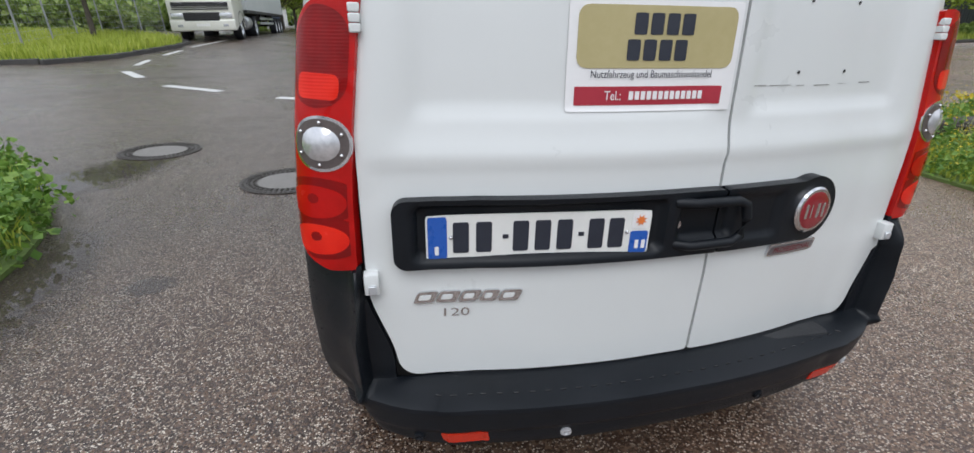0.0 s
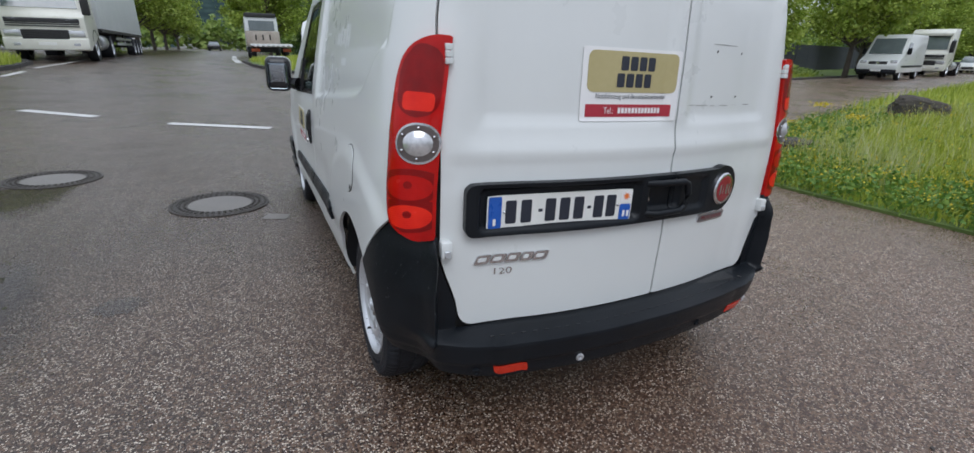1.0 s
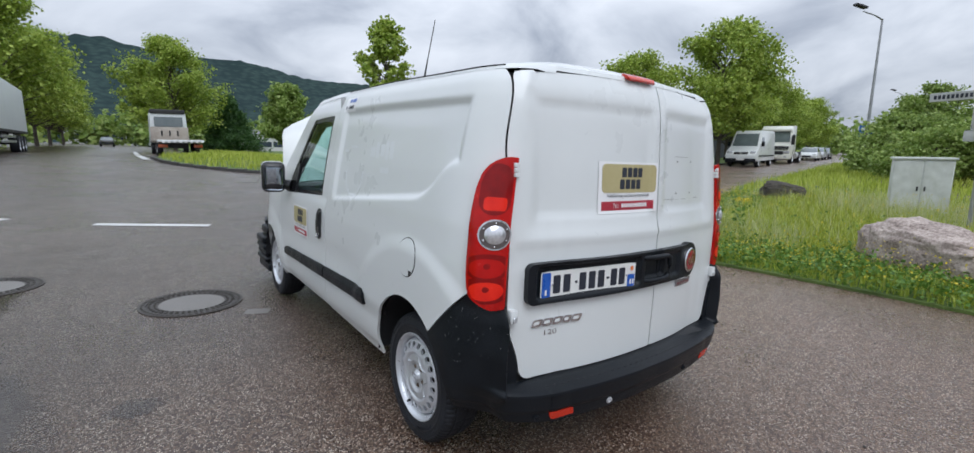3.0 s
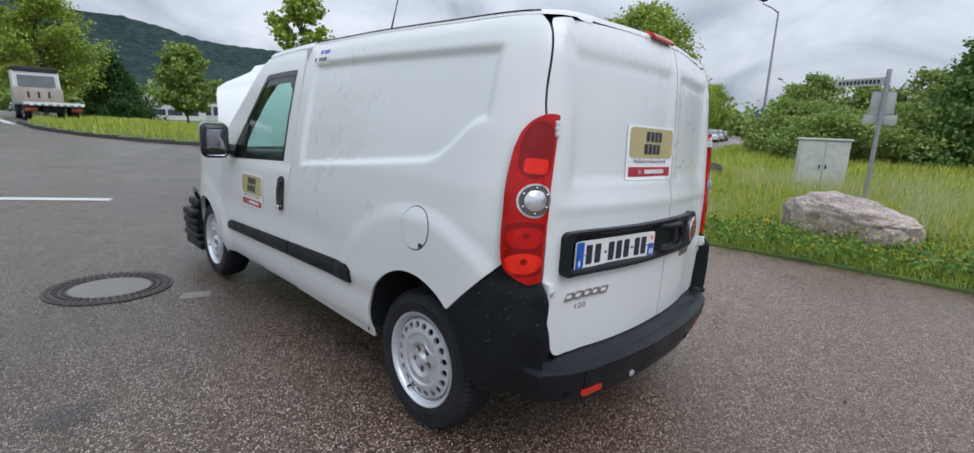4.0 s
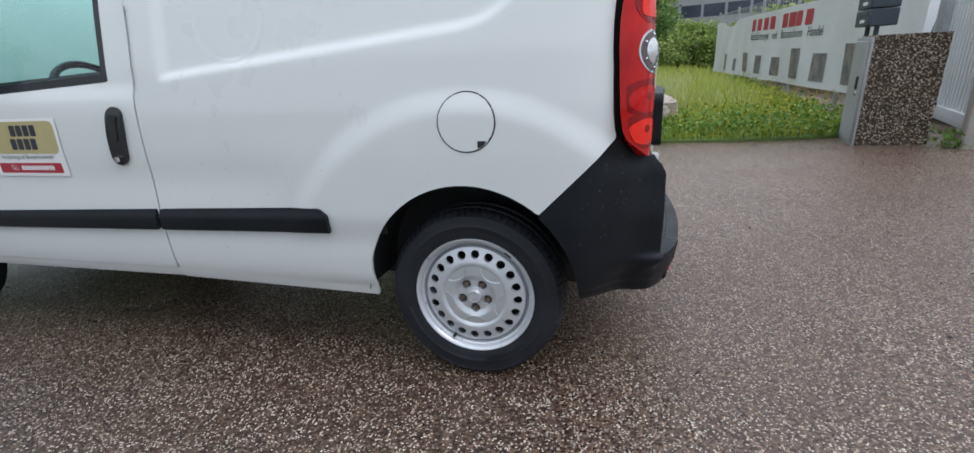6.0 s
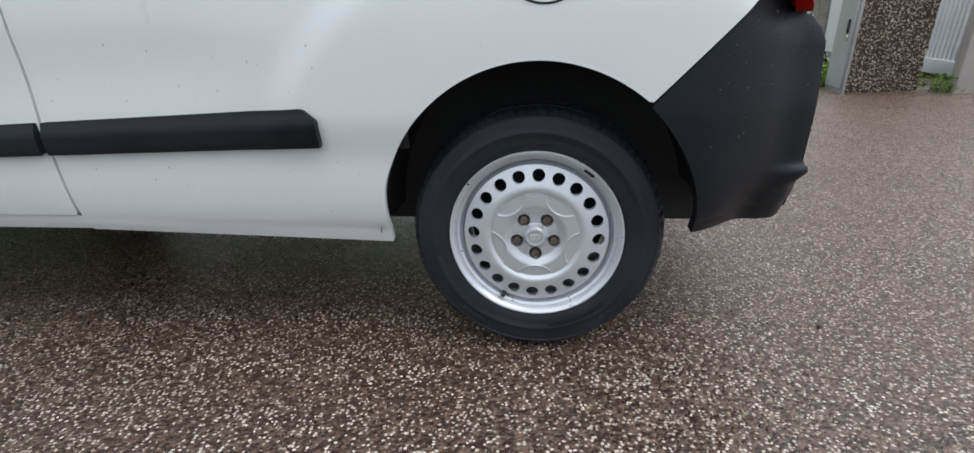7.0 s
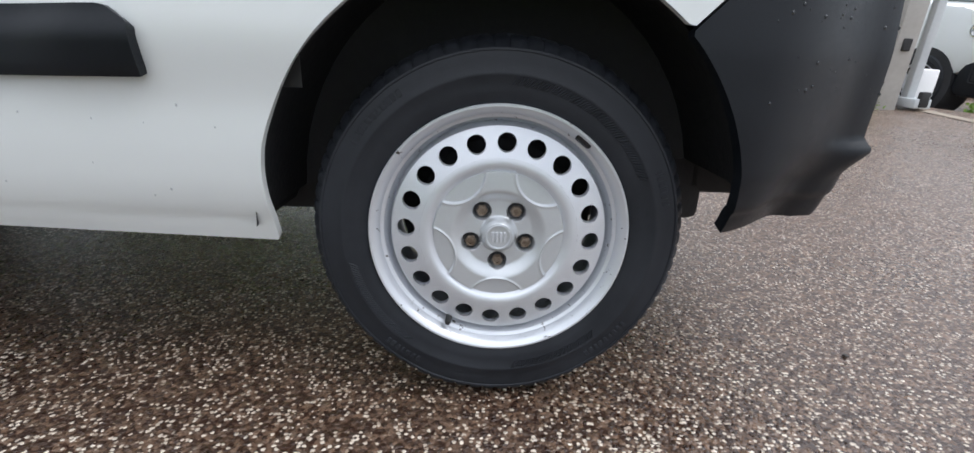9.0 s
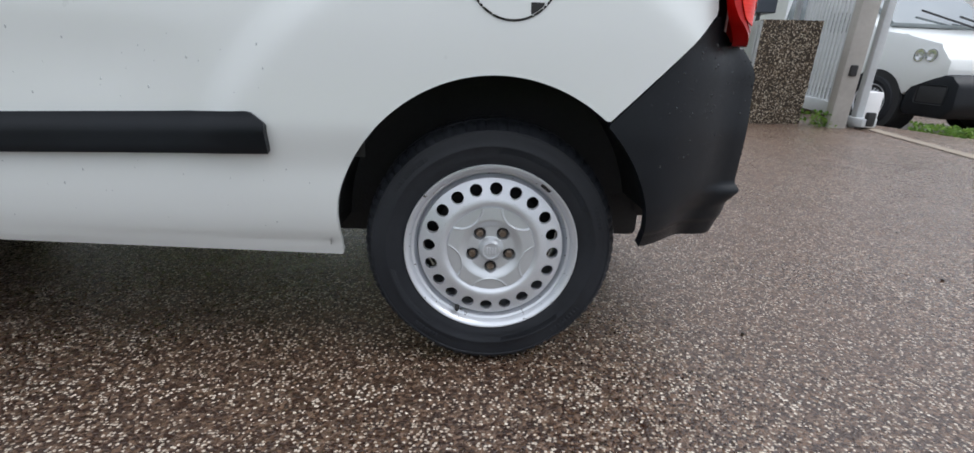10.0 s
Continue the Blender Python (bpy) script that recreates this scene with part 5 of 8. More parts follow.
copy_part(rear_wheel, van, pose(WX, 2.755, WHEEL_Z, 0, 0, 180))

# wheel housings and floor pan
for wy, b in ((0.0, 0.415), (2.755, 0.375)):
    for side in (-1, 1):
        bm = bmesh.new()
        cols = []
        for k in range(25):
            a = math.radians(2 + 166 * k / 24)
            cols.append([bm.verts.new((side * x, wy + 0.372 * math.cos(a) * g, WHEEL_Z + b * math.sin(a) * g)) for x, g in ((0.885, 1.0), (0.80, 1.04), (0.62, 1.04), (0.60, 0.9), (0.60, 0.2))])
        for c0, c1 in zip(cols, cols[1:]):
            for i in range(4):
                bm.faces.new((c0[i], c0[i + 1], c1[i + 1], c1[i]))
        part("wheel_housing", bm, M_LINER, van)
bm = box_bm(-0.58, 0.58, -0.45, 3.1, 0.26, 0.42, 0.02)
box_bm(-0.74, 0.74, 0.42, 2.32, 0.285, 0.40, 0.02, bm=bm)
box_bm(-0.58, 0.58, -0.60, -0.40, 0.32, 0.48, 0.02, bm=bm)
part("floor_pan", bm, M_LINER, van)
part("rear_axle", tube_bm([(-0.68, 0, 0.30), (-0.3, 0.02, 0.29), (0.3, 0.02, 0.29), (0.68, 0, 0.30)], 0.035, 12), M_LINER, van)
part("exhaust", tube_bm([(-0.35, 0.9, 0.27), (-0.40, 0.3, 0.26), (-0.42, -0.2, 0.27), (-0.38, -0.5, 0.27)], 0.028, 12), M_RUST, van)
# ---- cab ----
bulk = box_bm(-0.80, 0.80, 1.16, 1.18, 0.42, 1.70, 0.01)
part("bulkhead", bulk, surface("bulkhead_grey", (0.30, 0.31, 0.31), (0.36, 0.37, 0.37), (0.5, 0.6)), van)


def seat(cx):
    st = new("seat")
    st.parent, st.matrix_basis = van, pose(cx, 1.55, 0.45)
    st["label"] = "dark grey cloth seat"
    part("cushion", box_bm(-0.24, 0.24, -0.22, 0.30, 0.10, 0.27, 0.05, 3), M_SEAT, st)
    part("backrest", box_bm(-0.23, 0.23, -0.07, 0.07, 0.0, 0.62, 0.05, 3, m=pose(0, -0.20, 0.24, 14)), M_SEAT, st)
    part("headrest", box_bm(-0.13, 0.13, -0.045, 0.045, 0.0, 0.18, 0.04, 3, m=pose(0, -0.37, 0.90, 10)), M_SEAT, st)
    return st


seat(-0.42)
seat(0.42)
part("dashboard", box_bm(-0.78, 0.78, 2.06, 2.46, 0.72, 1.03, 0.06, 3), M_DASH, van)
wm = pose(-0.42, 1.93, 1.00, 62, 0, 0)
ring_pts = [wm @ Vector((0.185 * math.cos(a), 0.185 * math.sin(a), 0)) for a in np.linspace(0, 2 * math.pi, 33)]
sw = part("steering_wheel", tube_bm(ring_pts, 0.016, 8), M_TRIM, van, "black steering wheel")
part("wheel_spokes", box_bm(-0.17, 0.17, -0.03, 0.03, -0.015, 0.01, 0.01, 2, m=wm), M_TRIM, sw)
# windscreen
def screen_bm():
    bm = bmesh.new()
    vs = []
    for j in range(9):
        t = j / 8
        y, z = 1.80 + (2.47 - 1.80) * t, 1.735 + (1.075 - 1.735) * t
        hw = half_width(min(z, 1.72)) - 0.02
        hw = min(hw, 0.735 + 0.14 * t)
        vs.append([bm.verts.new((hw * k / 8, y + 0.10 * (1 - (k / 8) ** 2) * (0.4 + 0.6 * t), z + 0.035 * (1 - (k / 8) ** 2) * (1 - t))) for k in range(-8, 9)])
    for a, b in zip(vs, vs[1:]):
        for k in range(16):
            bm.faces.new((a[k], a[k + 1], b[k + 1], b[k]))
    return bm


ws = part("windscreen", screen_bm(), M_GLASS, van, "green-tinted windscreen")
ws.visible_shadow = False
# dark lining: roof, sun visors, pillars and door cards
M_LINING = surface("dark_cab_lining", (0.035, 0.036, 0.038), (0.06, 0.061, 0.064), (0.75, 0.9), big=3, fine=120)
part("headliner", box_bm(-0.70, 0.70, 1.19, 1.84, 1.655, 1.675, 0.008), M_LINING, van, "dark roof lining")
for side in (-1, 1):
    part("sun_visor", box_bm(-0.27, 0.27, -0.012, 0.012, -0.17, 0.0, 0.01, 2, m=pose(side * 0.36, 1.84, 1.66, -30, 0, 0)), M_LINING, van)
    bm = bmesh.new()
    rows = []
    for t in (0.0, 0.33, 0.66, 1.0):
        y, z = 1.80 + 0.60 * t, 1.68 - 0.60 * t
        w_ = half_width(min(z, 1.70)) - 0.03
        rows.append([bm.verts.new((side * (w_ - a), y + b, z)) for a, b in ((0.0, -0.05), (0.13 - 0.02 * t, -0.03), (0.12 - 0.02 * t, 0.02), (0.0, 0.03))])
    for r0, r1 in zip(rows, rows[1:]):
        for k in range(4):
            bm.faces.new((r0[k], r0[(k + 1) % 4], r1[(k + 1) % 4], r1[k]))
    part("pillar_trim", bm, M_LINING, van)
    patch("door_card", lambda y, z: flank(y, z, -0.065, side, False), lambda y, z: min(1.05 - 0.05 * (y - 1.3) - z, z - 0.42, y - 1.20, 2.25 - y), 1.18, 2.28, 0.40, 1.07, 0.05, 0.05, M_LINING, van, 0.02)
    patch("door_frame_trim", lambda y, z: flank(y, z, -0.045, side, False), lambda y, z: min(window_in(y, z, 0.06), -window_in(y, z, -0.035)), 1.2, 2.3, 0.98, 1.66, 0.02, 0.02, M_LINING, van, 0.01)
part("cowl", box_bm(-0.80, 0.80, 2.44, 2.95, 0.92, 1.05, 0.03, 2), M_PLASTIC, van)
part("engine_block", box_bm(-0.45, 0.40, 2.85, 3.30, 0.45, 0.90, 0.04, 2), M_LINER, van)
part("front_crossmember", box_bm(-0.70, 0.70, 3.25, 3.40, 0.40, 0.92, 0.03, 2), M_LINER, van)
# raised bonnet, hinged at the cowl
def bonnet_bm():
    bm = bmesh.new()
    tops, unders = [], []
    for j in range(13):
        t = j / 12
        w = 0.80 - 0.06 * t - 0.34 * step(0.62, 1.0, t)
        rt, ru = [], []
        for k in range(-8, 9):
            a = k / 8
            bow = 0.06 * (1 - a * a) + 0.04 * math.sin(math.pi * t)
            rt.append(bm.verts.new((w * a, 0.77 * t, bow - 0.05 * abs(a) ** 6)))
            ru.append(bm.verts.new((w * a * 0.985, 0.77 * t * 0.99 + 0.003, bow - 0.03 - 0.05 * abs(a) ** 6)))
        tops.append(rt); unders.append(ru)
    for g in (tops, unders):
        for a, b in zip(g, g[1:]):
            for k in range(16):
                bm.faces.new((a[k], a[k + 1], b[k + 1], b[k]))
    for j in range(12):
        for k in (0, 16):
            bm.faces.new((tops[j][k], tops[j + 1][k], unders[j + 1][k], unders[j][k]))
    for k in range(16):
        for j in (0, 12):
            bm.faces.new((tops[j][k], tops[j][k + 1], unders[j][k + 1], unders[j][k]))
    bmesh.ops.transform(bm, matrix=pose(0, 2.68, 1.07, 67, 0, 0), verts=bm.verts[:])
    return bm


part("bonnet", bonnet_bm(), M_PAINT, van, "white bonnet raised wide open")
# door mirror
for side in (-1, 1):
    bm = box_bm(-0.085, 0.085, -0.05, 0.06, -0.12, 0.115, 0.045, 4, m=pose(side * 1.02, 2.085, 1.145, 0, 0, side * 8))
    mir = part("door_mirror", bm, M_PLASTIC if side > 0 else M_TRIM, van, "black door mirror with white cap")
    part("mirror_glass", box_bm(-0.066, 0.066, -0.056, -0.050, -0.10, 0.09, 0.02, 3, m=pose(side * 1.02, 2.085, 1.145, 7, 0, side * 8)), M_MIRROR, mir)
    part("mirror_cap", box_bm(-0.087, 0.087, -0.01, 0.066, -0.04, 0.12, 0.045, 4, m=pose(side * 1.02, 2.088, 1.145, 0, 0, side * 8)), M_PAINT, mir)
    part("mirror_arm", tube_bm([(side * 0.97, 2.08, 1.09), (side * 0.90, 2.03, 1.08)], [0.035, 0.045], 10), M_TRIM, mir)
# loosened front bumper skin: black ribbed corner standing off the wing
fb = []
for side in (-1, 1):
    for k, (z0, z1, out) in enumerate(((0.13, 0.215, 0.0), (0.22, 0.275, 0.02), (0.28, 0.335, 0.012), (0.34, 0.40, 0.026), (0.405, 0.48, 0.03), (0.49, 0.57, -0.02))):
        xo = side * (0.86 + out)
        b_ = part("bumper_rib", box_bm(min(xo, side * 0.55), max(xo, side * 0.55), 3.16 + 0.02 * k, 3.60 - 0.01 * k, z0, z1, 0.022, 3), M_PLASTIC, van)
part("bumper_beam", box_bm(-0.60, 0.60, 3.42, 3.60, 0.22, 0.62, 0.05, 3), M_PLASTIC, van)
part("bumper_tab", tube_bm([(-0.80, 3.30, 0.55), (-0.84, 3.30, 0.63), (-0.82, 3.40, 0.65), (-0.78, 3.48, 0.57)], 0.016, 8), M_PLASTIC, van)


# ---- ground ----
def sheet(name, xs, ys, height, material, inside=None):
    verts = [(x, y, height(x, y)) for y in ys for x in xs]
    w = len(xs)
    faces = []
    for j in range(len(ys) - 1):
        for i in range(w - 1):
            if inside is None or inside((xs[i] + xs[i + 1]) / 2, (ys[j] + ys[j + 1]) / 2):
                faces.append((j * w + i, j * w + i + 1, (j + 1) * w + i + 1, (j + 1) * w + i))
    return mesh_object(name, verts, faces, material)


def spread(*bits):
    out = []
    for a, b, d in bits:
        n = max(1, round((b - a) / d))
        out += [a + (b - a) * k / n for k in range(n)]
    return out + [bits[-1][1]]


axis_x = spread((-2000, -300, 200), (-300, -60, 20), (-60, -16, 2), (-16, 14, 0.5), (14, 60, 2), (60, 300, 20), (300, 2000, 200))
axis_y = spread((-2000, -300, 200), (-300, -40, 20), (-40, -8, 2), (-8, 27, 0.5), (27, 130, 3), (130, 300, 20), (300, 2400, 200))
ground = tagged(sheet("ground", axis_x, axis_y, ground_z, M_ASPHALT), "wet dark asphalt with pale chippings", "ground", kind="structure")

M_SOIL = surface("grassy_soil", (0.06, 0.10, 0.02), (0.14, 0.20, 0.045), (0.85, 0.95), big=1.2, fine=35, bump=0.5, bump_scale=30)
M_KERB = surface("kerb_stone", (0.030, 0.029, 0.028), (0.085, 0.08, 0.075), (0.5, 0.75), big=2, fine=40, bump=0.3, bump_scale=60)
M_MARK = surface("road_marking_white", (0.50, 0.50, 0.49), (0.66, 0.66, 0.65), (0.35, 0.55), big=3, fine=45)
M_GRASS = leafy("meadow_grass", (0.23, 0.30, 0.030), (0.38, 0.45, 0.050), (0.54, 0.57, 0.13))
M_GRASS2 = leafy("dry_grass", (0.36, 0.42, 0.14), (0.50, 0.53, 0.24), (0.60, 0.60, 0.36))
M_WEED = leafy("weed_leaves", (0.075, 0.16, 0.022), (0.13, 0.25, 0.035), (0.22, 0.34, 0.06))
M_YELLOW = leafy("yellow_flowers", (0.55, 0.42, 0.02), (0.66, 0.52, 0.03), (0.72, 0.6, 0.06), trans=0.2)
M_BARK = surface("bark", (0.055, 0.045, 0.035), (0.13, 0.11, 0.09), (0.8, 0.95), big=4, fine=22, bump=0.8, bump_scale=26)


def poly_many(poly, x, y):
    """Signed distances into a polygon, positive inside, for arrays of places."""
    x, y = np.asarray(x, float), np.asarray(y, float)
    best, ins = np.full(x.shape, 1e9), np.zeros(x.shape, bool)
    for (ax, ay), (bx, by) in zip(poly, poly[1:] + poly[:1]):
        dx, dy = bx - ax, by - ay
        t = np.clip(((x - ax) * dx + (y - ay) * dy) / (dx * dx + dy * dy), 0, 1)
        best = np.minimum(best, np.hypot(x - ax - t * dx, y - ay - t * dy))
        if ay != by:
            ins ^= ((ay > y) != (by > y)) & (x < (bx - ax) * (y - ay) / (by - ay) + ax)
    return np.where(ins, best, -best)


def poly_in(poly, x, y):
    return float(poly_many(poly, x, y))


def ground_many(x, y):
    u = (x - y) / math.sqrt(2)
    z = -0.0349 * np.clip(x, -16, 5.5) + 0.06 * np.clip(u - 0.4, 0, 4.7)
    z = z - 0.14 * np.clip(-4.0 - y, 0, 1) * np.clip((x - 1.6) / 1.2, 0, 1)
    return z + 0.031 * np.clip(y - 6, 0, 20) * np.clip((13 - x) / 9, 0, 1)


def step_many(a, b, v):
    t = np.clip((v - a) / (b - a), 0, 1)
    return t * t * (3 - 2 * t)


def wavy(x, y, k=1.0, o=0.0):
    """A cheap smooth unevenness between -1 and 1."""
    return 0.5 * (np.sin(k * (1.3 * x + 0.7 * y) + o) * np.sin(k * (1.1 * y - 0.45 * x) + 1.7 * o + 0.6) + np.sin(k * (2.9 * x - 1.3 * y) + 2.1 + o) * np.sin(k * (2.3 * y + 0.8 * x) + o * 0.7))


def smooth_poly(poly, rounds=2):
    for _ in range(rounds):
        out = []
        for (ax, ay), (bx, by) in zip(poly, poly[1:] + poly[:1]):
            out += [(0.75 * ax + 0.25 * bx, 0.75 * ay + 0.25 * by), (0.25 * ax + 0.75 * bx, 0.25 * ay + 0.75 * by)]
        poly = out
    return poly


def verge_sheet(name, poly, rise, material, label, category, d=0.5, hump=0.0, rough=0.0):
    """A raised bed of soil inside a polygon: grid inside, rim walls down to the road."""
    xs, ys = [p[0] for p in poly], [p[1] for p in poly]
    bm = bmesh.new()
    rim = [bm.verts.new((x, y, ground_z(x, y) + rise)) for x, y in poly]
    low = [bm.verts.new((x, y, ground_z(x, y) - 0.05)) for x, y in poly]
    n = len(poly)
    for k in range(n):
        bm.faces.new((rim[k], rim[(k + 1) % n], low[(k + 1) % n], low[k]))
    top = bm.faces.new(rim)
    bmesh.ops.triangulate(bm, faces=[top])
    longest = d
    for _ in range(7):
        es = [e for e in bm.edges if e.calc_length() > longest * 1.6 and all(v.co.z > ground_z(v.co.x, v.co.y) + rise * 0.5 - 0.01 for v in e.verts)]
        if not es or len(bm.faces) > 60000:
            break
        bmesh.ops.subdivide_edges(bm, edges=es, cuts=1)
        bmesh.ops.triangulate(bm, faces=[f for f in bm.faces if len(f.verts) > 3])
    for v in bm.verts:
        g = ground_z(v.co.x, v.co.y)
        if v.co.z > g + rise * 0.5 - 0.01:
            v.co.z = float(verge_z(poly, np.array(v.co.x), np.array(v.co.y), rise, hump, rough))
    return tagged(part(name, bm, material, None), label, category, kind="structure")


def verge_z(poly, x, y, rise, hump=0.0, rough=0.0):
    e = np.maximum(poly_many(poly, x, y), 0) if (hump or rough) else 0
    return ground_many(x, y) + rise + hump * step_many(0, 3.0, e) + rough * step_many(0, 0.5, e) * wavy(x, y)


def blades(name, places, height, width, material, label, category, seed, lean=0.35, segs=2):
    """Grass: bent tapering blades at the given places, all in one mesh."""
    rng = np.random.default_rng(seed)
    p = np.asarray(places, float)
    n = len(p)
    h = height * rng.uniform(0.45, 1.15, n) * (p[:, 3] if p.shape[1] > 3 else 1)
    a, b = rng.uniform(0, 2 * np.pi, n), rng.uniform(0, 2 * np.pi, n)
    k = rng.uniform(0.1, 1.0, n) * lean
    wx, wy = np.cos(a) * width / 2, np.sin(a) * width / 2
    lx, ly = np.cos(b) * k * h, np.sin(b) * k * h
    v = np.zeros((n, 5, 3))
    for i, (t, wd) in enumerate(((0.0, 1.0), (0.55, 0.8))):
        cx, cy, cz = p[:, 0] + lx * t * t, p[:, 1] + ly * t * t, p[:, 2] + h * t
        v[:, 2 * i] = np.stack([cx - wx * wd, cy - wy * wd, cz], 1)
        v[:, 2 * i + 1] = np.stack([cx + wx * wd, cy + wy * wd, cz], 1)
    v[:, 4] = np.stack([p[:, 0] + lx, p[:, 1] + ly, p[:, 2] + h * (1 - 0.3 * k)], 1)
    i0 = np.arange(n)[:, None] * 5
    quads = (i0 + np.array([0, 1, 3, 2])).tolist()
    tris = (i0 + np.array([2, 3, 4])).tolist()
    ob = mesh_object(name, v.reshape(-1, 3).tolist(), quads + tris, material, False)
    return tagged(ob, label, category, kind="stuff")


def leaf_mesh(name, centres, size, material, seed, flat=0.4):
    """Many small leaves, each a folded pair of triangles, in one mesh."""
    rng = np.random.default_rng(seed)
    c = np.asarray(centres, float)
    n = len(c)
    s = size * rng.uniform(0.6, 1.35, n)[:, None]
    d = rng.normal(size=(n, 3)); d[:, 2] *= flat + 0.3
    d /= np.linalg.norm(d, axis=1)[:, None]
    e = np.cross(d, rng.normal(size=(n, 3))); e /= np.linalg.norm(e, axis=1)[:, None] + 1e-9
    f = np.cross(d, e)
    v = np.stack([c - d * s * 0.5, c + e * s * 0.42 + f * s * 0.12, c + d * s * 0.55, c - e * s * 0.42 + f * s * 0.12], 1)
    i0 = np.arange(n)[:, None] * 4
    return v.reshape(-1, 3).tolist(), np.concatenate([i0 + np.array([0, 1, 2]), i0 + np.array([0, 2, 3])]).tolist()


def scatter(poly, n, seed, zf, keep=None):
    """Random places inside a polygon, with their heights and a size of 1."""
    rng = np.random.default_rng(seed)
    xs, ys = [p[0] for p in poly], [p[1] for p in poly]
    out = np.zeros((0, 2))
    while len(out) < n:
        x, y = rng.uniform(min(xs), max(xs), 2 * n), rng.uniform(min(ys), max(ys), 2 * n)
        ok = poly_many(poly, x, y) > 0.02
        if keep is not None:
            ok &= rng.random(2 * n) < keep(x, y)
        out = np.concatenate([out, np.stack([x[ok], y[ok]], 1)])
    out = out[:n]
    return np.column_stack([out, zf(out[:, 0], out[:, 1]), np.ones(n)])


# right-hand verge between the yard and the side road
VERGE = smooth_poly([(4.45, 2.6), (4.08, 1.5), (3.97, 0.3), (3.80, -1.0), (3.60, -2.0), (3.58, -2.75), (3.72, -3.0), (4.4, -3.3), (15, -4.1), (32, -6), (60, -6), (120, 10), (120, 30), (60, 17.6), (40, 12.6), (16, 7.0), (11.6, 5.0), (8.0, 4.3), (5.4, 3.6)], 1)
verge_z1 = lambda x, y: verge_z(VERGE, x, y, 0.03, 0.10, 0.06)
verge_sheet("verge_right", VERGE, 0.03, M_SOIL, "overgrown grass verge beside the yard", "verge", 0.6, 0.10, 0.06)
near_box = [(3.5, -3.1), (12, -3.9), (12, 5.4), (3.5, 4.0)]
near_keep = lambda x, y: (poly_many(VERGE, x, y) > 0.03) * np.clip(1.25 - (x - 3.6) / 9, 0.25, 1)
pts = scatter(near_box, 60000, 11, verge_z1, near_keep)
pts[:, 3] = 0.45 + 0.75 * step_many(0.0, 1.6, poly_many(VERGE, pts[:, 0], pts[:, 1])) * (0.75 + 0.5 * wavy(pts[:, 0], pts[:, 1], 0.8, 1.0))
pts[:, 3] *= 1 + 0.9 * step_many(4.6, 6.0, pts[:, 0]) * step_many(-1.0, -2.2, pts[:, 1])
blades("meadow_grass", pts, 0.25, 0.011, M_GRASS, "tall green meadow grass of the verge", "grass", 12, 0.55)
far_box = [(11, -4), (40, -6), (70, 0), (70, 19), (40, 12.6), (11, 5)]
pts = scatter(far_box, 26000, 13, verge_z1, lambda x, y: (poly_many(VERGE, x, y) > 0.05) * np.clip(1.3 - (x - 10) / 45, 0.1, 1))
blades("meadow_grass", pts, 0.34, 0.03, M_GRASS, "tall green meadow grass farther off", "grass", 14, 0.5)
pts = scatter(near_box, 11000, 15, verge_z1, lambda x, y: near_keep(x, y) * np.where((wavy(x, y, 0.6, 4.0) > 0.1) | ((x > 5) & (y < -1)), 1.0, 0.12))
pts[:, 3] = step_many(0.2, 1.2, poly_many(VERGE, pts[:, 0], pts[:, 1]))
blades("seed_grass", pts, 0.50, 0.006, M_GRASS2, "pale seeding grass stalks", "grass", 16, 0.5)
# weeds along the edge, with small yellow flowers
rng = np.random.default_rng(5)
cl, fl = [], []
for x, y, z, _ in scatter(near_box, 2600, 17, verge_z1, lambda x, y: np.where(poly_many(VERGE, x, y) < 1.4, 1.0, 0.06) * near_keep(x, y)):
    h = 0.10 + 0.16 * rng.random()
    for _ in range(11):
        cl.append((x + rng.normal() * 0.07, y + rng.normal() * 0.07, z + h * rng.random()))
    if rng.random() < 0.75:
        for _ in range(3):
            fl.append((x + rng.normal() * 0.08, y + rng.normal() * 0.08, z + h * (0.8 + 0.5 * rng.random())))
v_, f_ = leaf_mesh("w", cl, 0.045, M_WEED, 6)
tagged(mesh_object("edge_weeds", v_, f_, M_WEED, False), "low leafy weeds along the asphalt edge", "weeds", kind="stuff")
for x, y, z, _ in scatter(near_box, 1500, 18, verge_z1, near_keep):
    fl.append((x, y, z + 0.30 + 0.15 * rng.random()))
v_, f_ = leaf_mesh("f", fl, 0.020, M_YELLOW, 7)
tagged(mesh_object("yellow_flowers", v_, f_, M_YELLOW, False), "small yellow meadow flowers", "flowers", kind="stuff")


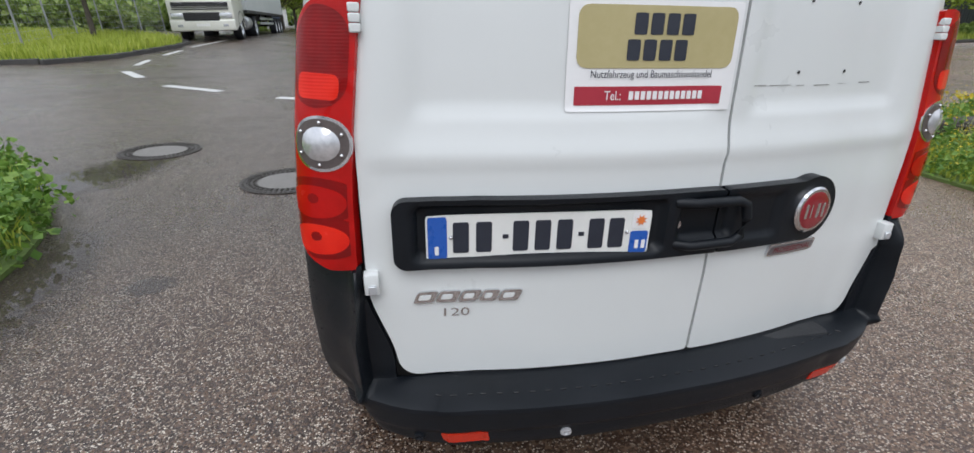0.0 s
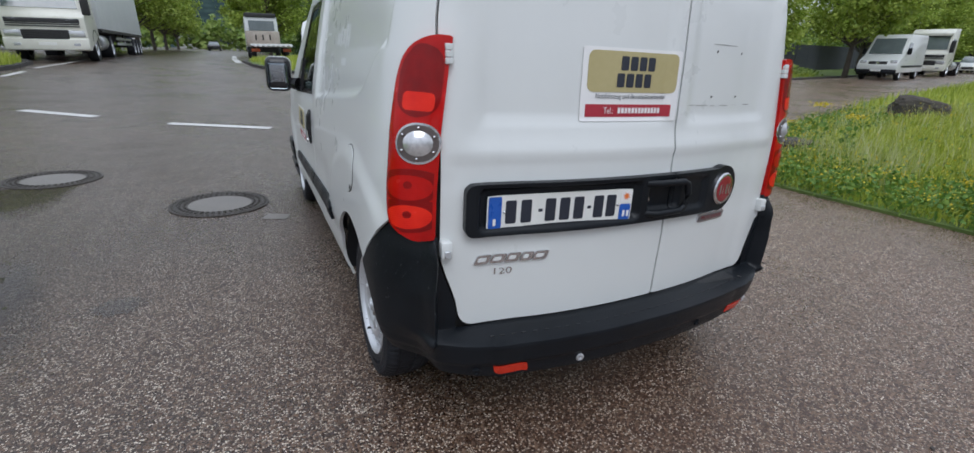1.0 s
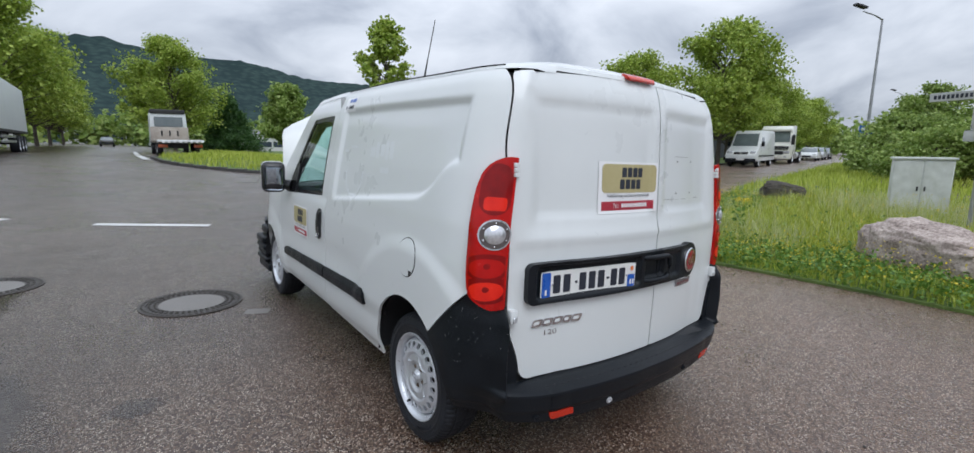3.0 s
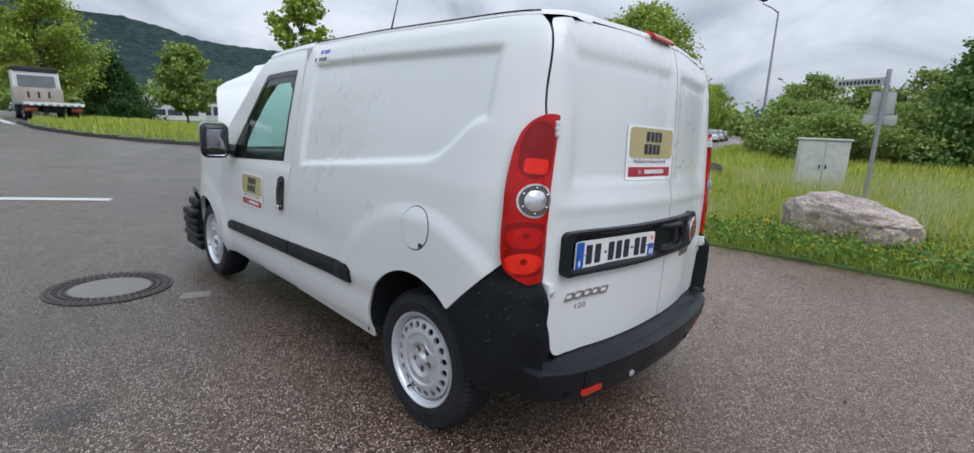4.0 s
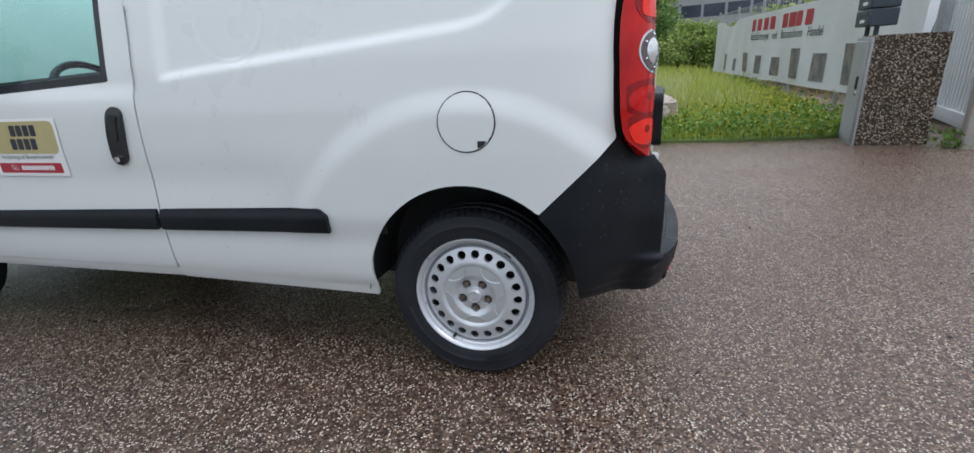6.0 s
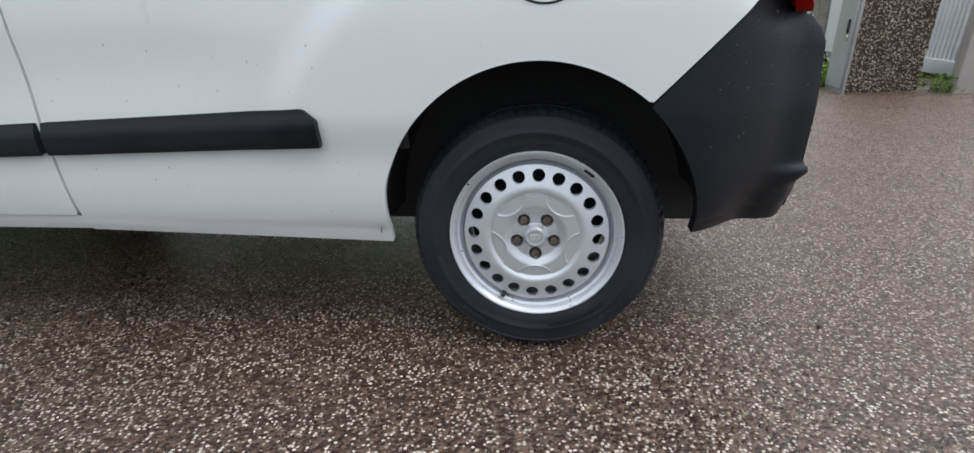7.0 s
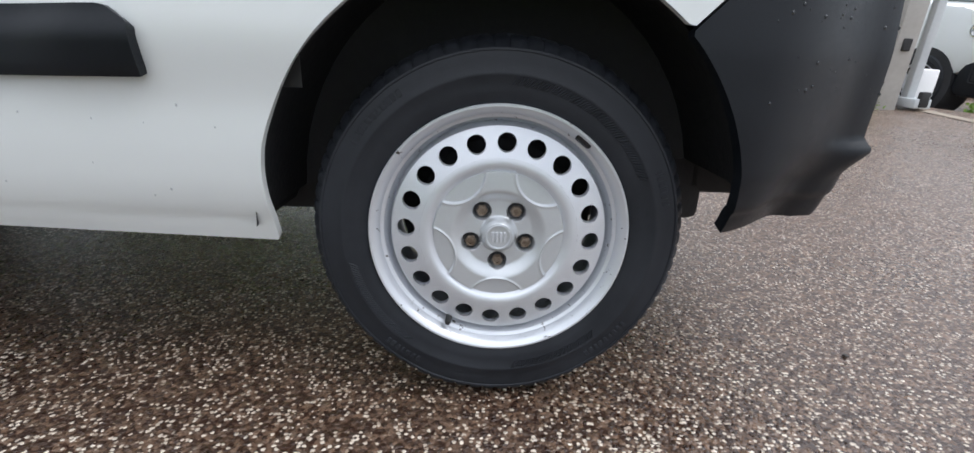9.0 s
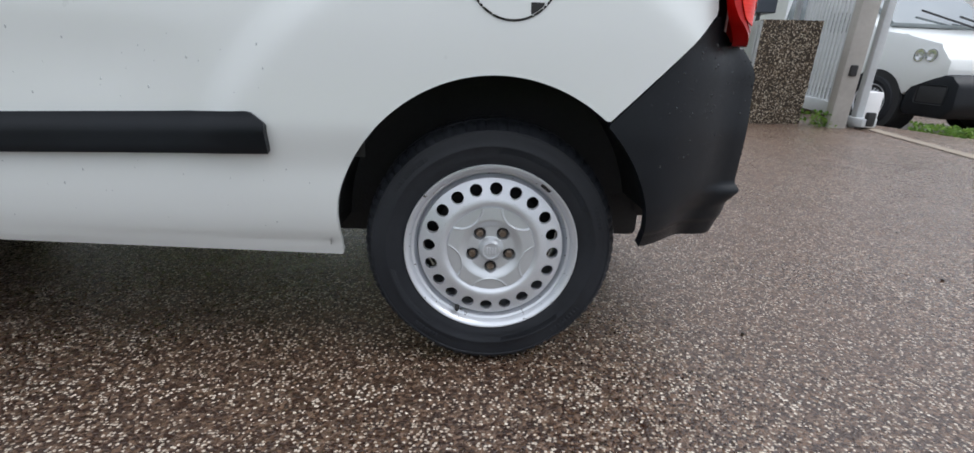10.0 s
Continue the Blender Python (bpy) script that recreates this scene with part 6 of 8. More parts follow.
def kerb_run(name, pts, label, tall=0.12, wide=0.14):
    """Kerb stones laid end to end along a line: each stone a part."""
    run = empty(name, Matrix.Identity(4), label, "kerb", kind="structure")
    me = None
    d = 0.0
    path = [Vector((x, y, 0)) for x, y in pts]
    lens = [(b - a).length for a, b in zip(path, path[1:])]
    total, L = sum(lens), 1.0
    k = 0
    while (k + 1) * L < total and k < 120:
        mid, acc = (k + 0.5) * L, 0.0
        for (a, b), ln in zip(zip(path, path[1:]), lens):
            if acc + ln >= mid:
                p = a.lerp(b, (mid - acc) / ln)
                ang = math.degrees(math.atan2(b.y - a.y, b.x - a.x))
                break
            acc += ln
        if me is None:
            bm = box_bm(-0.495, 0.495, -wide / 2, wide / 2, -0.1, tall, 0.015, 1)
            me = bpy.data.meshes.new("kerb_stone"); bm.to_mesh(me); bm.free(); me.materials.append(M_KERB)
        ob = new("kerb_stone", me)
        ob.parent, ob.matrix_basis = run, pose(p.x, p.y, ground_z(p.x, p.y), 0, 0, ang)
        k += 1
    return run


# grass island ahead, across the junction
ISLAND = smooth_poly([(2.4, 60), (2.4, 35), (1.2, 31), (-0.6, 29), (-1.15, 26.5), (-0.75, 23.2), (0.25, 20.4), (1.5, 18.6), (3.6, 17.2), (8, 15.6), (14, 15.2), (27, 16.4), (42, 19.9), (90, 31), (140, 45), (140, 160), (20, 160), (2.4, 120)], 1)
isl_z = lambda x, y: verge_z(ISLAND, x, y, 0.10, 0.12, 0.05)
verge_sheet("verge_ahead", ISLAND, 0.10, M_SOIL, "wide grass island across the junction", "verge", 1.6, 0.12, 0.05)
kerb_run("kerb_ahead", [(2.3, 60), (2.3, 35), (1.1, 31.1), (-0.7, 29), (-1.2, 27), (-0.95, 24.0), (-0.5, 22.2), (0.25, 20.45), (1.6, 18.45), (3.6, 17.05), (6, 16.1), (9, 15.3), (14, 15.05), (26, 16.2), (42, 19.8), (60, 24)], "dark kerb of the grass island")
pts = scatter([(-1.5, 15), (30, 15), (34, 60), (-1.5, 60)], 42000, 21, isl_z, lambda x, y: (poly_many(ISLAND, x, y) > 0.1) * np.clip(1.3 - (y - 17) / 32, 0.12, 1))
blades("island_grass", pts, 0.30, 0.035, M_GRASS, "mown bright green grass of the island", "grass", 22, 0.5)
# far-left island with the fence
LEFTI = smooth_poly([(-17, 13.1), (-10.2, 13.25), (-8.6, 13.55), (-7.95, 15.0), (-7.7, 18.8), (-7.9, 20.6), (-10.5, 23.5), (-17, 25)], 1)
verge_sheet("verge_left_far", LEFTI, 0.10, M_SOIL, "kerbed grass island beside the fence", "verge", 1.2)
kerb_run("kerb_left", [(-17, 13.0), (-10.3, 13.15), (-8.7, 13.45), (-7.95, 14.8), (-7.62, 18.8), (-7.85, 20.7), (-10.4, 23.7)], "dark curved kerb of the fenced island")
lz = lambda x, y: verge_z(LEFTI, x, y, 0.10)
blades("island_grass", scatter(LEFTI, 17000, 23, lz), 0.34, 0.03, M_GRASS, "bright green grass of the fenced island", "grass", 24, 0.5)
# weeds close by on the left
LEFTN = smooth_poly([(-2.72, 1.0), (-2.80, 1.65), (-3.08, 2.35), (-3.6, 3.05), (-4.5, 4.0), (-8, 5.4), (-12, 4), (-9, -3), (-3.9, -1.6), (-3.0, 0.1)], 1)
verge_sheet("verge_left_near", LEFTN, 0.03, M_SOIL, "weedy green strip beside the road", "verge", 0.5)
cl = []
ln_z = lambda x, y: ground_many(x, y) + 0.03
for x, y, z, _ in scatter(LEFTN, 900, 25, ln_z, lambda x, y: np.where(x > -4.6, 1.0, 0.15)):
    h = 0.14 + 0.22 * rng.random()
    for _ in range(26):
        t = rng.random()
        cl.append((x + rng.normal() * 0.075, y + rng.normal() * 0.075, z + h * t))
v_, f_ = leaf_mesh("w", cl, 0.055, M_WEED, 26)
tagged(mesh_object("roadside_weeds", v_, f_, M_WEED, False), "dense leafy green weeds by the road", "weeds", kind="stuff")
blades("roadside_grass", scatter(LEFTN, 9000, 27, ln_z), 0.30, 0.010, M_GRASS, "green grass among the roadside weeds", "grass", 28, 0.6)

# ---- markings, covers, puddles ----
def ground_patch(name, outline, lift, material, label, category, n_in=0, kind="structure"):
    bm = bmesh.new()
    f = bm.faces.new([bm.verts.new((x, y, ground_z(x, y) + lift)) for x, y in outline])
    bmesh.ops.triangulate(bm, faces=[f])
    return tagged(part(name, bm, material, None), label, category, kind=kind)


def dash(x0, y0, x1, y1, w=0.20):
    d = Vector((x1 - x0, y1 - y0)).normalized()
    nx, ny = -d.y * w / 2, d.x * w / 2
    k = 6
    line = [(x0 + (x1 - x0) * i / k, y0 + (y1 - y0) * i / k) for i in range(k + 1)]
    return ground_patch("lane_mark", [(x + nx, y + ny) for x, y in line] + [(x - nx, y - ny) for x, y in line[::-1]], 0.006, M_MARK, "white painted lane dash on the asphalt", "road marking")


dash(-2.47, 7.84, -0.93, 7.24)
dash(-4.82, 9.42, -3.60, 8.62)
dash(-6.45, 11.75, -5.70, 10.62, 0.20)
dash(-6.92, 14.4, -6.72, 13.0, 0.16)
dash(-7.12, 17.6, -7.05, 15.8, 0.16)
dash(-7.0, 24.0, -7.25, 19.0, 0.14)
dash(-1.42, 25.6, -1.75, 34.0, 0.30)
dash(-1.75, 36.0, -1.9, 48.0, 0.30)
dash(0.8, 6.8, 2.2, 6.5)

M_CAST = surface("cast_iron", (0.028, 0.024, 0.021), (0.075, 0.066, 0.058), (0.35, 0.6), metal=0.3, big=9, fine=70, bump=0.3, bump_scale=90)
M_CONC = surface("cover_concrete", (0.13, 0.12, 0.11), (0.22, 0.205, 0.19), (0.35, 0.6), big=6, fine=80, bump=0.2, bump_scale=120)


def manhole(x, y):
    """A round road cover: iron ring of studs about a concrete-filled lid."""
    slope = Matrix.Translation((x, y, ground_z(x, y) + 0.001)) @ Vector((0, 0, 1)).rotation_difference(Vector((ground_z(x - 0.5, y) - ground_z(x + 0.5, y), ground_z(x, y - 0.5) - ground_z(x, y + 0.5), 1)).normalized()).to_matrix().to_4x4()
    mh = empty("manhole_cover", slope, "round cast-iron manhole cover with concrete filling, set in asphalt", "manhole", "manhole covers")
    part("outer_ring", lathe_bm([(0.392, -0.03), (0.392, 0.008), (0.335, 0.010), (0.333, -0.004)], 72, "z"), M_CAST, mh)
    part("lid_rim", lathe_bm([(0.331, -0.004), (0.331, 0.006), (0.250, 0.006), (0.248, 0.001)], 72, "z"), M_CAST, mh)
    part("lid_filling", lathe_bm([(0.249, 0.003), (0.15, 0.006), (0.001, 0.007)], 56, "z"), M_CONC, mh)
    bm = bmesh.new()
    for r, n in ((0.363, 56), (0.312, 44), (0.274, 40)):
        for k in range(n):
            a = 2 * math.pi * k / n
            box_bm(-0.010, 0.010, -0.011, 0.011, 0.006, 0.0135, 0.002, 1, bm=bm, m=Matrix.Rotation(a, 4, "Z") @ Matrix.Translation((r, 0, 0)))
    part("grip_studs", bm, M_CAST, mh)
    return mh


manhole(-1.548, 2.85)
manhole(-3.04, 4.17)
ground_patch("service_cover", [(-1.24, 2.30), (-1.06, 2.24), (-1.0, 2.36), (-1.18, 2.43)], 0.004, M_CONC, "small worn concrete service cover in the asphalt", "cover", kind="")

M_WATER = bpy.data.materials.new("puddle_water")
M_WATER.use_nodes = True
_n, _l = M_WATER.node_tree.nodes, M_WATER.node_tree.links
_p = _n["Principled BSDF"]
_p.inputs["Base Color"].default_value, _p.inputs["Roughness"].default_value, _p.inputs["Specular IOR Level"].default_value = (0.055, 0.045, 0.038, 1), 0.03, 0.6
# the film thins out towards an uneven shore
_t, _g, _z, _a, _r = _n.new("ShaderNodeTexCoord"), _n.new("ShaderNodeVectorMath"), _n.new("ShaderNodeTexNoise"), _n.new("ShaderNodeMath"), _n.new("ShaderNodeMapRange")
_g.operation, _a.operation = "LENGTH", "ADD"
_z.inputs["Scale"].default_value, _z.inputs["Detail"].default_value = 2.6, 6
_l.new(_t.outputs["Object"], _g.inputs[0]); _l.new(_t.outputs["Object"], _z.inputs["Vector"])
_l.new(_g.outputs["Value"], _a.inputs[0]); _l.new(_z.outputs["Fac"], _a.inputs[1])
for _k, _v in zip(("From Min", "From Max", "To Min", "To Max"), (1.02, 1.40, 0.55, 0.0)):
    _r.inputs[_k].default_value = _v
_l.new(_a.outputs[0], _r.inputs["Value"]); _l.new(_r.outputs[0], _p.inputs["Alpha"])


def puddle(cx, cy, rx, ry, turn=0.0):
    """A sheet of water whose own radius runs from 0 to 1."""
    m = Matrix.Translation((cx, cy, ground_z(cx, cy))) @ Matrix.Rotation(turn, 4, "Z") @ Matrix.Diagonal((rx, ry, 1, 1))
    bm = bmesh.new()
    bmesh.ops.create_grid(bm, x_segments=10, y_segments=10, size=1.0)
    for v in bm.verts:
        w = m @ v.co
        v.co.z = ground_z(w.x, w.y) - ground_z(cx, cy) + 0.004
    ob = part("puddle", bm, M_WATER, None)
    ob.matrix_world = m
    return tagged(ob, "shallow rain puddle reflecting the sky", "puddle")


puddle(-2.62, 0.95, 0.40, 1.15, 0.1)
puddle(-3.25, 3.2, 0.50, 1.1, -0.35)
puddle(-1.95, 1.0, 0.16, 0.13)
# pebbles and scraps lying on the asphalt
for k, (x, y, r) in enumerate(((-0.70, -0.765, 0.006), (0.84, -1.30, 0.008), (-0.36, -1.69, 0.007), (0.1, -1.9, 0.005), (1.5, 0.2, 0.007), (2.4, -0.9, 0.006))):
    bm = bmesh.new()
    bmesh.ops.create_icosphere(bm, subdivisions=2, radius=r)
    for v in bm.verts:
        v.co *= 1 + 0.4 * noise.noise(v.co * 140 + Vector((k, 0, 0)))
        v.co.z *= 0.7
    ob = part("pebble", bm, M_CAST, None)
    ob.location = (x, y, ground_z(x, y) + r * 0.55)
    tagged(ob, "small dark pebble lying on the asphalt", "pebble", "pebbles on the asphalt")


# ---- trees ----
M_LEAF_A = leafy("plane_tree_leaves", (0.19, 0.28, 0.035), (0.30, 0.40, 0.05), (0.44, 0.52, 0.10))
M_LEAF_B = leafy("dark_leaves", (0.030, 0.080, 0.02), (0.05, 0.12, 0.026), (0.085, 0.17, 0.04))
M_LEAF_D = leafy("hornbeam_leaves", (0.075, 0.15, 0.03), (0.12, 0.22, 0.045), (0.20, 0.30, 0.075))
M_LEAF_C = leafy("shrub_leaves", (0.14, 0.22, 0.04), (0.23, 0.33, 0.06), (0.40, 0.48, 0.15))


def tree(name, seed, height, trunk_h, radius, leaves, leaf, material, label, category="tree", shape="round", trunk_r=0.16):
    """A tapered trunk with limbs, and a crown of leaf clumps about the limb ends, with gaps."""
    rng = np.random.default_rng(seed)
    root = empty(name, Matrix.Identity(4), label, category)
    bm = tube_bm([(0, 0, -0.3), (0.02, 0.01, trunk_h * 0.5), (0.05 * rng.normal(), 0.05 * rng.normal(), trunk_h), (0.2 * rng.normal(), 0.2 * rng.normal(), height * 0.62), (0.25 * rng.normal(), 0.25 * rng.normal(), height * 0.93)], [trunk_r * 1.25, trunk_r, trunk_r * 0.85, trunk_r * 0.5, trunk_r * 0.1], 9)
    tips = []
    n = 78 if shape != "cone" else 60
    for k in range(n):
        t = (k + rng.random()) / n
        if shape == "cone":
            z = trunk_h * 0.6 + (height - trunk_h * 0.6) * t
            r = radius * (1 - t) ** 0.95 * rng.uniform(0.5, 1.05) + 0.05
        else:
            z = trunk_h + (height - trunk_h) * (0.05 + 0.95 * t)
            u = (z - trunk_h) / (height - trunk_h)
            r = radius * math.sqrt(max(0.03, 1 - (2 * u - 0.85) ** 2 / 1.35)) * rng.uniform(0.35, 1.08)
        a = rng.uniform(0, 2 * math.pi) if shape != "cone" else k * 2.4
        tip = Vector((r * math.cos(a), r * math.sin(a), z))
        z0 = max(trunk_h * 0.75, z - r * (0.75 if shape != "cone" else 0.15) - 0.3)
        mid = Vector((tip.x * 0.5, tip.y * 0.5, z0 + (z - z0) * 0.62)) + Vector(rng.normal(size=3) * 0.12)
        tube_bm([(0, 0, z0), mid, tip], [trunk_r * 0.30, trunk_r * 0.18, 0.012], 5, bm=bm, caps=False)
        tips += [(tip, 1.0), (mid.lerp(tip, 0.55), 0.8)]
    part("trunk", bm, M_BARK, root)
    per = leaves // len(tips)
    cl = []
    for tip, w in tips:
        sp = radius * (0.105 if shape != "cone" else 0.15) * rng.uniform(0.7, 1.5)
        if shape == "cone":
            sp *= 0.35 + 0.65 * clamp(1.0 - tip.z / height)
        c = np.clip(rng.normal(size=(per, 3)), -1.9, 1.9) * (sp, sp, sp * 0.62)
        cl.append(c + np.array(tip))
    cl = np.concatenate(cl)
    v, f = leaf_mesh("c", cl[cl[:, 2] > trunk_h * 0.55], leaf, material, seed + 1)
    crown = mesh_object("crown", v, f, material, False)
    crown.parent = root
    return root


def plant(template, places, used=[]):
    """Stands copies of a tree about, the first place taken by the tree itself."""
    for k, (x, y, s, turn) in enumerate(places):
        m = Matrix.Translation((x, y, ground_z(x, y))) @ Matrix.Rotation(turn, 4, "Z") @ Matrix.Diagonal((s, s, s, 1))
        if k == 0:
            template.matrix_world = m
        else:
            c = copy_thing(template, Matrix.Identity(4))
            c.matrix_world = m


plane_a = tree("plane_tree", 31, 10.5, 2.6, 4.1, 24000, 0.215, M_LEAF_A, "broad plane tree in fresh green leaf beside the road")
plant(plane_a, [(1.4, 55, 1.0, 0.3), (-9.6, 45, 1.05, 1.0), (-10.0, 66, 1.0, 2.2), (33.4, 17.5, 0.95, 4.0), (56, 24.5, 0.85, 5.1), (3.4, 86, 1.0, 0.4)])
plane_b = tree("plane_tree", 47, 9.6, 2.4, 3.9, 23000, 0.215, M_LEAF_A, "plane tree with an open crown in fresh green leaf")
plant(plane_b, [(-9.8, 55, 1.08, 0.5), (-10.2, 78, 1.05, 3.0), (24.5, 18.2, 0.72, 1.4), (44, 22.6, 0.88, 2.5), (70, 28, 0.85, 0.9), (-10.5, 95, 1.0, 0.2), (-13.5, 38.5, 0.95, 2.0), (84, 31, 0.9, 1.9)])
tall = tree("young_tree", 53, 9.0, 2.6, 1.75, 5200, 0.24, M_LEAF_A, "slim young tree with an airy crown on the island", trunk_r=0.09)
plant(tall, [(11.2, 27.0, 1.0, 0.2)])
bushy = tree("maple_tree", 59, 7.2, 1.5, 2.5, 12000, 0.26, M_LEAF_C, "round green tree standing on the grass island", trunk_r=0.10)
plant(bushy, [(10.8, 50, 1.0, 0.7)])
dark_bush = tree("dark_evergreen", 61, 6.1, 0.5, 3.6, 20000, 0.20, M_LEAF_B, "dense dark green evergreen beyond the island", shape="cone", trunk_r=0.10)
plant(dark_bush, [(6.6, 57, 1.0, 0.0), (3.0, 96, 0.9, 1.0)])
conifer = tree("hornbeam_tree", 67, 5.4, 0.5, 2.9, 26000, 0.15, M_LEAF_D, "dense green pyramid-shaped tree behind the meadow", shape="cone", trunk_r=0.10)
plant(conifer, [(25.0, -1.6, 1.0, 0.4)])
shrub_a = tree("shrub", 71, 2.5, 0.25, 2.4, 15000, 0.13, M_LEAF_C, "wide dense shrub behind the meadow", "shrub", trunk_r=0.07)
plant(shrub_a, [(21.8, 2.9, 0.80, 0.0), (24.5, 0.8, 1.0, 1.3), (27.0, 4.8, 1.1, 2.0), (29.5, -3.6, 1.05, 3.0), (21.0, -4.2, 0.75, 1.9), (19.0, -6.6, 0.9, 0.6), (13.8, -7.4, 0.85, 2.7), (30.2, 7.0, 0.55, 0.9)])
thin_tree = tree("small_tree", 73, 5.2, 0.9, 2.0, 9000, 0.17, M_LEAF_C, "small loose-crowned green tree behind the meadow", trunk_r=0.07)
plant(thin_tree, [(29, 2.6, 0.72, 0.0), (33, 0.6, 0.9, 1.0), (37, -3.0, 1.0, 2.0), (44, 8.0, 1.1, 2.2), (52, 11.0, 1.1, 0.3)])
thin_tree2 = tree("fence_tree", 77, 6.5, 2.2, 2.0, 3500, 0.22, M_LEAF_A, "thin leaning tree on the fenced island", trunk_r=0.085)
plant(thin_tree2, [(-10.9, 20.4, 1.0, 0.0)])


def hedge(name, line, height, depth, n, leaf, material, seed, label, category="hedge"):
    """An unbroken bank of leaves along a line."""
    rng = np.random.default_rng(seed)
    seg = rng.integers(0, len(line) - 1, n)
    a, b = np.array([line[k] for k in seg]), np.array([line[k + 1] for k in seg])
    t = rng.random((n, 1))
    p = a + (b - a) * t + rng.normal(size=(n, 2)) * depth * 0.4
    hs = height * (0.72 + 0.5 * wavy(p[:, 0], p[:, 1], 0.35, seed))
    z = ground_many(p[:, 0], p[:, 1]) + hs * rng.random(n) ** 0.7
    v, f = leaf_mesh("h", np.column_stack([p, z]), leaf, material, seed + 1)
    return tagged(mesh_object(name, v, f, material, False), label, category, kind="stuff")


hedge("far_hedge", [(-46, 26), (-30, 32), (-20, 36), (-15.5, 40)], 2.3, 2.4, 16000, 0.30, M_LEAF_C, 81, "green hedge beyond the fenced lot")
hedge("verge_bushes", [(-10.2, 40.5), (-10.4, 46)], 0.9, 1.4, 2600, 0.16, M_LEAF_C, 82, "low bushes at the roadside")
hedge("kerb_bushes", [(27, 18.0), (31.5, 19.0)], 0.8, 1.2, 2600, 0.14, M_LEAF_C, 83, "low bushes beneath the trees")
hedge("back_bushes", [(16, -6.2), (12, -6.6), (8.6, -6.9)], 2.3, 1.3, 9000, 0.13, M_LEAF_C, 84, "bushes behind the banner fence")
hedge("far_woods", [(-70, 120), (-30, 135), (10, 140), (50, 128), (90, 95), (120, 62), (140, 30)], 9, 7, 22000, 1.1, M_LEAF_C, 85, "belt of woods in the distance", "woods")
hedge("meadow_scrub", [(36, 4.2), (41, 2.5), (46, -4), (44, -12)], 2.5, 3.0, 12000, 0.26, M_LEAF_C, 86, "green scrub beyond the meadow", "scrub")

# ---- hills ----
M_HILL = bpy.data.materials.new("forested_hill")
M_HILL.use_nodes = True
_n, _l = M_HILL.node_tree.nodes, M_HILL.node_tree.links
_tc, _vn, _rp, _nz = _n.new("ShaderNodeTexCoord"), _n.new("ShaderNodeTexVoronoi"), _n.new("ShaderNodeValToRGB"), _n.new("ShaderNodeTexNoise")
_vn.inputs["Scale"].default_value, _nz.inputs["Scale"].default_value, _nz.inputs["Detail"].default_value = 0.09, 0.012, 6
_l.new(_tc.outputs["Object"], _vn.inputs["Vector"]); _l.new(_tc.outputs["Object"], _nz.inputs["Vector"])
_mx = _n.new("ShaderNodeMix"); _mx.inputs["Factor"].default_value = 0.5
_l.new(_vn.outputs["Distance"], _mx.inputs["A"]); _l.new(_nz.outputs["Fac"], _mx.inputs["B"])
_l.new(_mx.outputs["Result"], _rp.inputs[0])
_rp.color_ramp.elements[0].position, _rp.color_ramp.elements[0].color = 0.30, (0.036, 0.062, 0.056, 1)
_rp.color_ramp.elements[1].position, _rp.color_ramp.elements[1].color = 0.62, (0.016, 0.032, 0.032, 1)
_l.new(_rp.outputs[0], _n["Principled BSDF"].inputs["Base Color"])
_n["Principled BSDF"].inputs["Roughness"].default_value = 0.95
_n["Principled BSDF"].inputs["Specular IOR Level"].default_value = 0.1


def hills():
    """A forested ridge all round, high ahead and low elsewhere, its crest rough with tree tops."""
    # the low ring out of view is added, to darken the horizon in reflections
    verts, faces, n, rows = [], [], 720, 14
    for k in range(n):
        az = -180 + 360 * k / n
        a = math.radians(az)
        crest = 20 + 133 * math.exp(-((az + 6) / 34) ** 2) + 42 * math.exp(-((az - 38) / 20) ** 2) + 10 * noise.noise((math.cos(a) * 5, math.sin(a) * 5, 2)) + 20 * math.exp(-((az - 120) / 40) ** 2)
        for j in range(rows):
            t = j / (rows - 1)
            r = 520 + 420 * t
            h = crest * (t ** 1.25) * (1 + 0.05 * noise.noise((math.cos(a) * 14, math.sin(a) * 14, t * 3)))
            h += (3.0 * noise.noise((k * 0.9, j * 1.7, 0.3)) + 2.0 * noise.noise((k * 2.3, j * 2.9, 7.3))) * (0.3 if j == 0 else 1)
            verts.append((r * math.sin(a), r * math.cos(a), h - 1))
    for k in range(n):
        for j in range(rows - 1):
            q, p = k * rows + j, ((k + 1) % n) * rows + j
            faces.append((q, p, p + 1, q + 1))
    return mesh_object("hills", verts, faces, M_HILL)


tagged(hills(), "dark forested hills under low cloud", "hill", kind="structure")

# ---- far buildings ----
M_WALLW = surface("white_render", (0.55, 0.55, 0.54), (0.66, 0.66, 0.65), (0.7, 0.85), big=0.3, fine=6)
M_WALLG = surface("grey_cladding", (0.28, 0.29, 0.30), (0.36, 0.37, 0.38), (0.5, 0.7), big=0.3, fine=6)
M_DARKWIN = surface("dark_window", (0.03, 0.04, 0.06), (0.07, 0.085, 0.12), (0.05, 0.12), big=0.4, fine=2)
M_ROOFR = surface("tile_roof", (0.16, 0.09, 0.07), (0.26, 0.15, 0.11), (0.7, 0.85), big=1, fine=9)
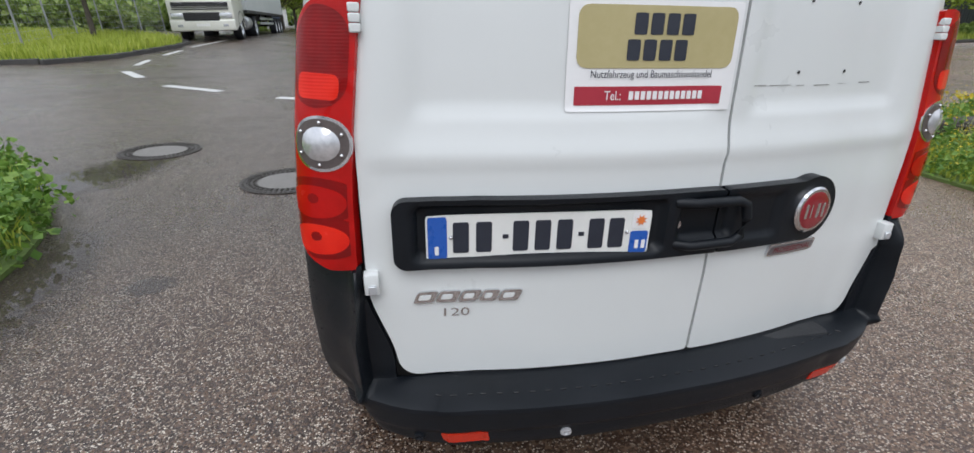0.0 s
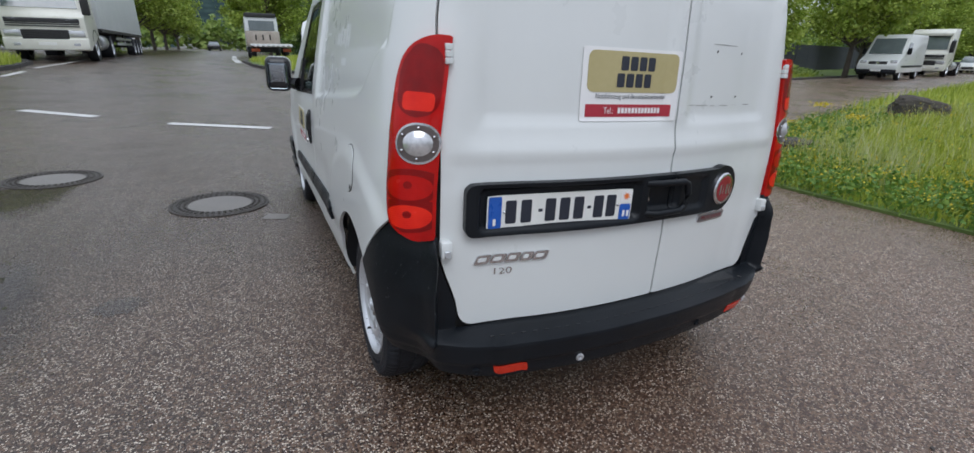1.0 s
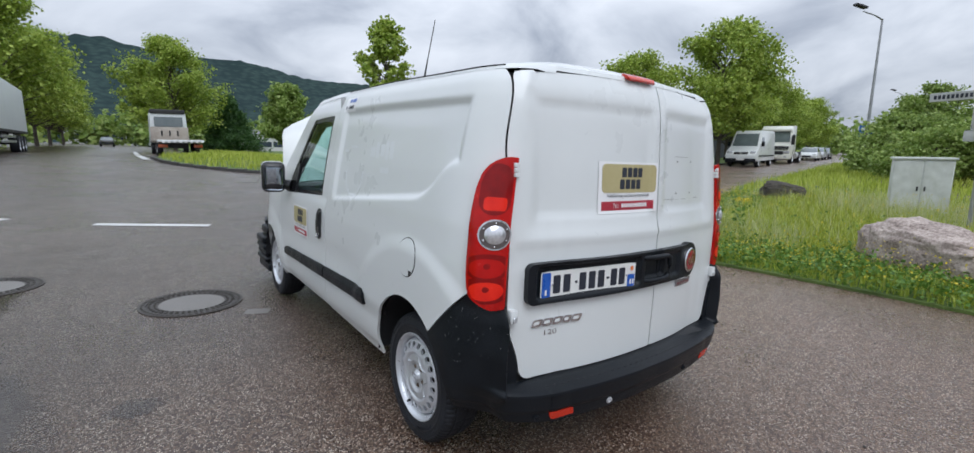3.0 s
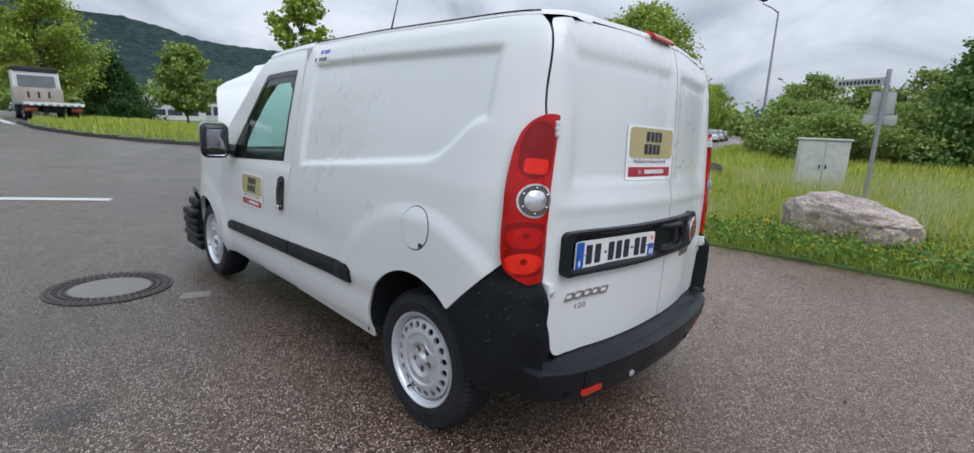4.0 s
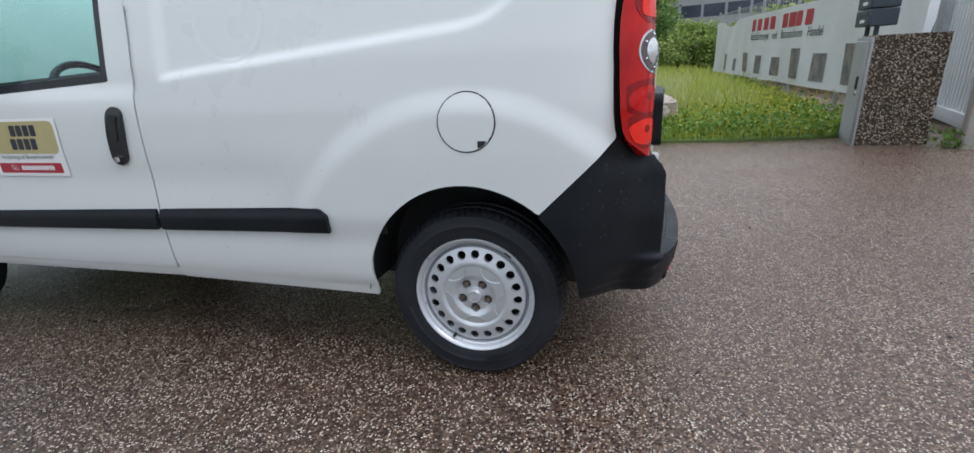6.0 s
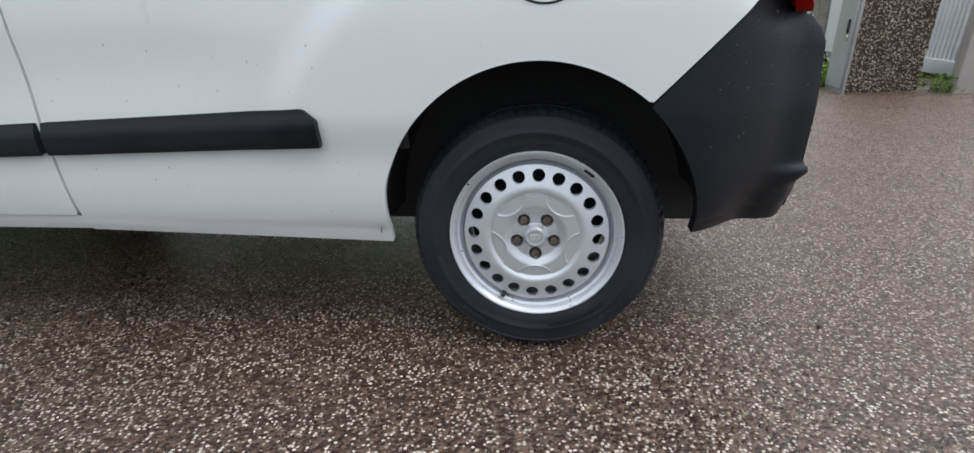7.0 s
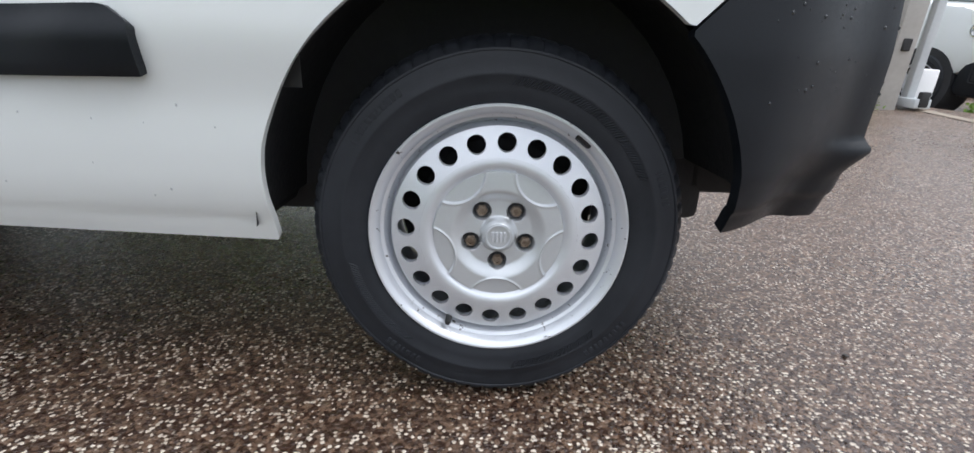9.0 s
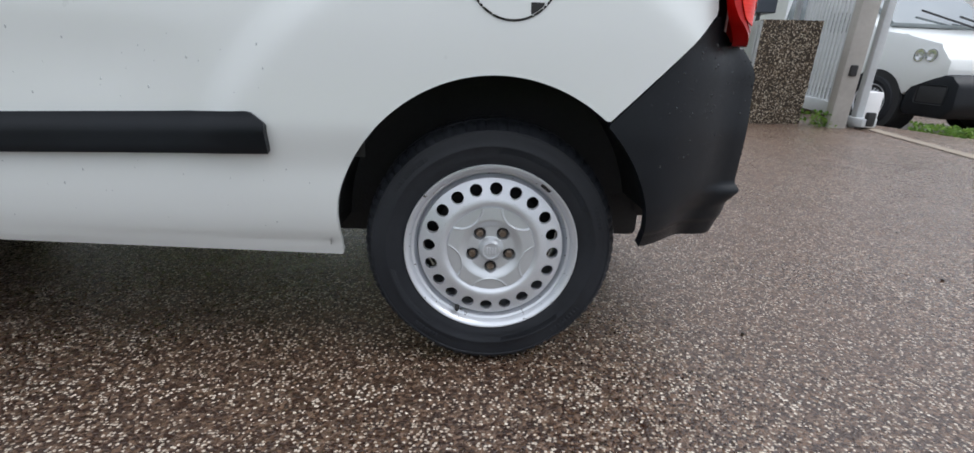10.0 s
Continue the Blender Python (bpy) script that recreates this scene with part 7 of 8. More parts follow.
M_ROOFG = surface("grey_roof", (0.13, 0.13, 0.135), (0.2, 0.2, 0.21), (0.6, 0.8), big=1, fine=9)
M_BLUEST = surface("blue_cladding", (0.03, 0.10, 0.32), (0.04, 0.13, 0.38), (0.4, 0.5), big=1)


def block(name, x, y, yaw, w, d, h, wall, roof, label, windows=(), gable=0.0, base=0.0):
    """A building: walls, roof and rows of window panes. windows: (side, z0, z1, count, margin)."""
    b = empty(name, pose(x, y, ground_z(x, y) + base, 0, 0, yaw), label, "building")
    part("wall", box_bm(-w / 2, w / 2, 0, d, -1, h, 0.02, 1), wall, b)
    if gable:
        bm = bmesh.new()
        o = 0.4
        vs = [bm.verts.new(p) for p in ((-w / 2 - o, -o, h), (w / 2 + o, -o, h), (w / 2 + o, d + o, h), (-w / 2 - o, d + o, h), (-w / 2 - o, d / 2, h + gable), (w / 2 + o, d / 2, h + gable))]
        for f in ((0, 1, 5, 4), (2, 3, 4, 5), (0, 4, 3), (1, 2, 5), (0, 3, 2, 1)):
            bm.faces.new([vs[i] for i in f])
        part("roof", bm, roof, b, smooth=False)
    else:
        part("roof", box_bm(-w / 2 - 0.15, w / 2 + 0.15, -0.15, d + 0.15, h, h + 0.35, 0.03, 1), roof, b)
    me = None
    for z0, z1, count, margin in windows:
        pitch = (w - 2 * margin) / count
        for k in range(count):
            x0 = -w / 2 + margin + k * pitch
            win = part("window", box_bm(x0 + pitch * 0.06, x0 + pitch * 0.94, -0.03, 0.05, z0, z1, 0.0), M_DARKWIN, b)
    return b


block("office_building", 88, -18, -96 + 0, 34, 18, 9.3, M_WALLG, M_ROOFG, "long grey office building with a window band", [(6.3, 8.1, 16, 0.6), (2.4, 4.2, 16, 0.6)])
block("factory_hall", 62, -24, -112, 46, 20, 7.6, M_WALLG, M_BLUEST, "grey factory hall with a blue roof band", [(4.6, 6.0, 14, 4)])
block("white_hall", 33, 98, -18, 22, 14, 6.2, M_WALLW, M_ROOFG, "white flat-roofed hall beyond the island", [(1.2, 2.8, 6, 2)])
block("low_shed", 20, 100, -10, 12, 9, 3.4, M_WALLW, M_ROOFG, "low white shed with a pale roof", [(1.0, 2.0, 4, 1)], 1.0)
block("row_house", -26, 108, 8, 17, 10, 3.6, M_WALLW, M_ROOFR, "white single-storey house with a red roof", [(1.0, 2.3, 6, 1)], 1.9)
block("workshop", -9, 150, 0, 13, 10, 3.2, M_WALLW, M_ROOFG, "white workshop at the end of the road", [(1.2, 2.6, 7, 1)], 0.0)

# dark sheet fence behind the side road, panel by panel
M_SLATE = surface("slate_grey_sheet", (0.050, 0.056, 0.068), (0.075, 0.082, 0.096), (0.45, 0.6), big=0.8, fine=12)
dfence = empty("sheet_fence", Matrix.Identity(4), "dark slate-grey sheet metal fence along the side road", "fence", kind="structure")
bm = box_bm(-1.22, 1.22, -0.02, 0.02, 0.05, 2.05, 0.004, 1)
for k in range(9):
    box_bm(-1.2 + k * 0.3 - 0.02, -1.2 + k * 0.3 + 0.02, -0.035, 0.0, 0.06, 2.04, 0.003, 1, bm=bm)
pm = bpy.data.meshes.new("fence_panel"); bm.to_mesh(pm); bm.free(); pm.materials.append(M_SLATE)
for k in range(34):
    ob = new("fence_panel", pm)
    x = 14.5 + k * 2.42
    y = 18.2 + (x - 15) * 0.245
    ob.parent, ob.matrix_basis = dfence, pose(x, y, ground_z(x, y) + 0.08, 0, 0, 13.8)


# ---- vehicles in the distance ----
M_TRUCK = surface("cream_truck_paint", (0.66, 0.66, 0.58), (0.72, 0.72, 0.65), (0.25, 0.4), coat=0.4, big=1, fine=8)
M_TRAILER = surface("white_trailer_side", (0.58, 0.62, 0.62), (0.68, 0.71, 0.71), (0.4, 0.55), big=0.6, fine=4)
M_CARGLASS = surface("dark_car_glass", (0.10, 0.125, 0.13), (0.17, 0.20, 0.21), (0.03, 0.08), spec=0.9, coat=1.0)
M_CARBLK = surface("black_car_paint", (0.012, 0.012, 0.014), (0.02, 0.02, 0.022), (0.2, 0.3), coat=0.8)
M_SILVER = surface("silver_car_paint", (0.45, 0.46, 0.48), (0.52, 0.53, 0.55), (0.25, 0.35), metal=0.4, coat=0.6)
M_LAMPGLASS = surface("headlamp_glass", (0.5, 0.52, 0.54), (0.75, 0.76, 0.78), (0.05, 0.15), metal=0.5, coat=1.0, big=9, fine=40)
M_WOODBED = surface("worn_load_bed", (0.30, 0.26, 0.22), (0.46, 0.42, 0.37), (0.6, 0.8), big=2, fine=20)
M_DARKSTEEL = surface("dark_chassis", (0.012, 0.012, 0.013), (0.03, 0.03, 0.031), (0.5, 0.7), big=3, fine=30)
M_AMBER = surface("amber_red_lamp", (0.55, 0.09, 0.02), (0.7, 0.14, 0.03), (0.2, 0.3), coat=0.5)


def prism_bm(profile, half, tuck=0.0, belt=1.0, top=2.0, bevel=0.05):
    """A body from its side profile (along, up), narrowing by tuck above the belt."""
    bm = bmesh.new()
    sides = []
    for s in (-1, 1):
        sides.append([bm.verts.new((l, s * (half - tuck * clamp((z - belt) / (top - belt))), z)) for l, z in profile])
    n = len(profile)
    bm.faces.new(sides[0]); bm.faces.new(sides[1][::-1])
    for k in range(n):
        bm.faces.new((sides[0][k], sides[1][k], sides[1][(k + 1) % n], sides[0][(k + 1) % n]))
    bmesh.ops.recalc_face_normals(bm, faces=bm.faces[:])
    if bevel:
        bmesh.ops.bevel(bm, geom=bm.edges[:], offset=bevel, segments=2, affect="EDGES", profile=0.6, clamp_overlap=True)
    return bm


def pane_bm(corners, thick=0.012):
    """A thin pane through four corners, thickened outwards."""
    bm = bmesh.new()
    vs = [Vector(c) for c in corners]
    n = (vs[1] - vs[0]).cross(vs[2] - vs[1]).normalized() * thick
    lo = [bm.verts.new(v - n) for v in vs]
    hi = [bm.verts.new(v + n) for v in vs]
    k = len(vs)
    bm.faces.new(hi); bm.faces.new(lo[::-1])
    for i in range(k):
        bm.faces.new((lo[i], lo[(i + 1) % k], hi[(i + 1) % k], hi[i]))
    return bm


_road_wheels = {}


def road_wheel(parent, x, y, r, w):
    """A plain far wheel with tyre and rim as parts."""
    key = (r, w)
    wh = new("wheel")
    wh.parent, wh.matrix_basis = parent, pose(x, y, r, 0, 0, 0 if y > 0 else 180)
    if key not in _road_wheels:
        ty = part("tyre", lathe_bm([(r * 0.62, w / 2 - 0.02), (r * 0.68, w / 2), (r * 0.92, w / 2), (r, w / 2 - 0.05), (r, -w / 2 + 0.05), (r * 0.9, -w / 2), (r * 0.6, -w / 2)], 36, "y"), M_RUBBER, wh)
        ri = part("rim", lathe_bm([(r * 0.63, w / 2 - 0.02), (r * 0.60, w / 2 - 0.02), (r * 0.54, w / 2 - 0.09), (r * 0.30, w / 2 - 0.07), (r * 0.24, w / 2 - 0.01), (0.001, w / 2 - 0.01)], 28, "y"), M_RIM, wh)
        _road_wheels[key] = (ty.data, ri.data)
    else:
        for nm, me in zip(("tyre", "rim"), _road_wheels[key]):
            ob = new(nm, me)
            ob.parent = wh
    return wh


def lorry(m, label, trailer=True):
    """A tractor unit, x ahead, with a box semi-trailer behind it."""
    t = empty("lorry", m, label, "lorry")
    cab = part("cab", prism_bm([(0, 0.42), (0.02, 1.55), (-0.10, 1.75), (-0.42, 2.95), (-0.75, 3.25), (-2.15, 3.30), (-2.2, 0.95), (-0.1, 0.40)], 1.24, 0.06, 1.7, 3.3, 0.06), M_TRUCK, t)
    part("windscreen", pane_bm([(-0.128, -1.08, 1.86), (-0.128, 1.08, 1.86), (-0.40, 1.02, 2.80), (-0.40, -1.02, 2.80)], 0.02), M_CARGLASS, cab)
    for s in (-1, 1):
        part("side_window", pane_bm([(-0.42, s * 1.245, 1.80), (-1.25, s * 1.245, 1.80), (-1.25, s * 1.215, 2.55), (-0.62, s * 1.215, 2.55)], 0.02), M_CARGLASS, cab)
        mir = part("mirror", box_bm(-0.16, -0.02, s * 1.33 - 0.13, s * 1.33 + 0.13, 1.65, 2.45, 0.05, 2), M_DARKSTEEL, cab)
        part("headlamp", box_bm(0.0, 0.05, s * 0.92 - 0.24, s * 0.92 + 0.24, 0.88, 1.10, 0.03, 2), M_LAMPGLASS, cab)
        part("fog_lamp", box_bm(0.06, 0.085, s * 0.86 - 0.10, s * 0.86 + 0.10, 0.56, 0.66, 0.01, 1), M_LAMPGLASS, cab)
        part("wheel_arch", lathe_bm([(0.62, -0.18), (0.66, -0.18), (0.66, 0.18), (0.62, 0.18)], 20, "y", centre=(-1.38, s * 1.06, 0.52), start=0.1, end=math.pi - 0.1), M_DARKSTEEL, cab)
        part("step_panel", box_bm(-2.2, -1.95, s * 1.18 - 0.05, s * 1.18 + 0.05, 0.5, 1.5, 0.03), M_TRUCK, cab)
    part("bumper", box_bm(-0.35, 0.075, -1.245, 1.245, 0.40, 0.84, 0.06, 3), M_TRUCK, cab)
    # grille slats in two fields
    for k in range(4):
        part("grille_slat", box_bm(0.0, 0.045, -1.06, 1.06, 1.22 + k * 0.075, 1.26 + k * 0.075, 0.006, 1), M_DARKSTEEL if k % 3 else M_CARBLK, cab)
    part("grille_panel", box_bm(-0.02, 0.028, -1.08, 1.08, 1.34, 1.52, 0.02, 1), M_CARBLK, cab)
    for k in range(5):
        part("grille_slat", box_bm(0.02, 0.072, -0.66, 0.66, 0.78 + k * 0.068, 0.83 + k * 0.068, 0.008, 1), M_DARKSTEEL, cab)
    part("grille_panel", box_bm(-0.02, 0.06, -0.68, 0.68, 0.76, 1.12, 0.02, 1), M_CARBLK, cab)
    for y0, w in ((-0.98, 0.34), (0.66, 0.26)):
        part("badge_bar", box_bm(0.03, 0.04, y0, y0 + w, 1.44, 1.49, 0.004, 1), M_CHROME, cab)
    part("plate_bar", box_bm(0.07, 0.08, -0.26, 0.26, 0.58, 0.69, 0.003, 1), M_PLATE, cab)
    part("sun_visor", box_bm(-0.42, -0.20, -1.12, 1.12, 2.78, 2.98, 0.03), M_TRUCK, cab)
    for s in (-1, 1):
        road_wheel(t, -1.38, s * 1.06, 0.52, 0.32)
        road_wheel(t, -5.05, s * 0.96, 0.52, 0.52)
        part("fuel_tank", lathe_bm([(0.001, -0.62), (0.30, -0.62), (0.33, -0.58), (0.33, 0.58), (0.30, 0.62), (0.001, 0.62)], 20, "x", centre=(-3.2, s * 0.95, 0.72)), M_SILVER, t)
    part("chassis", box_bm(-6.0, -0.4, -0.42, 0.42, 0.62, 0.98, 0.02), M_DARKSTEEL, t)
    if trailer:
        tr = part("trailer_box", box_bm(-16.4, -2.75, -1.275, 1.275, 1.22, 3.68, 0.03, 2), M_TRAILER, t, "plain white box trailer")
        part("lower_rail", box_bm(-16.42, -2.74, -1.285, 1.285, 1.12, 1.26, 0.01, 1), M_DARKSTEEL, tr)
        part("trailer_frame", box_bm(-16.3, -4.2, -0.45, 0.45, 0.85, 1.13, 0.02), M_DARKSTEEL, tr)
        for s in (-1, 1):
            for xx in (-12.4, -13.7, -15.0):
                road_wheel(t, xx, s * 1.06, 0.50, 0.38)
            for z in (0.62, 0.86):
                part("side_guard", box_bm(-11.4, -6.6, s * 1.2 - 0.03, s * 1.2 + 0.03, z, z + 0.12, 0.01, 1), M_SILVER, tr)
            for xx in (-11.2, -9.0, -6.9):
                part("guard_post", box_bm(xx - 0.04, xx + 0.04, s * 1.17 - 0.03, s * 1.17 + 0.03, 0.6, 1.15, 0.0), M_DARKSTEEL, tr)
        part("rear_bar", box_bm(-16.4, -16.25, -1.15, 1.15, 0.5, 0.65, 0.02), M_DARKSTEEL, tr)
    return t


def resting(x, y, yaw, lift=0.0):
    return pose(x, y, ground_z(x, y) + lift, 0, 0, yaw)


lorry(resting(-7.62, 22.3, -87.5), "cream-white articulated lorry parked at the road edge")
lorry(resting(43.5, 18.0, 193), "white tractor unit without trailer, parked behind a van", False)


def flatbed(m):
    """A recovery flatbed seen from behind, x ahead."""
    t = empty("flatbed_lorry", m, "white flatbed recovery lorry with a pale loading bed", "lorry")
    cab = part("cab", prism_bm([(9.0, 0.6), (9.0, 2.75), (8.8, 3.05), (7.1, 3.05), (7.0, 0.9)], 1.2, 0.06, 1.6, 3.0, 0.06), M_TRAILER, t)
    part("rear_window", pane_bm([(6.985, -0.9, 2.05), (6.985, 0.9, 2.05), (6.985, 0.9, 2.75), (6.985, -0.9, 2.75)], 0.015), M_CARGLASS, cab)
    part("roof_box", box_bm(7.0, 8.9, -1.1, 1.1, 2.98, 3.30, 0.06, 2), M_DARKSTEEL, cab)
    head = part("headboard", box_bm(6.7, 6.8, -1.2, 1.2, 1.0, 2.0, 0.03), M_WOODBED, t)
    for y in (-0.5, 0.0, 0.5):
        part("winch_slot", box_bm(6.66, 6.71, y - 0.05, y + 0.05, 1.35, 1.75, 0.01, 1), M_DARKSTEEL, head)
    bed = part("load_bed", box_bm(0.2, 6.7, -1.25, 1.25, 0.90, 1.05, 0.02), M_WOODBED, t)
    for k in range(11):
        part("bed_plank", box_bm(0.22, 6.65, -1.2 + k * 0.22, -1.02 + k * 0.22, 1.045, 1.062, 0.004, 1), M_WOODBED, bed)
    part("ramp", box_bm(-0.9, 0.25, -1.25, 1.25, 0.80, 0.92, 0.02, m=pose(0, 0, 0.04, 0, 4, 0)), M_TRAILER, bed)
    for y0 in range(8):
        part("warning_stripe", box_bm(-0.93, -0.90, -1.2 + y0 * 0.3, -1.06 + y0 * 0.3, 0.86, 1.0, 0.0), M_WHITEPRINT, bed)
    part("under_frame", box_bm(0.1, 8.5, -0.45, 0.45, 0.5, 0.9, 0.02), M_DARKSTEEL, t)
    for s in (-1, 1):
        part("rear_lamp", box_bm(-0.2, -0.1, s * 0.95 - 0.25, s * 0.95 + 0.25, 0.55, 0.75, 0.02), M_AMBER, t)
        for xx in (1.6, 2.7, 7.6):
            road_wheel(t, xx, s * 1.02, 0.46, 0.32)
    return t


flatbed(resting(0.55, 35.0, 91.5))


def far_van(m, label):
    """A tall delivery van, x ahead."""
    t = empty("delivery_van", m, label, "van")
    body = part("body", prism_bm([(2.95, 0.42), (2.98, 0.85), (2.85, 1.10), (2.05, 1.42), (1.35, 2.38), (1.0, 2.58), (-2.7, 2.60), (-2.88, 2.45), (-2.92, 0.45)], 0.99, 0.12, 1.2, 2.6, 0.07), M_PAINT, t)
    part("windscreen", pane_bm([(2.02, -0.80, 1.50), (2.02, 0.80, 1.50), (1.42, 0.74, 2.33), (1.42, -0.74, 2.33)], 0.03), M_CARGLASS, body)
    for s in (-1, 1):
        part("side_window", pane_bm([(1.75, s * 0.975, 1.48), (0.75, s * 0.975, 1.48), (0.75, s * 0.92, 2.10), (1.30, s * 0.92, 2.10)], 0.02), M_CARGLASS, body)
        part("headlamp", box_bm(2.62, 2.93, s * 0.74 - 0.17, s * 0.74 + 0.17, 0.92, 1.12, 0.05, 2), M_LAMPGLASS, body)
        part("door_mirror", box_bm(1.72, 1.86, s * 1.10 - 0.10, s * 1.10 + 0.10, 1.45, 1.80, 0.04, 2), M_PLASTIC, body)
        part("rub_strip", box_bm(-2.6, 2.2, s * 0.985 - 0.012, s * 0.985 + 0.012, 0.72, 0.84, 0.01, 1), M_PLASTIC, body)
        for xx in (2.0, -1.7):
            road_wheel(t, xx, s * 0.86, 0.34, 0.24)
    part("bumper", box_bm(2.75, 3.03, -0.97, 0.97, 0.36, 0.62, 0.06, 2), M_PLASTIC, body)
    part("grille", box_bm(2.80, 2.955, -0.45, 0.45, 0.86, 1.06, 0.03, 2), M_DARKSTEEL, body)
    part("grille_emblem", lathe_bm([(0.001, 2.97), (0.08, 2.97), (0.085, 2.94)], 20, "x", centre=(0, 0, 0.97)), M_CHROME, body)
    part("plate_bar", box_bm(3.02, 3.04, -0.26, 0.26, 0.50, 0.61, 0.003, 1), M_PLATE, body)
    return t


far_van(resting(35.35, 16.0, 193), "tall white delivery van parked at the kerb")


def car(m, paint, label):
    t = empty("car", m, label, "car", "cars parked along the side road")
    body = part("body", prism_bm([(2.15, 0.30), (2.18, 0.62), (1.95, 0.82), (1.05, 0.95), (-1.9, 0.98), (-2.12, 0.85), (-2.15, 0.32)], 0.88, 0.03, 0.6, 1.0, 0.06), paint, t)
    part("cabin", prism_bm([(1.15, 0.92), (0.35, 1.40), (-1.0, 1.45), (-1.75, 1.0), (-1.7, 0.90)], 0.80, 0.14, 0.92, 1.45, 0.05), M_CARGLASS, body)
    part("roof", prism_bm([(0.30, 1.40), (-0.1, 1.455), (-1.0, 1.475), (-1.1, 1.44)], 0.66, 0.02, 1.3, 1.5, 0.01), paint, body)
    for s in (-1, 1):
        part("headlamp", box_bm(1.92, 2.14, s * 0.66 - 0.16, s * 0.66 + 0.16, 0.62, 0.76, 0.04, 2), M_LAMPGLASS, body)
        for xx in (1.32, -1.32):
            road_wheel(t, xx, s * 0.78, 0.31, 0.20)
    part("grille", box_bm(2.10, 2.19, -0.40, 0.40, 0.40, 0.60, 0.02, 1), M_DARKSTEEL, body)
    return t


car(resting(-5.2, 92, 90), M_CARBLK, "dark car standing at the far end of the road")
car(resting(1.2, 112, 90), M_SILVER, "silver car standing at the far end of the road")
car(resting(58.5, 20.9, 194), M_PAINT, "white hatchback parked along the fence")
car(resting(64.5, 22.4, 194), M_SILVER, "silver car parked along the fence")
car(resting(70.5, 23.9, 194), M_CARBLK, "black car parked along the fence")
car(resting(40.5, 19.3, 194), M_CARBLK, "black saloon parked behind a white van")

# ---- street furniture ----
M_GALV = surface("galvanised_steel", (0.30, 0.31, 0.32), (0.42, 0.43, 0.44), (0.4, 0.55), metal=0.6, big=6, fine=60)
M_SIGNBLUE = surface("sign_blue", (0.012, 0.10, 0.42), (0.02, 0.13, 0.48), (0.3, 0.4))


def street_lamp(x, y, h, turn, sign=False):
    t = empty("street_lamp", resting(x, y, turn), "grey steel street lamp with an angled arm", "street lamp", "street lamps")
    part("pole", tube_bm([(0, 0, -0.3), (0, 0, 1.2), (0, 0, h)], [0.085, 0.08, 0.045], 12), M_GALV, t)
    part("arm", tube_bm([(0, 0, h - 0.05), (0.5, 0, h + 0.12), (1.35, 0, h + 0.25)], [0.04, 0.035, 0.03], 8), M_GALV, t)
    part("lamp_head", box_bm(1.2, 1.95, -0.13, 0.13, -0.05, 0.07, 0.03, 2, m=pose(0, 0, h + 0.25, 0, -8, 0)), M_DARKSTEEL, t)
    if sign:
        s = part("blue_sign", box_bm(-0.30, 0.30, -0.012, 0.012, 2.0, 2.6, 0.03, 2, m=Matrix.Translation((-0.05, -0.1, 0)) @ Matrix.Rotation(radians(-turn - 70), 4, "Z")), M_SIGNBLUE, t, "blue traffic sign")
        part("sign_symbol", box_bm(-0.20, 0.20, -0.02, -0.013, 2.34, 2.48, 0.01, 1, m=Matrix.Translation((-0.05, -0.1, 0)) @ Matrix.Rotation(radians(-turn - 70), 4, "Z")), M_WHITEPRINT, s)
        part("sign_symbol", box_bm(-0.05, 0.05, -0.02, -0.013, 2.08, 2.36, 0.01, 1, m=Matrix.Translation((-0.05, -0.1, 0)) @ Matrix.Rotation(radians(-turn - 70), 4, "Z")), M_WHITEPRINT, s)
    return t


street_lamp(29.7, 7.4, 7.9, 160, True)
street_lamp(74.4, 17.6, 7.9, 160)
street_lamp(-12.3, 58, 7.0, 20)

M_CABINET = surface("street_cabinet_paint", (0.46, 0.48, 0.44), (0.66, 0.68, 0.65), (0.5, 0.7), big=2.2, fine=9, mixfine=0.4)
cabinet = empty("street_cabinet", resting(9.42, 0.53, 110), "weathered grey street cabinet with two doors, in grass", "cabinet")
part("body", box_bm(-0.40, 0.40, -0.20, 0.20, -0.1, 1.17, 0.01), M_CABINET, cabinet)
for s in (-1, 1):
    d_ = part("door", box_bm(s * 0.20 - 0.190, s * 0.20 + 0.190, 0.195, 0.216, 0.05, 1.14, 0.006, 1), M_CABINET, cabinet)
    part("lock", box_bm(s * 0.05 - 0.012, s * 0.05 + 0.012, 0.212, 0.225, 0.62, 0.70, 0.003, 1), M_DARKSTEEL, d_)
part("lid", box_bm(-0.43, 0.43, -0.23, 0.235, 1.165, 1.205, 0.01), M_CABINET, cabinet)

sign = empty("street_sign", resting(7.95, -0.42, 0), "galvanised sign post with a pale street name plate", "sign")
part("post", tube_bm([(0, 0, -0.3), (0, 0, 2.30)], 0.033, 12), M_GALV, sign)
M_PLATEPALE = surface("faded_sign_white", (0.42, 0.43, 0.41), (0.52, 0.53, 0.51), (0.4, 0.6), big=5, fine=30)
nm = Matrix.Rotation(radians(68), 4, "Z")
plate_ = part("name_plate", box_bm(0.03, 0.78, -0.010, 0.010, 2.06, 2.19, 0.006, 1, m=nm), M_PLATEPALE, sign, "pale street name plate")
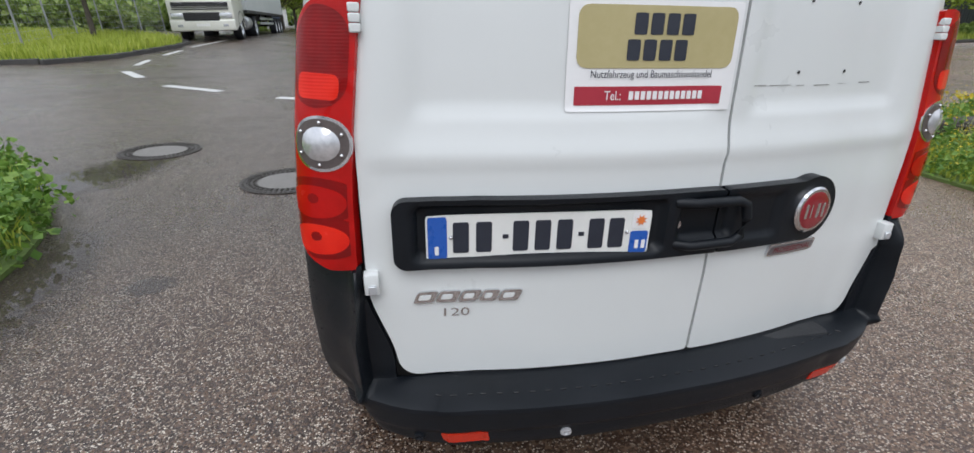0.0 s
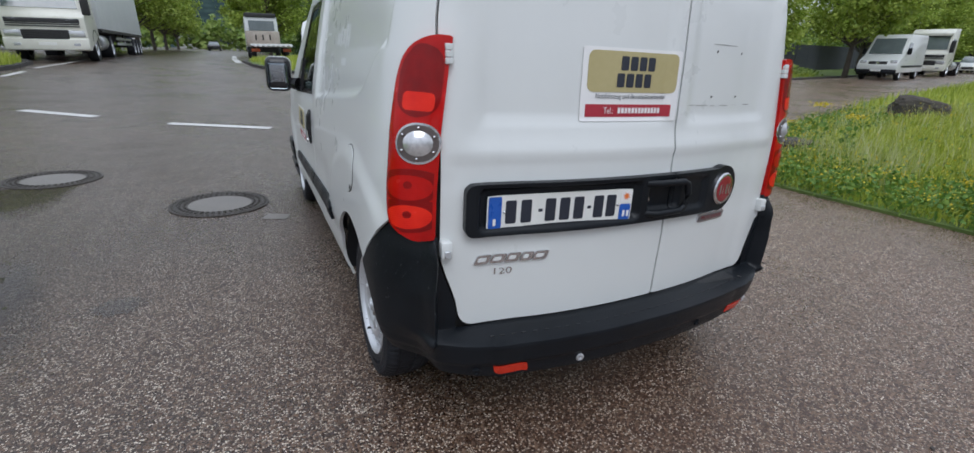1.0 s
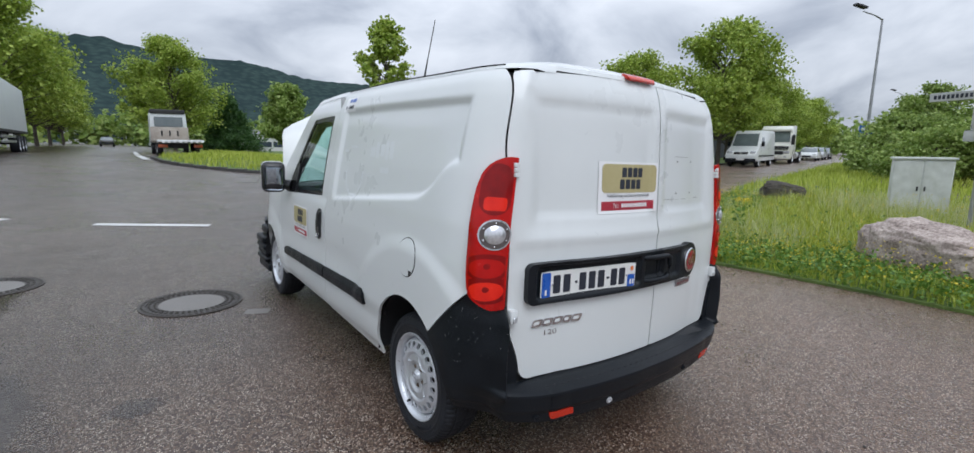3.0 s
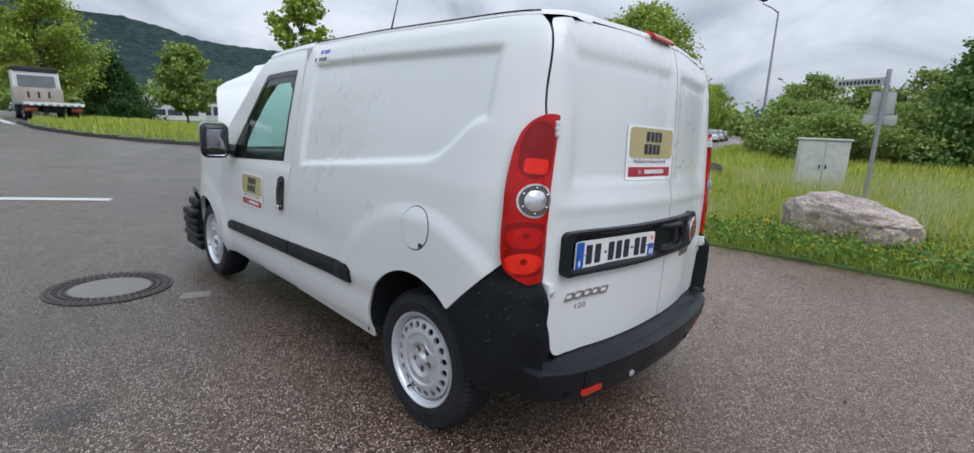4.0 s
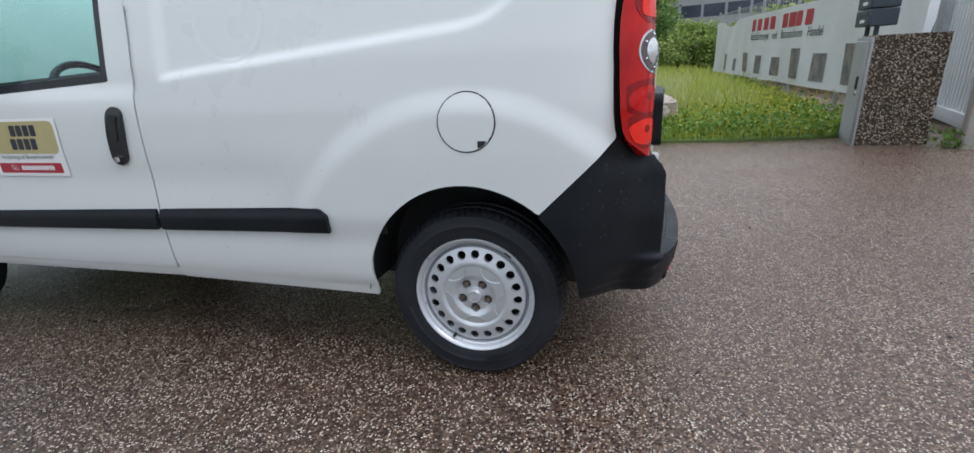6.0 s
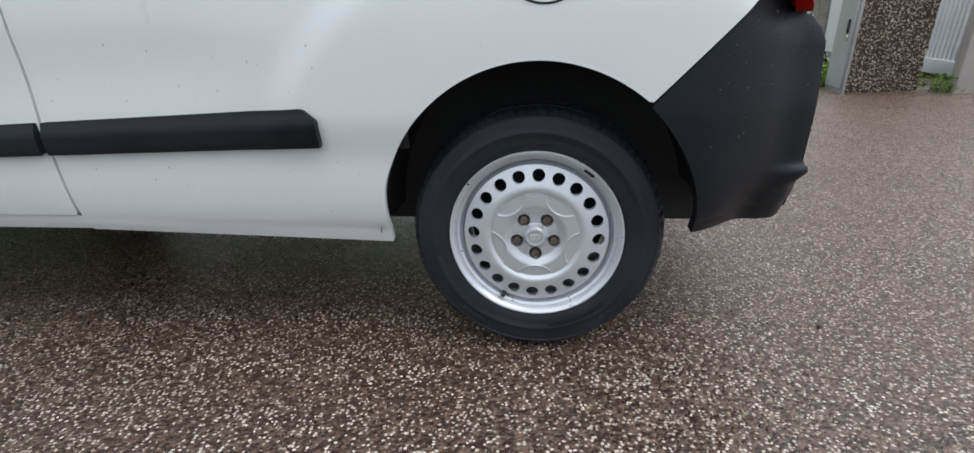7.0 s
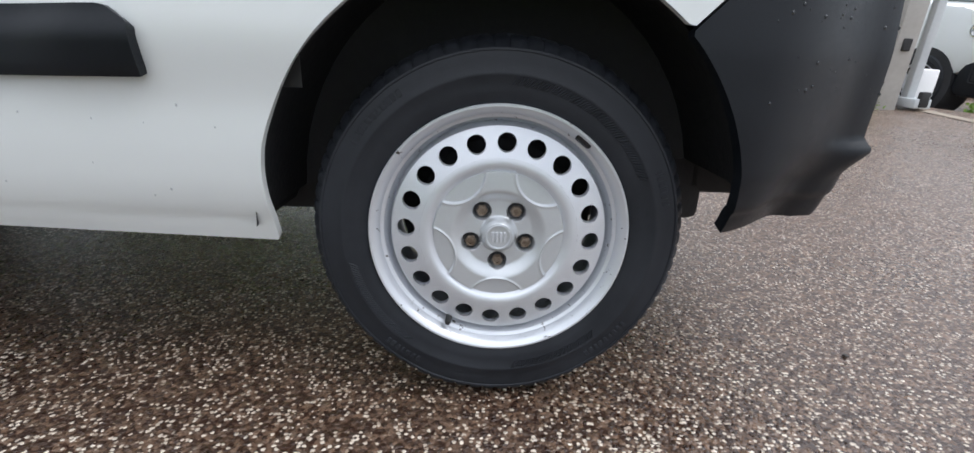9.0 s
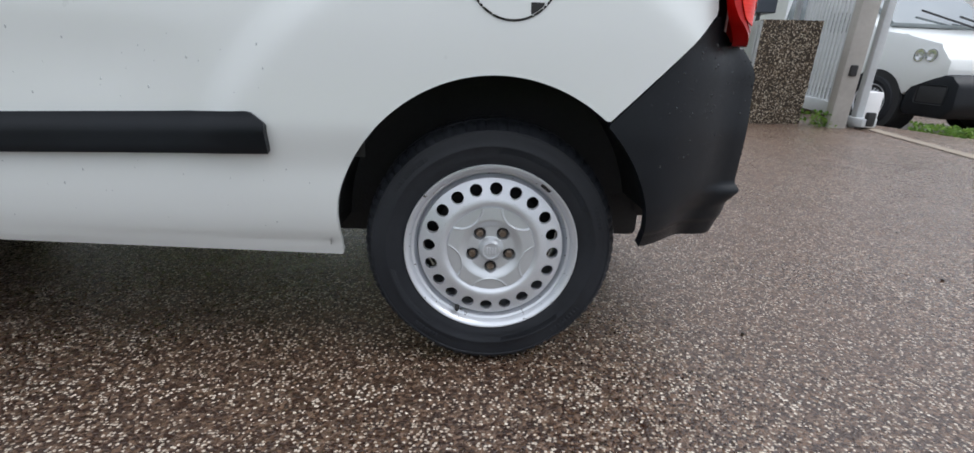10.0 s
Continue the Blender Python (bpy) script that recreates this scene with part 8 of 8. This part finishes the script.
for k in range(11):
    part("letter_bar", box_bm(0.10 + k * 0.058, 0.138 + k * 0.058, 0.0105, 0.0125, 2.095, 2.155, 0.002, 1, m=nm), M_INK, plate_)
nm2 = Matrix.Rotation(radians(100), 4, "Z")
part("back_plate", box_bm(-0.16, 0.16, -0.055, -0.045, 1.62, 1.98, 0.02, 2, m=nm2), M_PLATEPALE, sign)
part("back_plate", box_bm(-0.22, 0.22, -0.055, -0.045, 1.46, 1.62, 0.015, 2, m=nm2), M_PLATEPALE, sign)
for z in (1.55, 1.85, 2.12):
    part("clamp", lathe_bm([(0.036, -0.02), (0.040, -0.02), (0.040, 0.02), (0.036, 0.02)], 16, "z", centre=(0, 0, z)), M_GALV, sign)

# ---- boulders ----
M_ROCK = surface("weathered_limestone", (0.13, 0.09, 0.075), (0.62, 0.53, 0.47), (0.75, 0.95), big=4.5, fine=38, bump=1.0, bump_scale=30, mixfine=0.55)


def boulder(x, y, turn, sx, sy, sz, seed, label, sink=0.1):
    bm = bmesh.new()
    bmesh.ops.create_icosphere(bm, subdivisions=5, radius=1.0)
    for v in bm.verts:
        p = v.co.copy()
        q = Vector((abs(p.x) ** 0.75 * (1 if p.x > 0 else -1), abs(p.y) ** 0.7 * (1 if p.y > 0 else -1), abs(p.z) ** 0.6 * (1 if p.z > 0 else -1)))
        f = 1 + 0.16 * noise.noise(p * 1.4 + Vector((seed, 0, 0))) + 0.07 * noise.noise(p * 3.7 + Vector((0, seed, 0)))
        f += 0.09 * (0.35 - abs(noise.noise(Vector((p.x * 2.2, p.y * 3, p.z * 8 + p.x * 2 + seed)))))
        f += 0.035 * noise.noise(p * 11) + 0.018 * noise.noise(p * 27)
        q = q * f
        v.co = Vector((q.x * sx, q.y * sy, q.z * sz * (1.0 - 0.22 * q.x)))
    ob = part("boulder", bm, M_ROCK, None, angle=60)
    ob.matrix_world = resting(x, y, turn, sz - sink)
    return tagged(ob, label, "boulder")


boulder(5.02, -0.62, -121, 0.69, 0.36, 0.30, 4.0, "long pale weathered boulder lying in the grass", 0.02)
stump = boulder(10.6, 3.25, -60, 0.46, 0.26, 0.27, 9.0, "dark square-cut stone block in the grass", 0.0)
stump.data.materials[0] = surface("dark_mossy_stone", (0.035, 0.03, 0.026), (0.085, 0.075, 0.06), (0.8, 0.95), big=4, fine=30, bump=0.8, bump_scale=20)
boulder(5.9, 2.45, -40, 0.45, 0.30, 0.16, 13.0, "low grey boulder lying in the grass", 0.03).data.materials[0] = stump.data.materials[0]

# tall ragwort with yellow heads
for x, y, h in ((5.35, 2.0, 0.75), (5.1, 2.3, 0.55), (5.75, 1.8, 0.6)):
    z0 = float(verge_z1(np.array(x), np.array(y)))
    rg = empty("ragwort", pose(x, y, z0), "tall weed with yellow flower heads", "weed", "ragwort weeds")
    part("stem", tube_bm([(0, 0, -0.05), (0.02, 0.01, h * 0.6), (0.0, 0.03, h)], [0.008, 0.006, 0.003], 6), M_WEED, rg)
    lc = [(rng.normal() * 0.05, rng.normal() * 0.05, h * rng.random() * 0.85) for _ in range(40)]
    v_, f_ = leaf_mesh("l", lc, 0.07, M_WEED, 90)
    o_ = tagged(mesh_object("leaves", v_, f_, M_WEED, False), "narrow green leaves", kind="stuff"); o_.parent = rg
    lc = [(rng.normal() * 0.06, rng.normal() * 0.06, h + rng.random() * 0.05) for _ in range(45)]
    v_, f_ = leaf_mesh("l", lc, 0.03, M_YELLOW, 91)
    o_ = tagged(mesh_object("flower_head", v_, f_, M_YELLOW, False), "small yellow flowers", kind="stuff"); o_.parent = rg

# ---- gate pillar, cabinet, letter boxes ----
def aggregate_material():
    m = surface("washed_aggregate_concrete", (0.026, 0.018, 0.011), (0.065, 0.045, 0.028), (0.7, 0.9), big=5, fine=60)
    n, l = m.node_tree.nodes, m.node_tree.links
    p = n["Principled BSDF"]
    old = p.inputs["Base Color"].links[0].from_socket
    tc, vo, sp, rm, mx = n.new("ShaderNodeTexCoord"), n.new("ShaderNodeTexVoronoi"), n.new("ShaderNodeSeparateColor"), n.new("ShaderNodeMapRange"), n.new("ShaderNodeMix")
    vo.inputs["Scale"].default_value = 96
    l.new(tc.outputs["Object"], vo.inputs["Vector"]); l.new(vo.outputs["Color"], sp.inputs[0])
    rm.inputs["From Min"].default_value, rm.inputs["From Max"].default_value = 0.66, 0.72
    l.new(sp.outputs["Red"], rm.inputs["Value"])
    st = n.new("ShaderNodeMix"); st.data_type = "RGBA"
    st.inputs["A"].default_value, st.inputs["B"].default_value = (0.15, 0.105, 0.06, 1), (0.55, 0.48, 0.38, 1)
    l.new(sp.outputs["Green"], st.inputs["Factor"])
    mx.data_type = "RGBA"
    l.new(rm.outputs[0], mx.inputs["Factor"]); l.new(old, mx.inputs["A"]); l.new(st.outputs["Result"], mx.inputs["B"])
    l.new(mx.outputs["Result"], p.inputs["Base Color"])
    iv = n.new("ShaderNodeMapRange"); iv.inputs["To Min"].default_value, iv.inputs["To Max"].default_value = 1, 0
    l.new(vo.outputs["Distance"], iv.inputs["Value"])
    bp = n.new("ShaderNodeBump"); bp.inputs["Strength"].default_value, bp.inputs["Distance"].default_value = 0.9, 0.012
    l.new(iv.outputs[0], bp.inputs["Height"]); l.new(bp.outputs[0], p.inputs["Normal"])
    return m


M_AGG = aggregate_material()
# local x runs along the street face towards the gate, local y into the yard
PM = Matrix.Translation((3.15, -2.78, ground_z(3.1, -3.0))) @ Matrix.Rotation(math.atan2(-0.55, -0.08), 4, "Z")
pillar = empty("meter_pillar", PM, "brown washed-aggregate concrete meter pillar with a grey steel door", "pillar")
bm = box_bm(0, 0.555, 0.0, 0.42, -0.2, 1.0, 0.0)
bmesh.ops.subdivide_edges(bm, edges=bm.edges[:], cuts=24, use_grid_fill=True)
for v in bm.verts:
    v.co += Vector((noise.noise(v.co * 30), noise.noise(v.co * 30 + Vector((5, 0, 0))), noise.noise(v.co * 30 + Vector((0, 5, 0))))) * 0.008
part("block", bm, M_AGG, pillar)
M_METER = surface("grey_meter_cabinet", (0.26, 0.27, 0.26), (0.36, 0.37, 0.36), (0.5, 0.65), big=3, fine=20)
part("door_frame", box_bm(-0.030, -0.006, -0.012, 0.43, -0.2, 0.99, 0.006, 1), M_METER, pillar)
md = part("door", box_bm(-0.046, -0.028, 0.012, 0.405, 0.03, 0.955, 0.006, 1), M_METER, pillar, "grey steel door")
part("handle", box_bm(-0.062, -0.044, 0.09, 0.125, 0.52, 0.64, 0.006, 1), M_DARKSTEEL, md)
part("lock", box_bm(-0.056, -0.044, 0.085, 0.13, 0.46, 0.50, 0.004, 1), M_CHROME, md)
M_BOX = surface("anthracite_letter_box", (0.035, 0.046, 0.062), (0.055, 0.068, 0.086), (0.35, 0.5), big=4, fine=60)
mail = empty("letter_box_stand", PM @ Matrix.Translation((0.04, 0.47, 0)), "anthracite letter boxes on a two-post stand", "letter box")
for y in (0.08, 0.36):
    part("post", tube_bm([(0.10, y, -0.2), (0.10, y, 1.72)], 0.022, 10), M_BOX, mail)
for k in range(3):
    b_ = part("letter_box", box_bm(0.0, 0.24, 0.0, 0.44, 1.09 + k * 0.165, 1.248 + k * 0.165, 0.008, 1), M_BOX, mail)
    part("name_card", box_bm(-0.006, 0.001, 0.12, 0.26, 1.125 + k * 0.165, 1.155 + k * 0.165, 0.0), M_WHITEPRINT, b_)
    part("flap", box_bm(-0.008, 0.001, 0.03, 0.41, 1.19 + k * 0.165, 1.235 + k * 0.165, 0.003, 1), M_BOX, b_)

# slatted gate, its steel post, guide post and motor box
M_GATE = surface("light_grey_gate_paint", (0.46, 0.48, 0.49), (0.56, 0.58, 0.59), (0.4, 0.55), big=3, fine=30)
gx, gy = Vector((2.86, -3.55)), Vector((4.7, -4.02))
gd = (gy - gx).normalized()
GM = Matrix.Translation((gx.x, gx.y, ground_z(3.2, -3.7))) @ Matrix.Rotation(math.atan2(gd.y, gd.x), 4, "Z")
gate = empty("sliding_gate", GM, "light grey vertical-bar sliding gate", "gate")
part("bottom_rail", box_bm(0.12, 1.9, -0.16, -0.09, 0.06, 0.20, 0.008), M_GATE, gate)
part("top_rail", box_bm(0.12, 1.9, -0.155, -0.095, 1.92, 2.0, 0.008), M_GATE, gate)
bm = box_bm(-0.016, 0.016, -0.012, 0.012, 0.19, 1.93, 0.003, 1)
sm = bpy.data.meshes.new("gate_bar"); bm.to_mesh(sm); bm.free(); sm.materials.append(M_GATE)
for k in range(18):
    ob = new("gate_bar", sm)
    ob.parent, ob.matrix_basis = gate, pose(0.17 + k * 0.098, -0.125, 0)
gpost = empty("gate_post", GM, "tall beige steel gate post", "post")
M_POST = surface("beige_steel_post", (0.36, 0.34, 0.31), (0.45, 0.43, 0.40), (0.45, 0.6), big=4, fine=30)
part("post", box_bm(-0.075, 0.075, -0.075, 0.075, -0.2, 2.2, 0.008), M_POST, gpost)
part("photo_cell", box_bm(-0.103, -0.070, -0.03, 0.03, 0.48, 0.58, 0.006, 1), M_DARKSTEEL, gpost)
guide = empty("guide_post", Matrix.Translation((2.84, -3.74, ground_z(2.84, -3.74))), "thin light grey gate guide post with motor box", "post")
part("post", box_bm(-0.035, 0.035, -0.035, 0.035, -0.2, 2.1, 0.005), M_GATE, guide)
part("motor_box", box_bm(-0.02, 0.14, -0.20, -0.045, 0.0, 0.34, 0.015, 2), M_WHITEPRINT, guide)
part("guide_foot", box_bm(-0.16, 0.12, -0.09, 0.06, 0.02, 0.10, 0.01), M_GATE, guide)
part("guide_rubber", box_bm(-0.17, -0.12, -0.06, 0.02, 0.03, 0.16, 0.01), M_DARKSTEEL, guide)
M_RAIL = surface("worn_concrete_strip", (0.22, 0.18, 0.14), (0.34, 0.28, 0.22), (0.6, 0.8), big=3, fine=30)
ground_patch("gate_track", [(2.95, -3.78), (2.2, -3.68), (1.3, -3.56), (-0.5, -3.32), (-0.5, -3.42), (1.3, -3.66), (2.2, -3.78), (2.95, -3.90)], 0.006, M_RAIL, "worn tan concrete strip of the gate track", "track")
cl = []
for x, y, z, _ in scatter([(2.6, -4.3), (3.3, -4.6), (2.2, -5.2), (1.4, -4.9)], 60, 93, lambda x, y: ground_many(x, y)):
    for _ in range(14):
        cl.append((x + rng.normal() * 0.05, y + rng.normal() * 0.05, z + 0.10 * rng.random()))
for x, y, z, _ in scatter([(3.75, -2.75), (3.1, -3.3), (2.75, -3.45), (2.95, -3.6), (3.9, -3.0)], 40, 94, lambda x, y: ground_many(x, y)):
    for _ in range(14):
        cl.append((x + rng.normal() * 0.05, y + rng.normal() * 0.05, z + 0.14 * rng.random()))
v_, f_ = leaf_mesh("l", cl, 0.04, M_WEED, 95)
tagged(mesh_object("gate_weeds", v_, f_, M_WEED, False), "small weeds at the foot of the gate", "weeds", kind="stuff")

# ---- banner fence ----
BFA, BFB = Vector((15.4, -3.72)), Vector((4.6, -3.95))
bfd = (BFB - BFA).normalized()
BL = (BFB - BFA).length
BM_ = Matrix.Translation((BFA.x, BFA.y, 0)) @ Matrix.Rotation(math.atan2(bfd.y, bfd.x), 4, "Z")
bfence = empty("wire_fence", BM_, "galvanised wire mesh fence carrying a banner", "fence")
bz = lambda u: ground_z(BFA.x + bfd.x * u, BFA.y + bfd.y * u)
for k in range(6):
    u = BL * k / 5
    part("fence_post", tube_bm([(u, 0.05, bz(u) - 0.2), (u, 0.05, bz(u) + 1.98)], 0.035, 8), M_GALV, bfence)
bm = bmesh.new()
for k in range(int(BL / 0.16)):
    u = k * 0.16
    for s in (-1, 1):
        tube_bm([(u, 0.03, bz(u) + 1.60), (u + s * 0.16, 0.03, bz(u) + 1.90)], 0.0035, 3, bm=bm, caps=False)
tube_bm([(0, 0.03, bz(0) + 1.90), (BL, 0.03, bz(BL) + 1.90)], 0.005, 4, bm=bm)
part("wire_mesh", bm, M_GALV, bfence)
M_BANNER = surface("white_banner_cloth", (0.56, 0.57, 0.57), (0.66, 0.67, 0.67), (0.45, 0.6), big=1.5, fine=10)
banner = empty("banner", BM_, "white printed banner hung on a wire fence, sagging", "banner")


def cloth(u, v, off=0.0):
    """u along, v up from 0 to 1, with folds."""
    top = bz(u) + 1.66 - 0.16 * math.exp(-((u - 1.9) / 0.55) ** 2)
    z = bz(u) + 0.25 + (top - bz(u) - 0.25) * v
    fold = 0.05 * math.sin(u * 2.3 + v * 2) * (1 - 0.5 * v) + 0.03 * math.sin(u * 6.1 - v * 5) * math.exp(-((u - 2.0) / 1.2) ** 2)
    return Vector((u, -0.05 + fold * 0.6 + off, z))


cl_ = patch("cloth", lambda u, v: cloth(u, v), lambda u, v: 1.0, 0.15, BL - 0.1, 0, 1, 0.10, 0.06, M_BANNER, banner, 0.0)


def banner_bar(u0, u1, v0, v1, material, name):
    patch(name, lambda u, v: cloth(u, v, -0.008), lambda u, v: 1.0, u0, u1, v0, v1, 0.08, 0.05, material, banner, 0.0)


# the printed side faces the road
for k, w in enumerate((0.26, 0.26, 0.28, 0.30, 0.0, 0.32, 0.36, 0.24, 0.28)):
    if w:
        banner_bar(4.05 + k * 0.40, 4.05 + k * 0.40 + w, 0.74, 0.92, M_CRIMSON, "name_bar")
for u_, word in ((4.62, "Nutzfahrzeuge"), (5.62, "und"), (6.62, "Baumaschinen"), (7.72, "Handel")):
    letters(word, 0.20, lambda u, v: cloth(u_ + u, 0.60 + v / 1.2, -0.010), M_INK, banner, "lettering", "CENTER", 1.05)
M_PRINT = surface("faded_machine_print", (0.06, 0.07, 0.09), (0.30, 0.26, 0.22), (0.5, 0.6), big=5, fine=22)
for k, (u0, w, v1) in enumerate(((1.6, 0.35, 0.42), (2.5, 0.30, 0.30), (3.4, 0.45, 0.40), (4.6, 0.40, 0.36), (5.6, 0.5, 0.34), (6.8, 0.45, 0.46), (7.8, 0.5, 0.40), (8.9, 0.55, 0.5))):
    banner_bar(u0, u0 + w, 0.08, v1, M_PRINT, "printed_picture")
# white container behind the banner
cont = empty("container", resting(9.5, -8.6, 2), "pale ribbed shipping container behind the fence", "container")
bm = box_bm(-3.0, 3.0, -1.2, 1.2, 0.1, 2.25, 0.02)
for k in range(40):
    box_bm(-2.95 + k * 0.15, -2.88 + k * 0.15, 1.19, 1.225, 0.3, 2.1, 0.004, 1, bm=bm)
part("shell", bm, M_WALLW, cont)

# ---- left fence ----
lf = empty("mesh_fence", Matrix.Identity(4), "tall galvanised mesh fence round a lot", "fence", kind="structure")
lpts = [(-10.2, 12.2), (-10.75, 16.0), (-11.3, 18.6), (-11.8, 21.2), (-12.0, 23.6), (-12.2, 26.0), (-13.0, 30.0), (-14, 36)]
for x, y in lpts:
    z = ground_z(x, y)
    part("fence_post", tube_bm([(x, y, z - 0.2), (x, y, z + 2.6)], 0.032, 8), M_GALV, lf)
bm = bmesh.new()
for (ax, ay), (bx, by) in zip(lpts, lpts[1:]):
    for k in range(11):
        h = 0.12 + k * 0.24
        tube_bm([(ax, ay, ground_z(ax, ay) + h), (bx, by, ground_z(bx, by) + h)], 0.005, 3, bm=bm, caps=False)
    n = max(2, int(math.hypot(bx - ax, by - ay) / 0.25))
    for k in range(n):
        x, y = ax + (bx - ax) * k / n, ay + (by - ay) * k / n
        tube_bm([(x, y, ground_z(x, y) + 0.05), (x, y, ground_z(x, y) + 2.52)], 0.003, 3, bm=bm, caps=False)
part("wire_mesh", bm, M_GALV, lf)

# ---- second van, behind the gate ----
van2 = empty("panel_van", Matrix.Identity(4), "white panel van with black bumper, parked behind the gate", "van")
body2 = part("body", prism_bm([(0.80, 0.62), (0.78, 0.80), (0.62, 0.98), (0.20, 1.08), (-0.18, 1.14), (-1.0, 1.74), (-1.3, 1.80), (-3.5, 1.80), (-3.62, 1.60), (-3.65, 0.45), (0.3, 0.40)], 0.91, 0.14, 1.05, 1.8, 0.09), M_PAINT, van2)
part("windscreen", pane_bm([(-0.16, -0.74, 1.18), (-0.16, 0.74, 1.18), (-0.93, 0.66, 1.70), (-0.93, -0.66, 1.70)], 0.025), M_CARGLASS, body2)
part("wiper", tube_bm([(-0.06, 0.30, 1.17), (-0.30, -0.25, 1.36)], 0.012, 6), M_TRIM, body2)
part("wiper", tube_bm([(-0.06, 0.70, 1.15), (-0.20, 0.20, 1.30)], 0.012, 6), M_TRIM, body2)
for s in (-1, 1):
    bm = bmesh.new()
    bmesh.ops.create_uvsphere(bm, u_segments=28, v_segments=16, radius=1.0, matrix=Matrix.Translation((0.47, s * 0.76, 0.865)) @ Matrix.Rotation(0.16, 4, "Y") @ Matrix.Diagonal((0.25, 0.155, 0.098, 1)))
    hl = part("headlamp", bm, M_LAMPGLASS, body2, "long oval clear headlamp")
    for dx in (0.0, 0.13):
        part("lamp_bowl", lathe_bm([(0.062, 0.0), (0.066, 0.014), (0.052, 0.016), (0.02, 0.004), (0.001, 0.003)], 24, "y", centre=(0.44 + dx, s * 0.905, 0.85)) if s > 0 else lathe_bm([(0.062, 0.0), (0.066, -0.014), (0.052, -0.016), (0.02, -0.004), (0.001, -0.003)], 24, "y", centre=(0.44 + dx, s * 0.905, 0.85)), M_CHROME, hl)
    part("side_window", pane_bm([(-0.75, s * 0.90, 1.13), (-1.75, s * 0.90, 1.13), (-1.75, s * 0.815, 1.58), (-1.15, s * 0.815, 1.58)], 0.015), M_CARGLASS, body2)
    part("door_mirror", box_bm(-0.68, -0.54, s * 1.02 - 0.09, s * 1.02 + 0.09, 1.08, 1.32, 0.04, 3), M_PLASTIC, body2)
    # dark disc laid on the closed body side, standing in for a shaded arch opening
    part("wheel_housing", lathe_bm([(0.372, s * 0.62), (0.372, s * 0.9165), (0.05, s * 0.9165)], 30, "y", centre=(0, 0, 0.315)), M_LINER, body2)
b2 = part("front_bumper", prism_bm([(0.36, 0.30), (0.42, 0.72), (0.84, 0.66), (0.93, 0.58), (0.95, 0.34), (0.85, 0.22), (0.42, 0.22)], 0.90, 0.0, 1, 2, 0.05), M_PLASTIC, van2, "black plastic front bumper")
for s in (-1, 1):
    part("fog_recess", box_bm(0.52, 0.84, s * 0.895 - 0.01, s * 0.895 + 0.01, 0.36, 0.56, 0.03, 2), M_LINER, b2)
part("grille", box_bm(0.86, 0.94, -0.55, 0.55, 0.42, 0.60, 0.02), M_DARKSTEEL, b2)
V2 = resting(4.03, -5.60, 187)
van2.matrix_world = V2
copy_part(rear_wheel, van2, pose(0, -0.835, WHEEL_Z, 0, 0, 90))
copy_part(rear_wheel, van2, pose(0, 0.775, WHEEL_Z, 0, 0, -90))
copy_part(rear_wheel, van2, pose(-2.75, -0.775, WHEEL_Z, 0, 0, 90))
copy_part(rear_wheel, van2, pose(-2.75, 0.775, WHEEL_Z, 0, 0, -90))
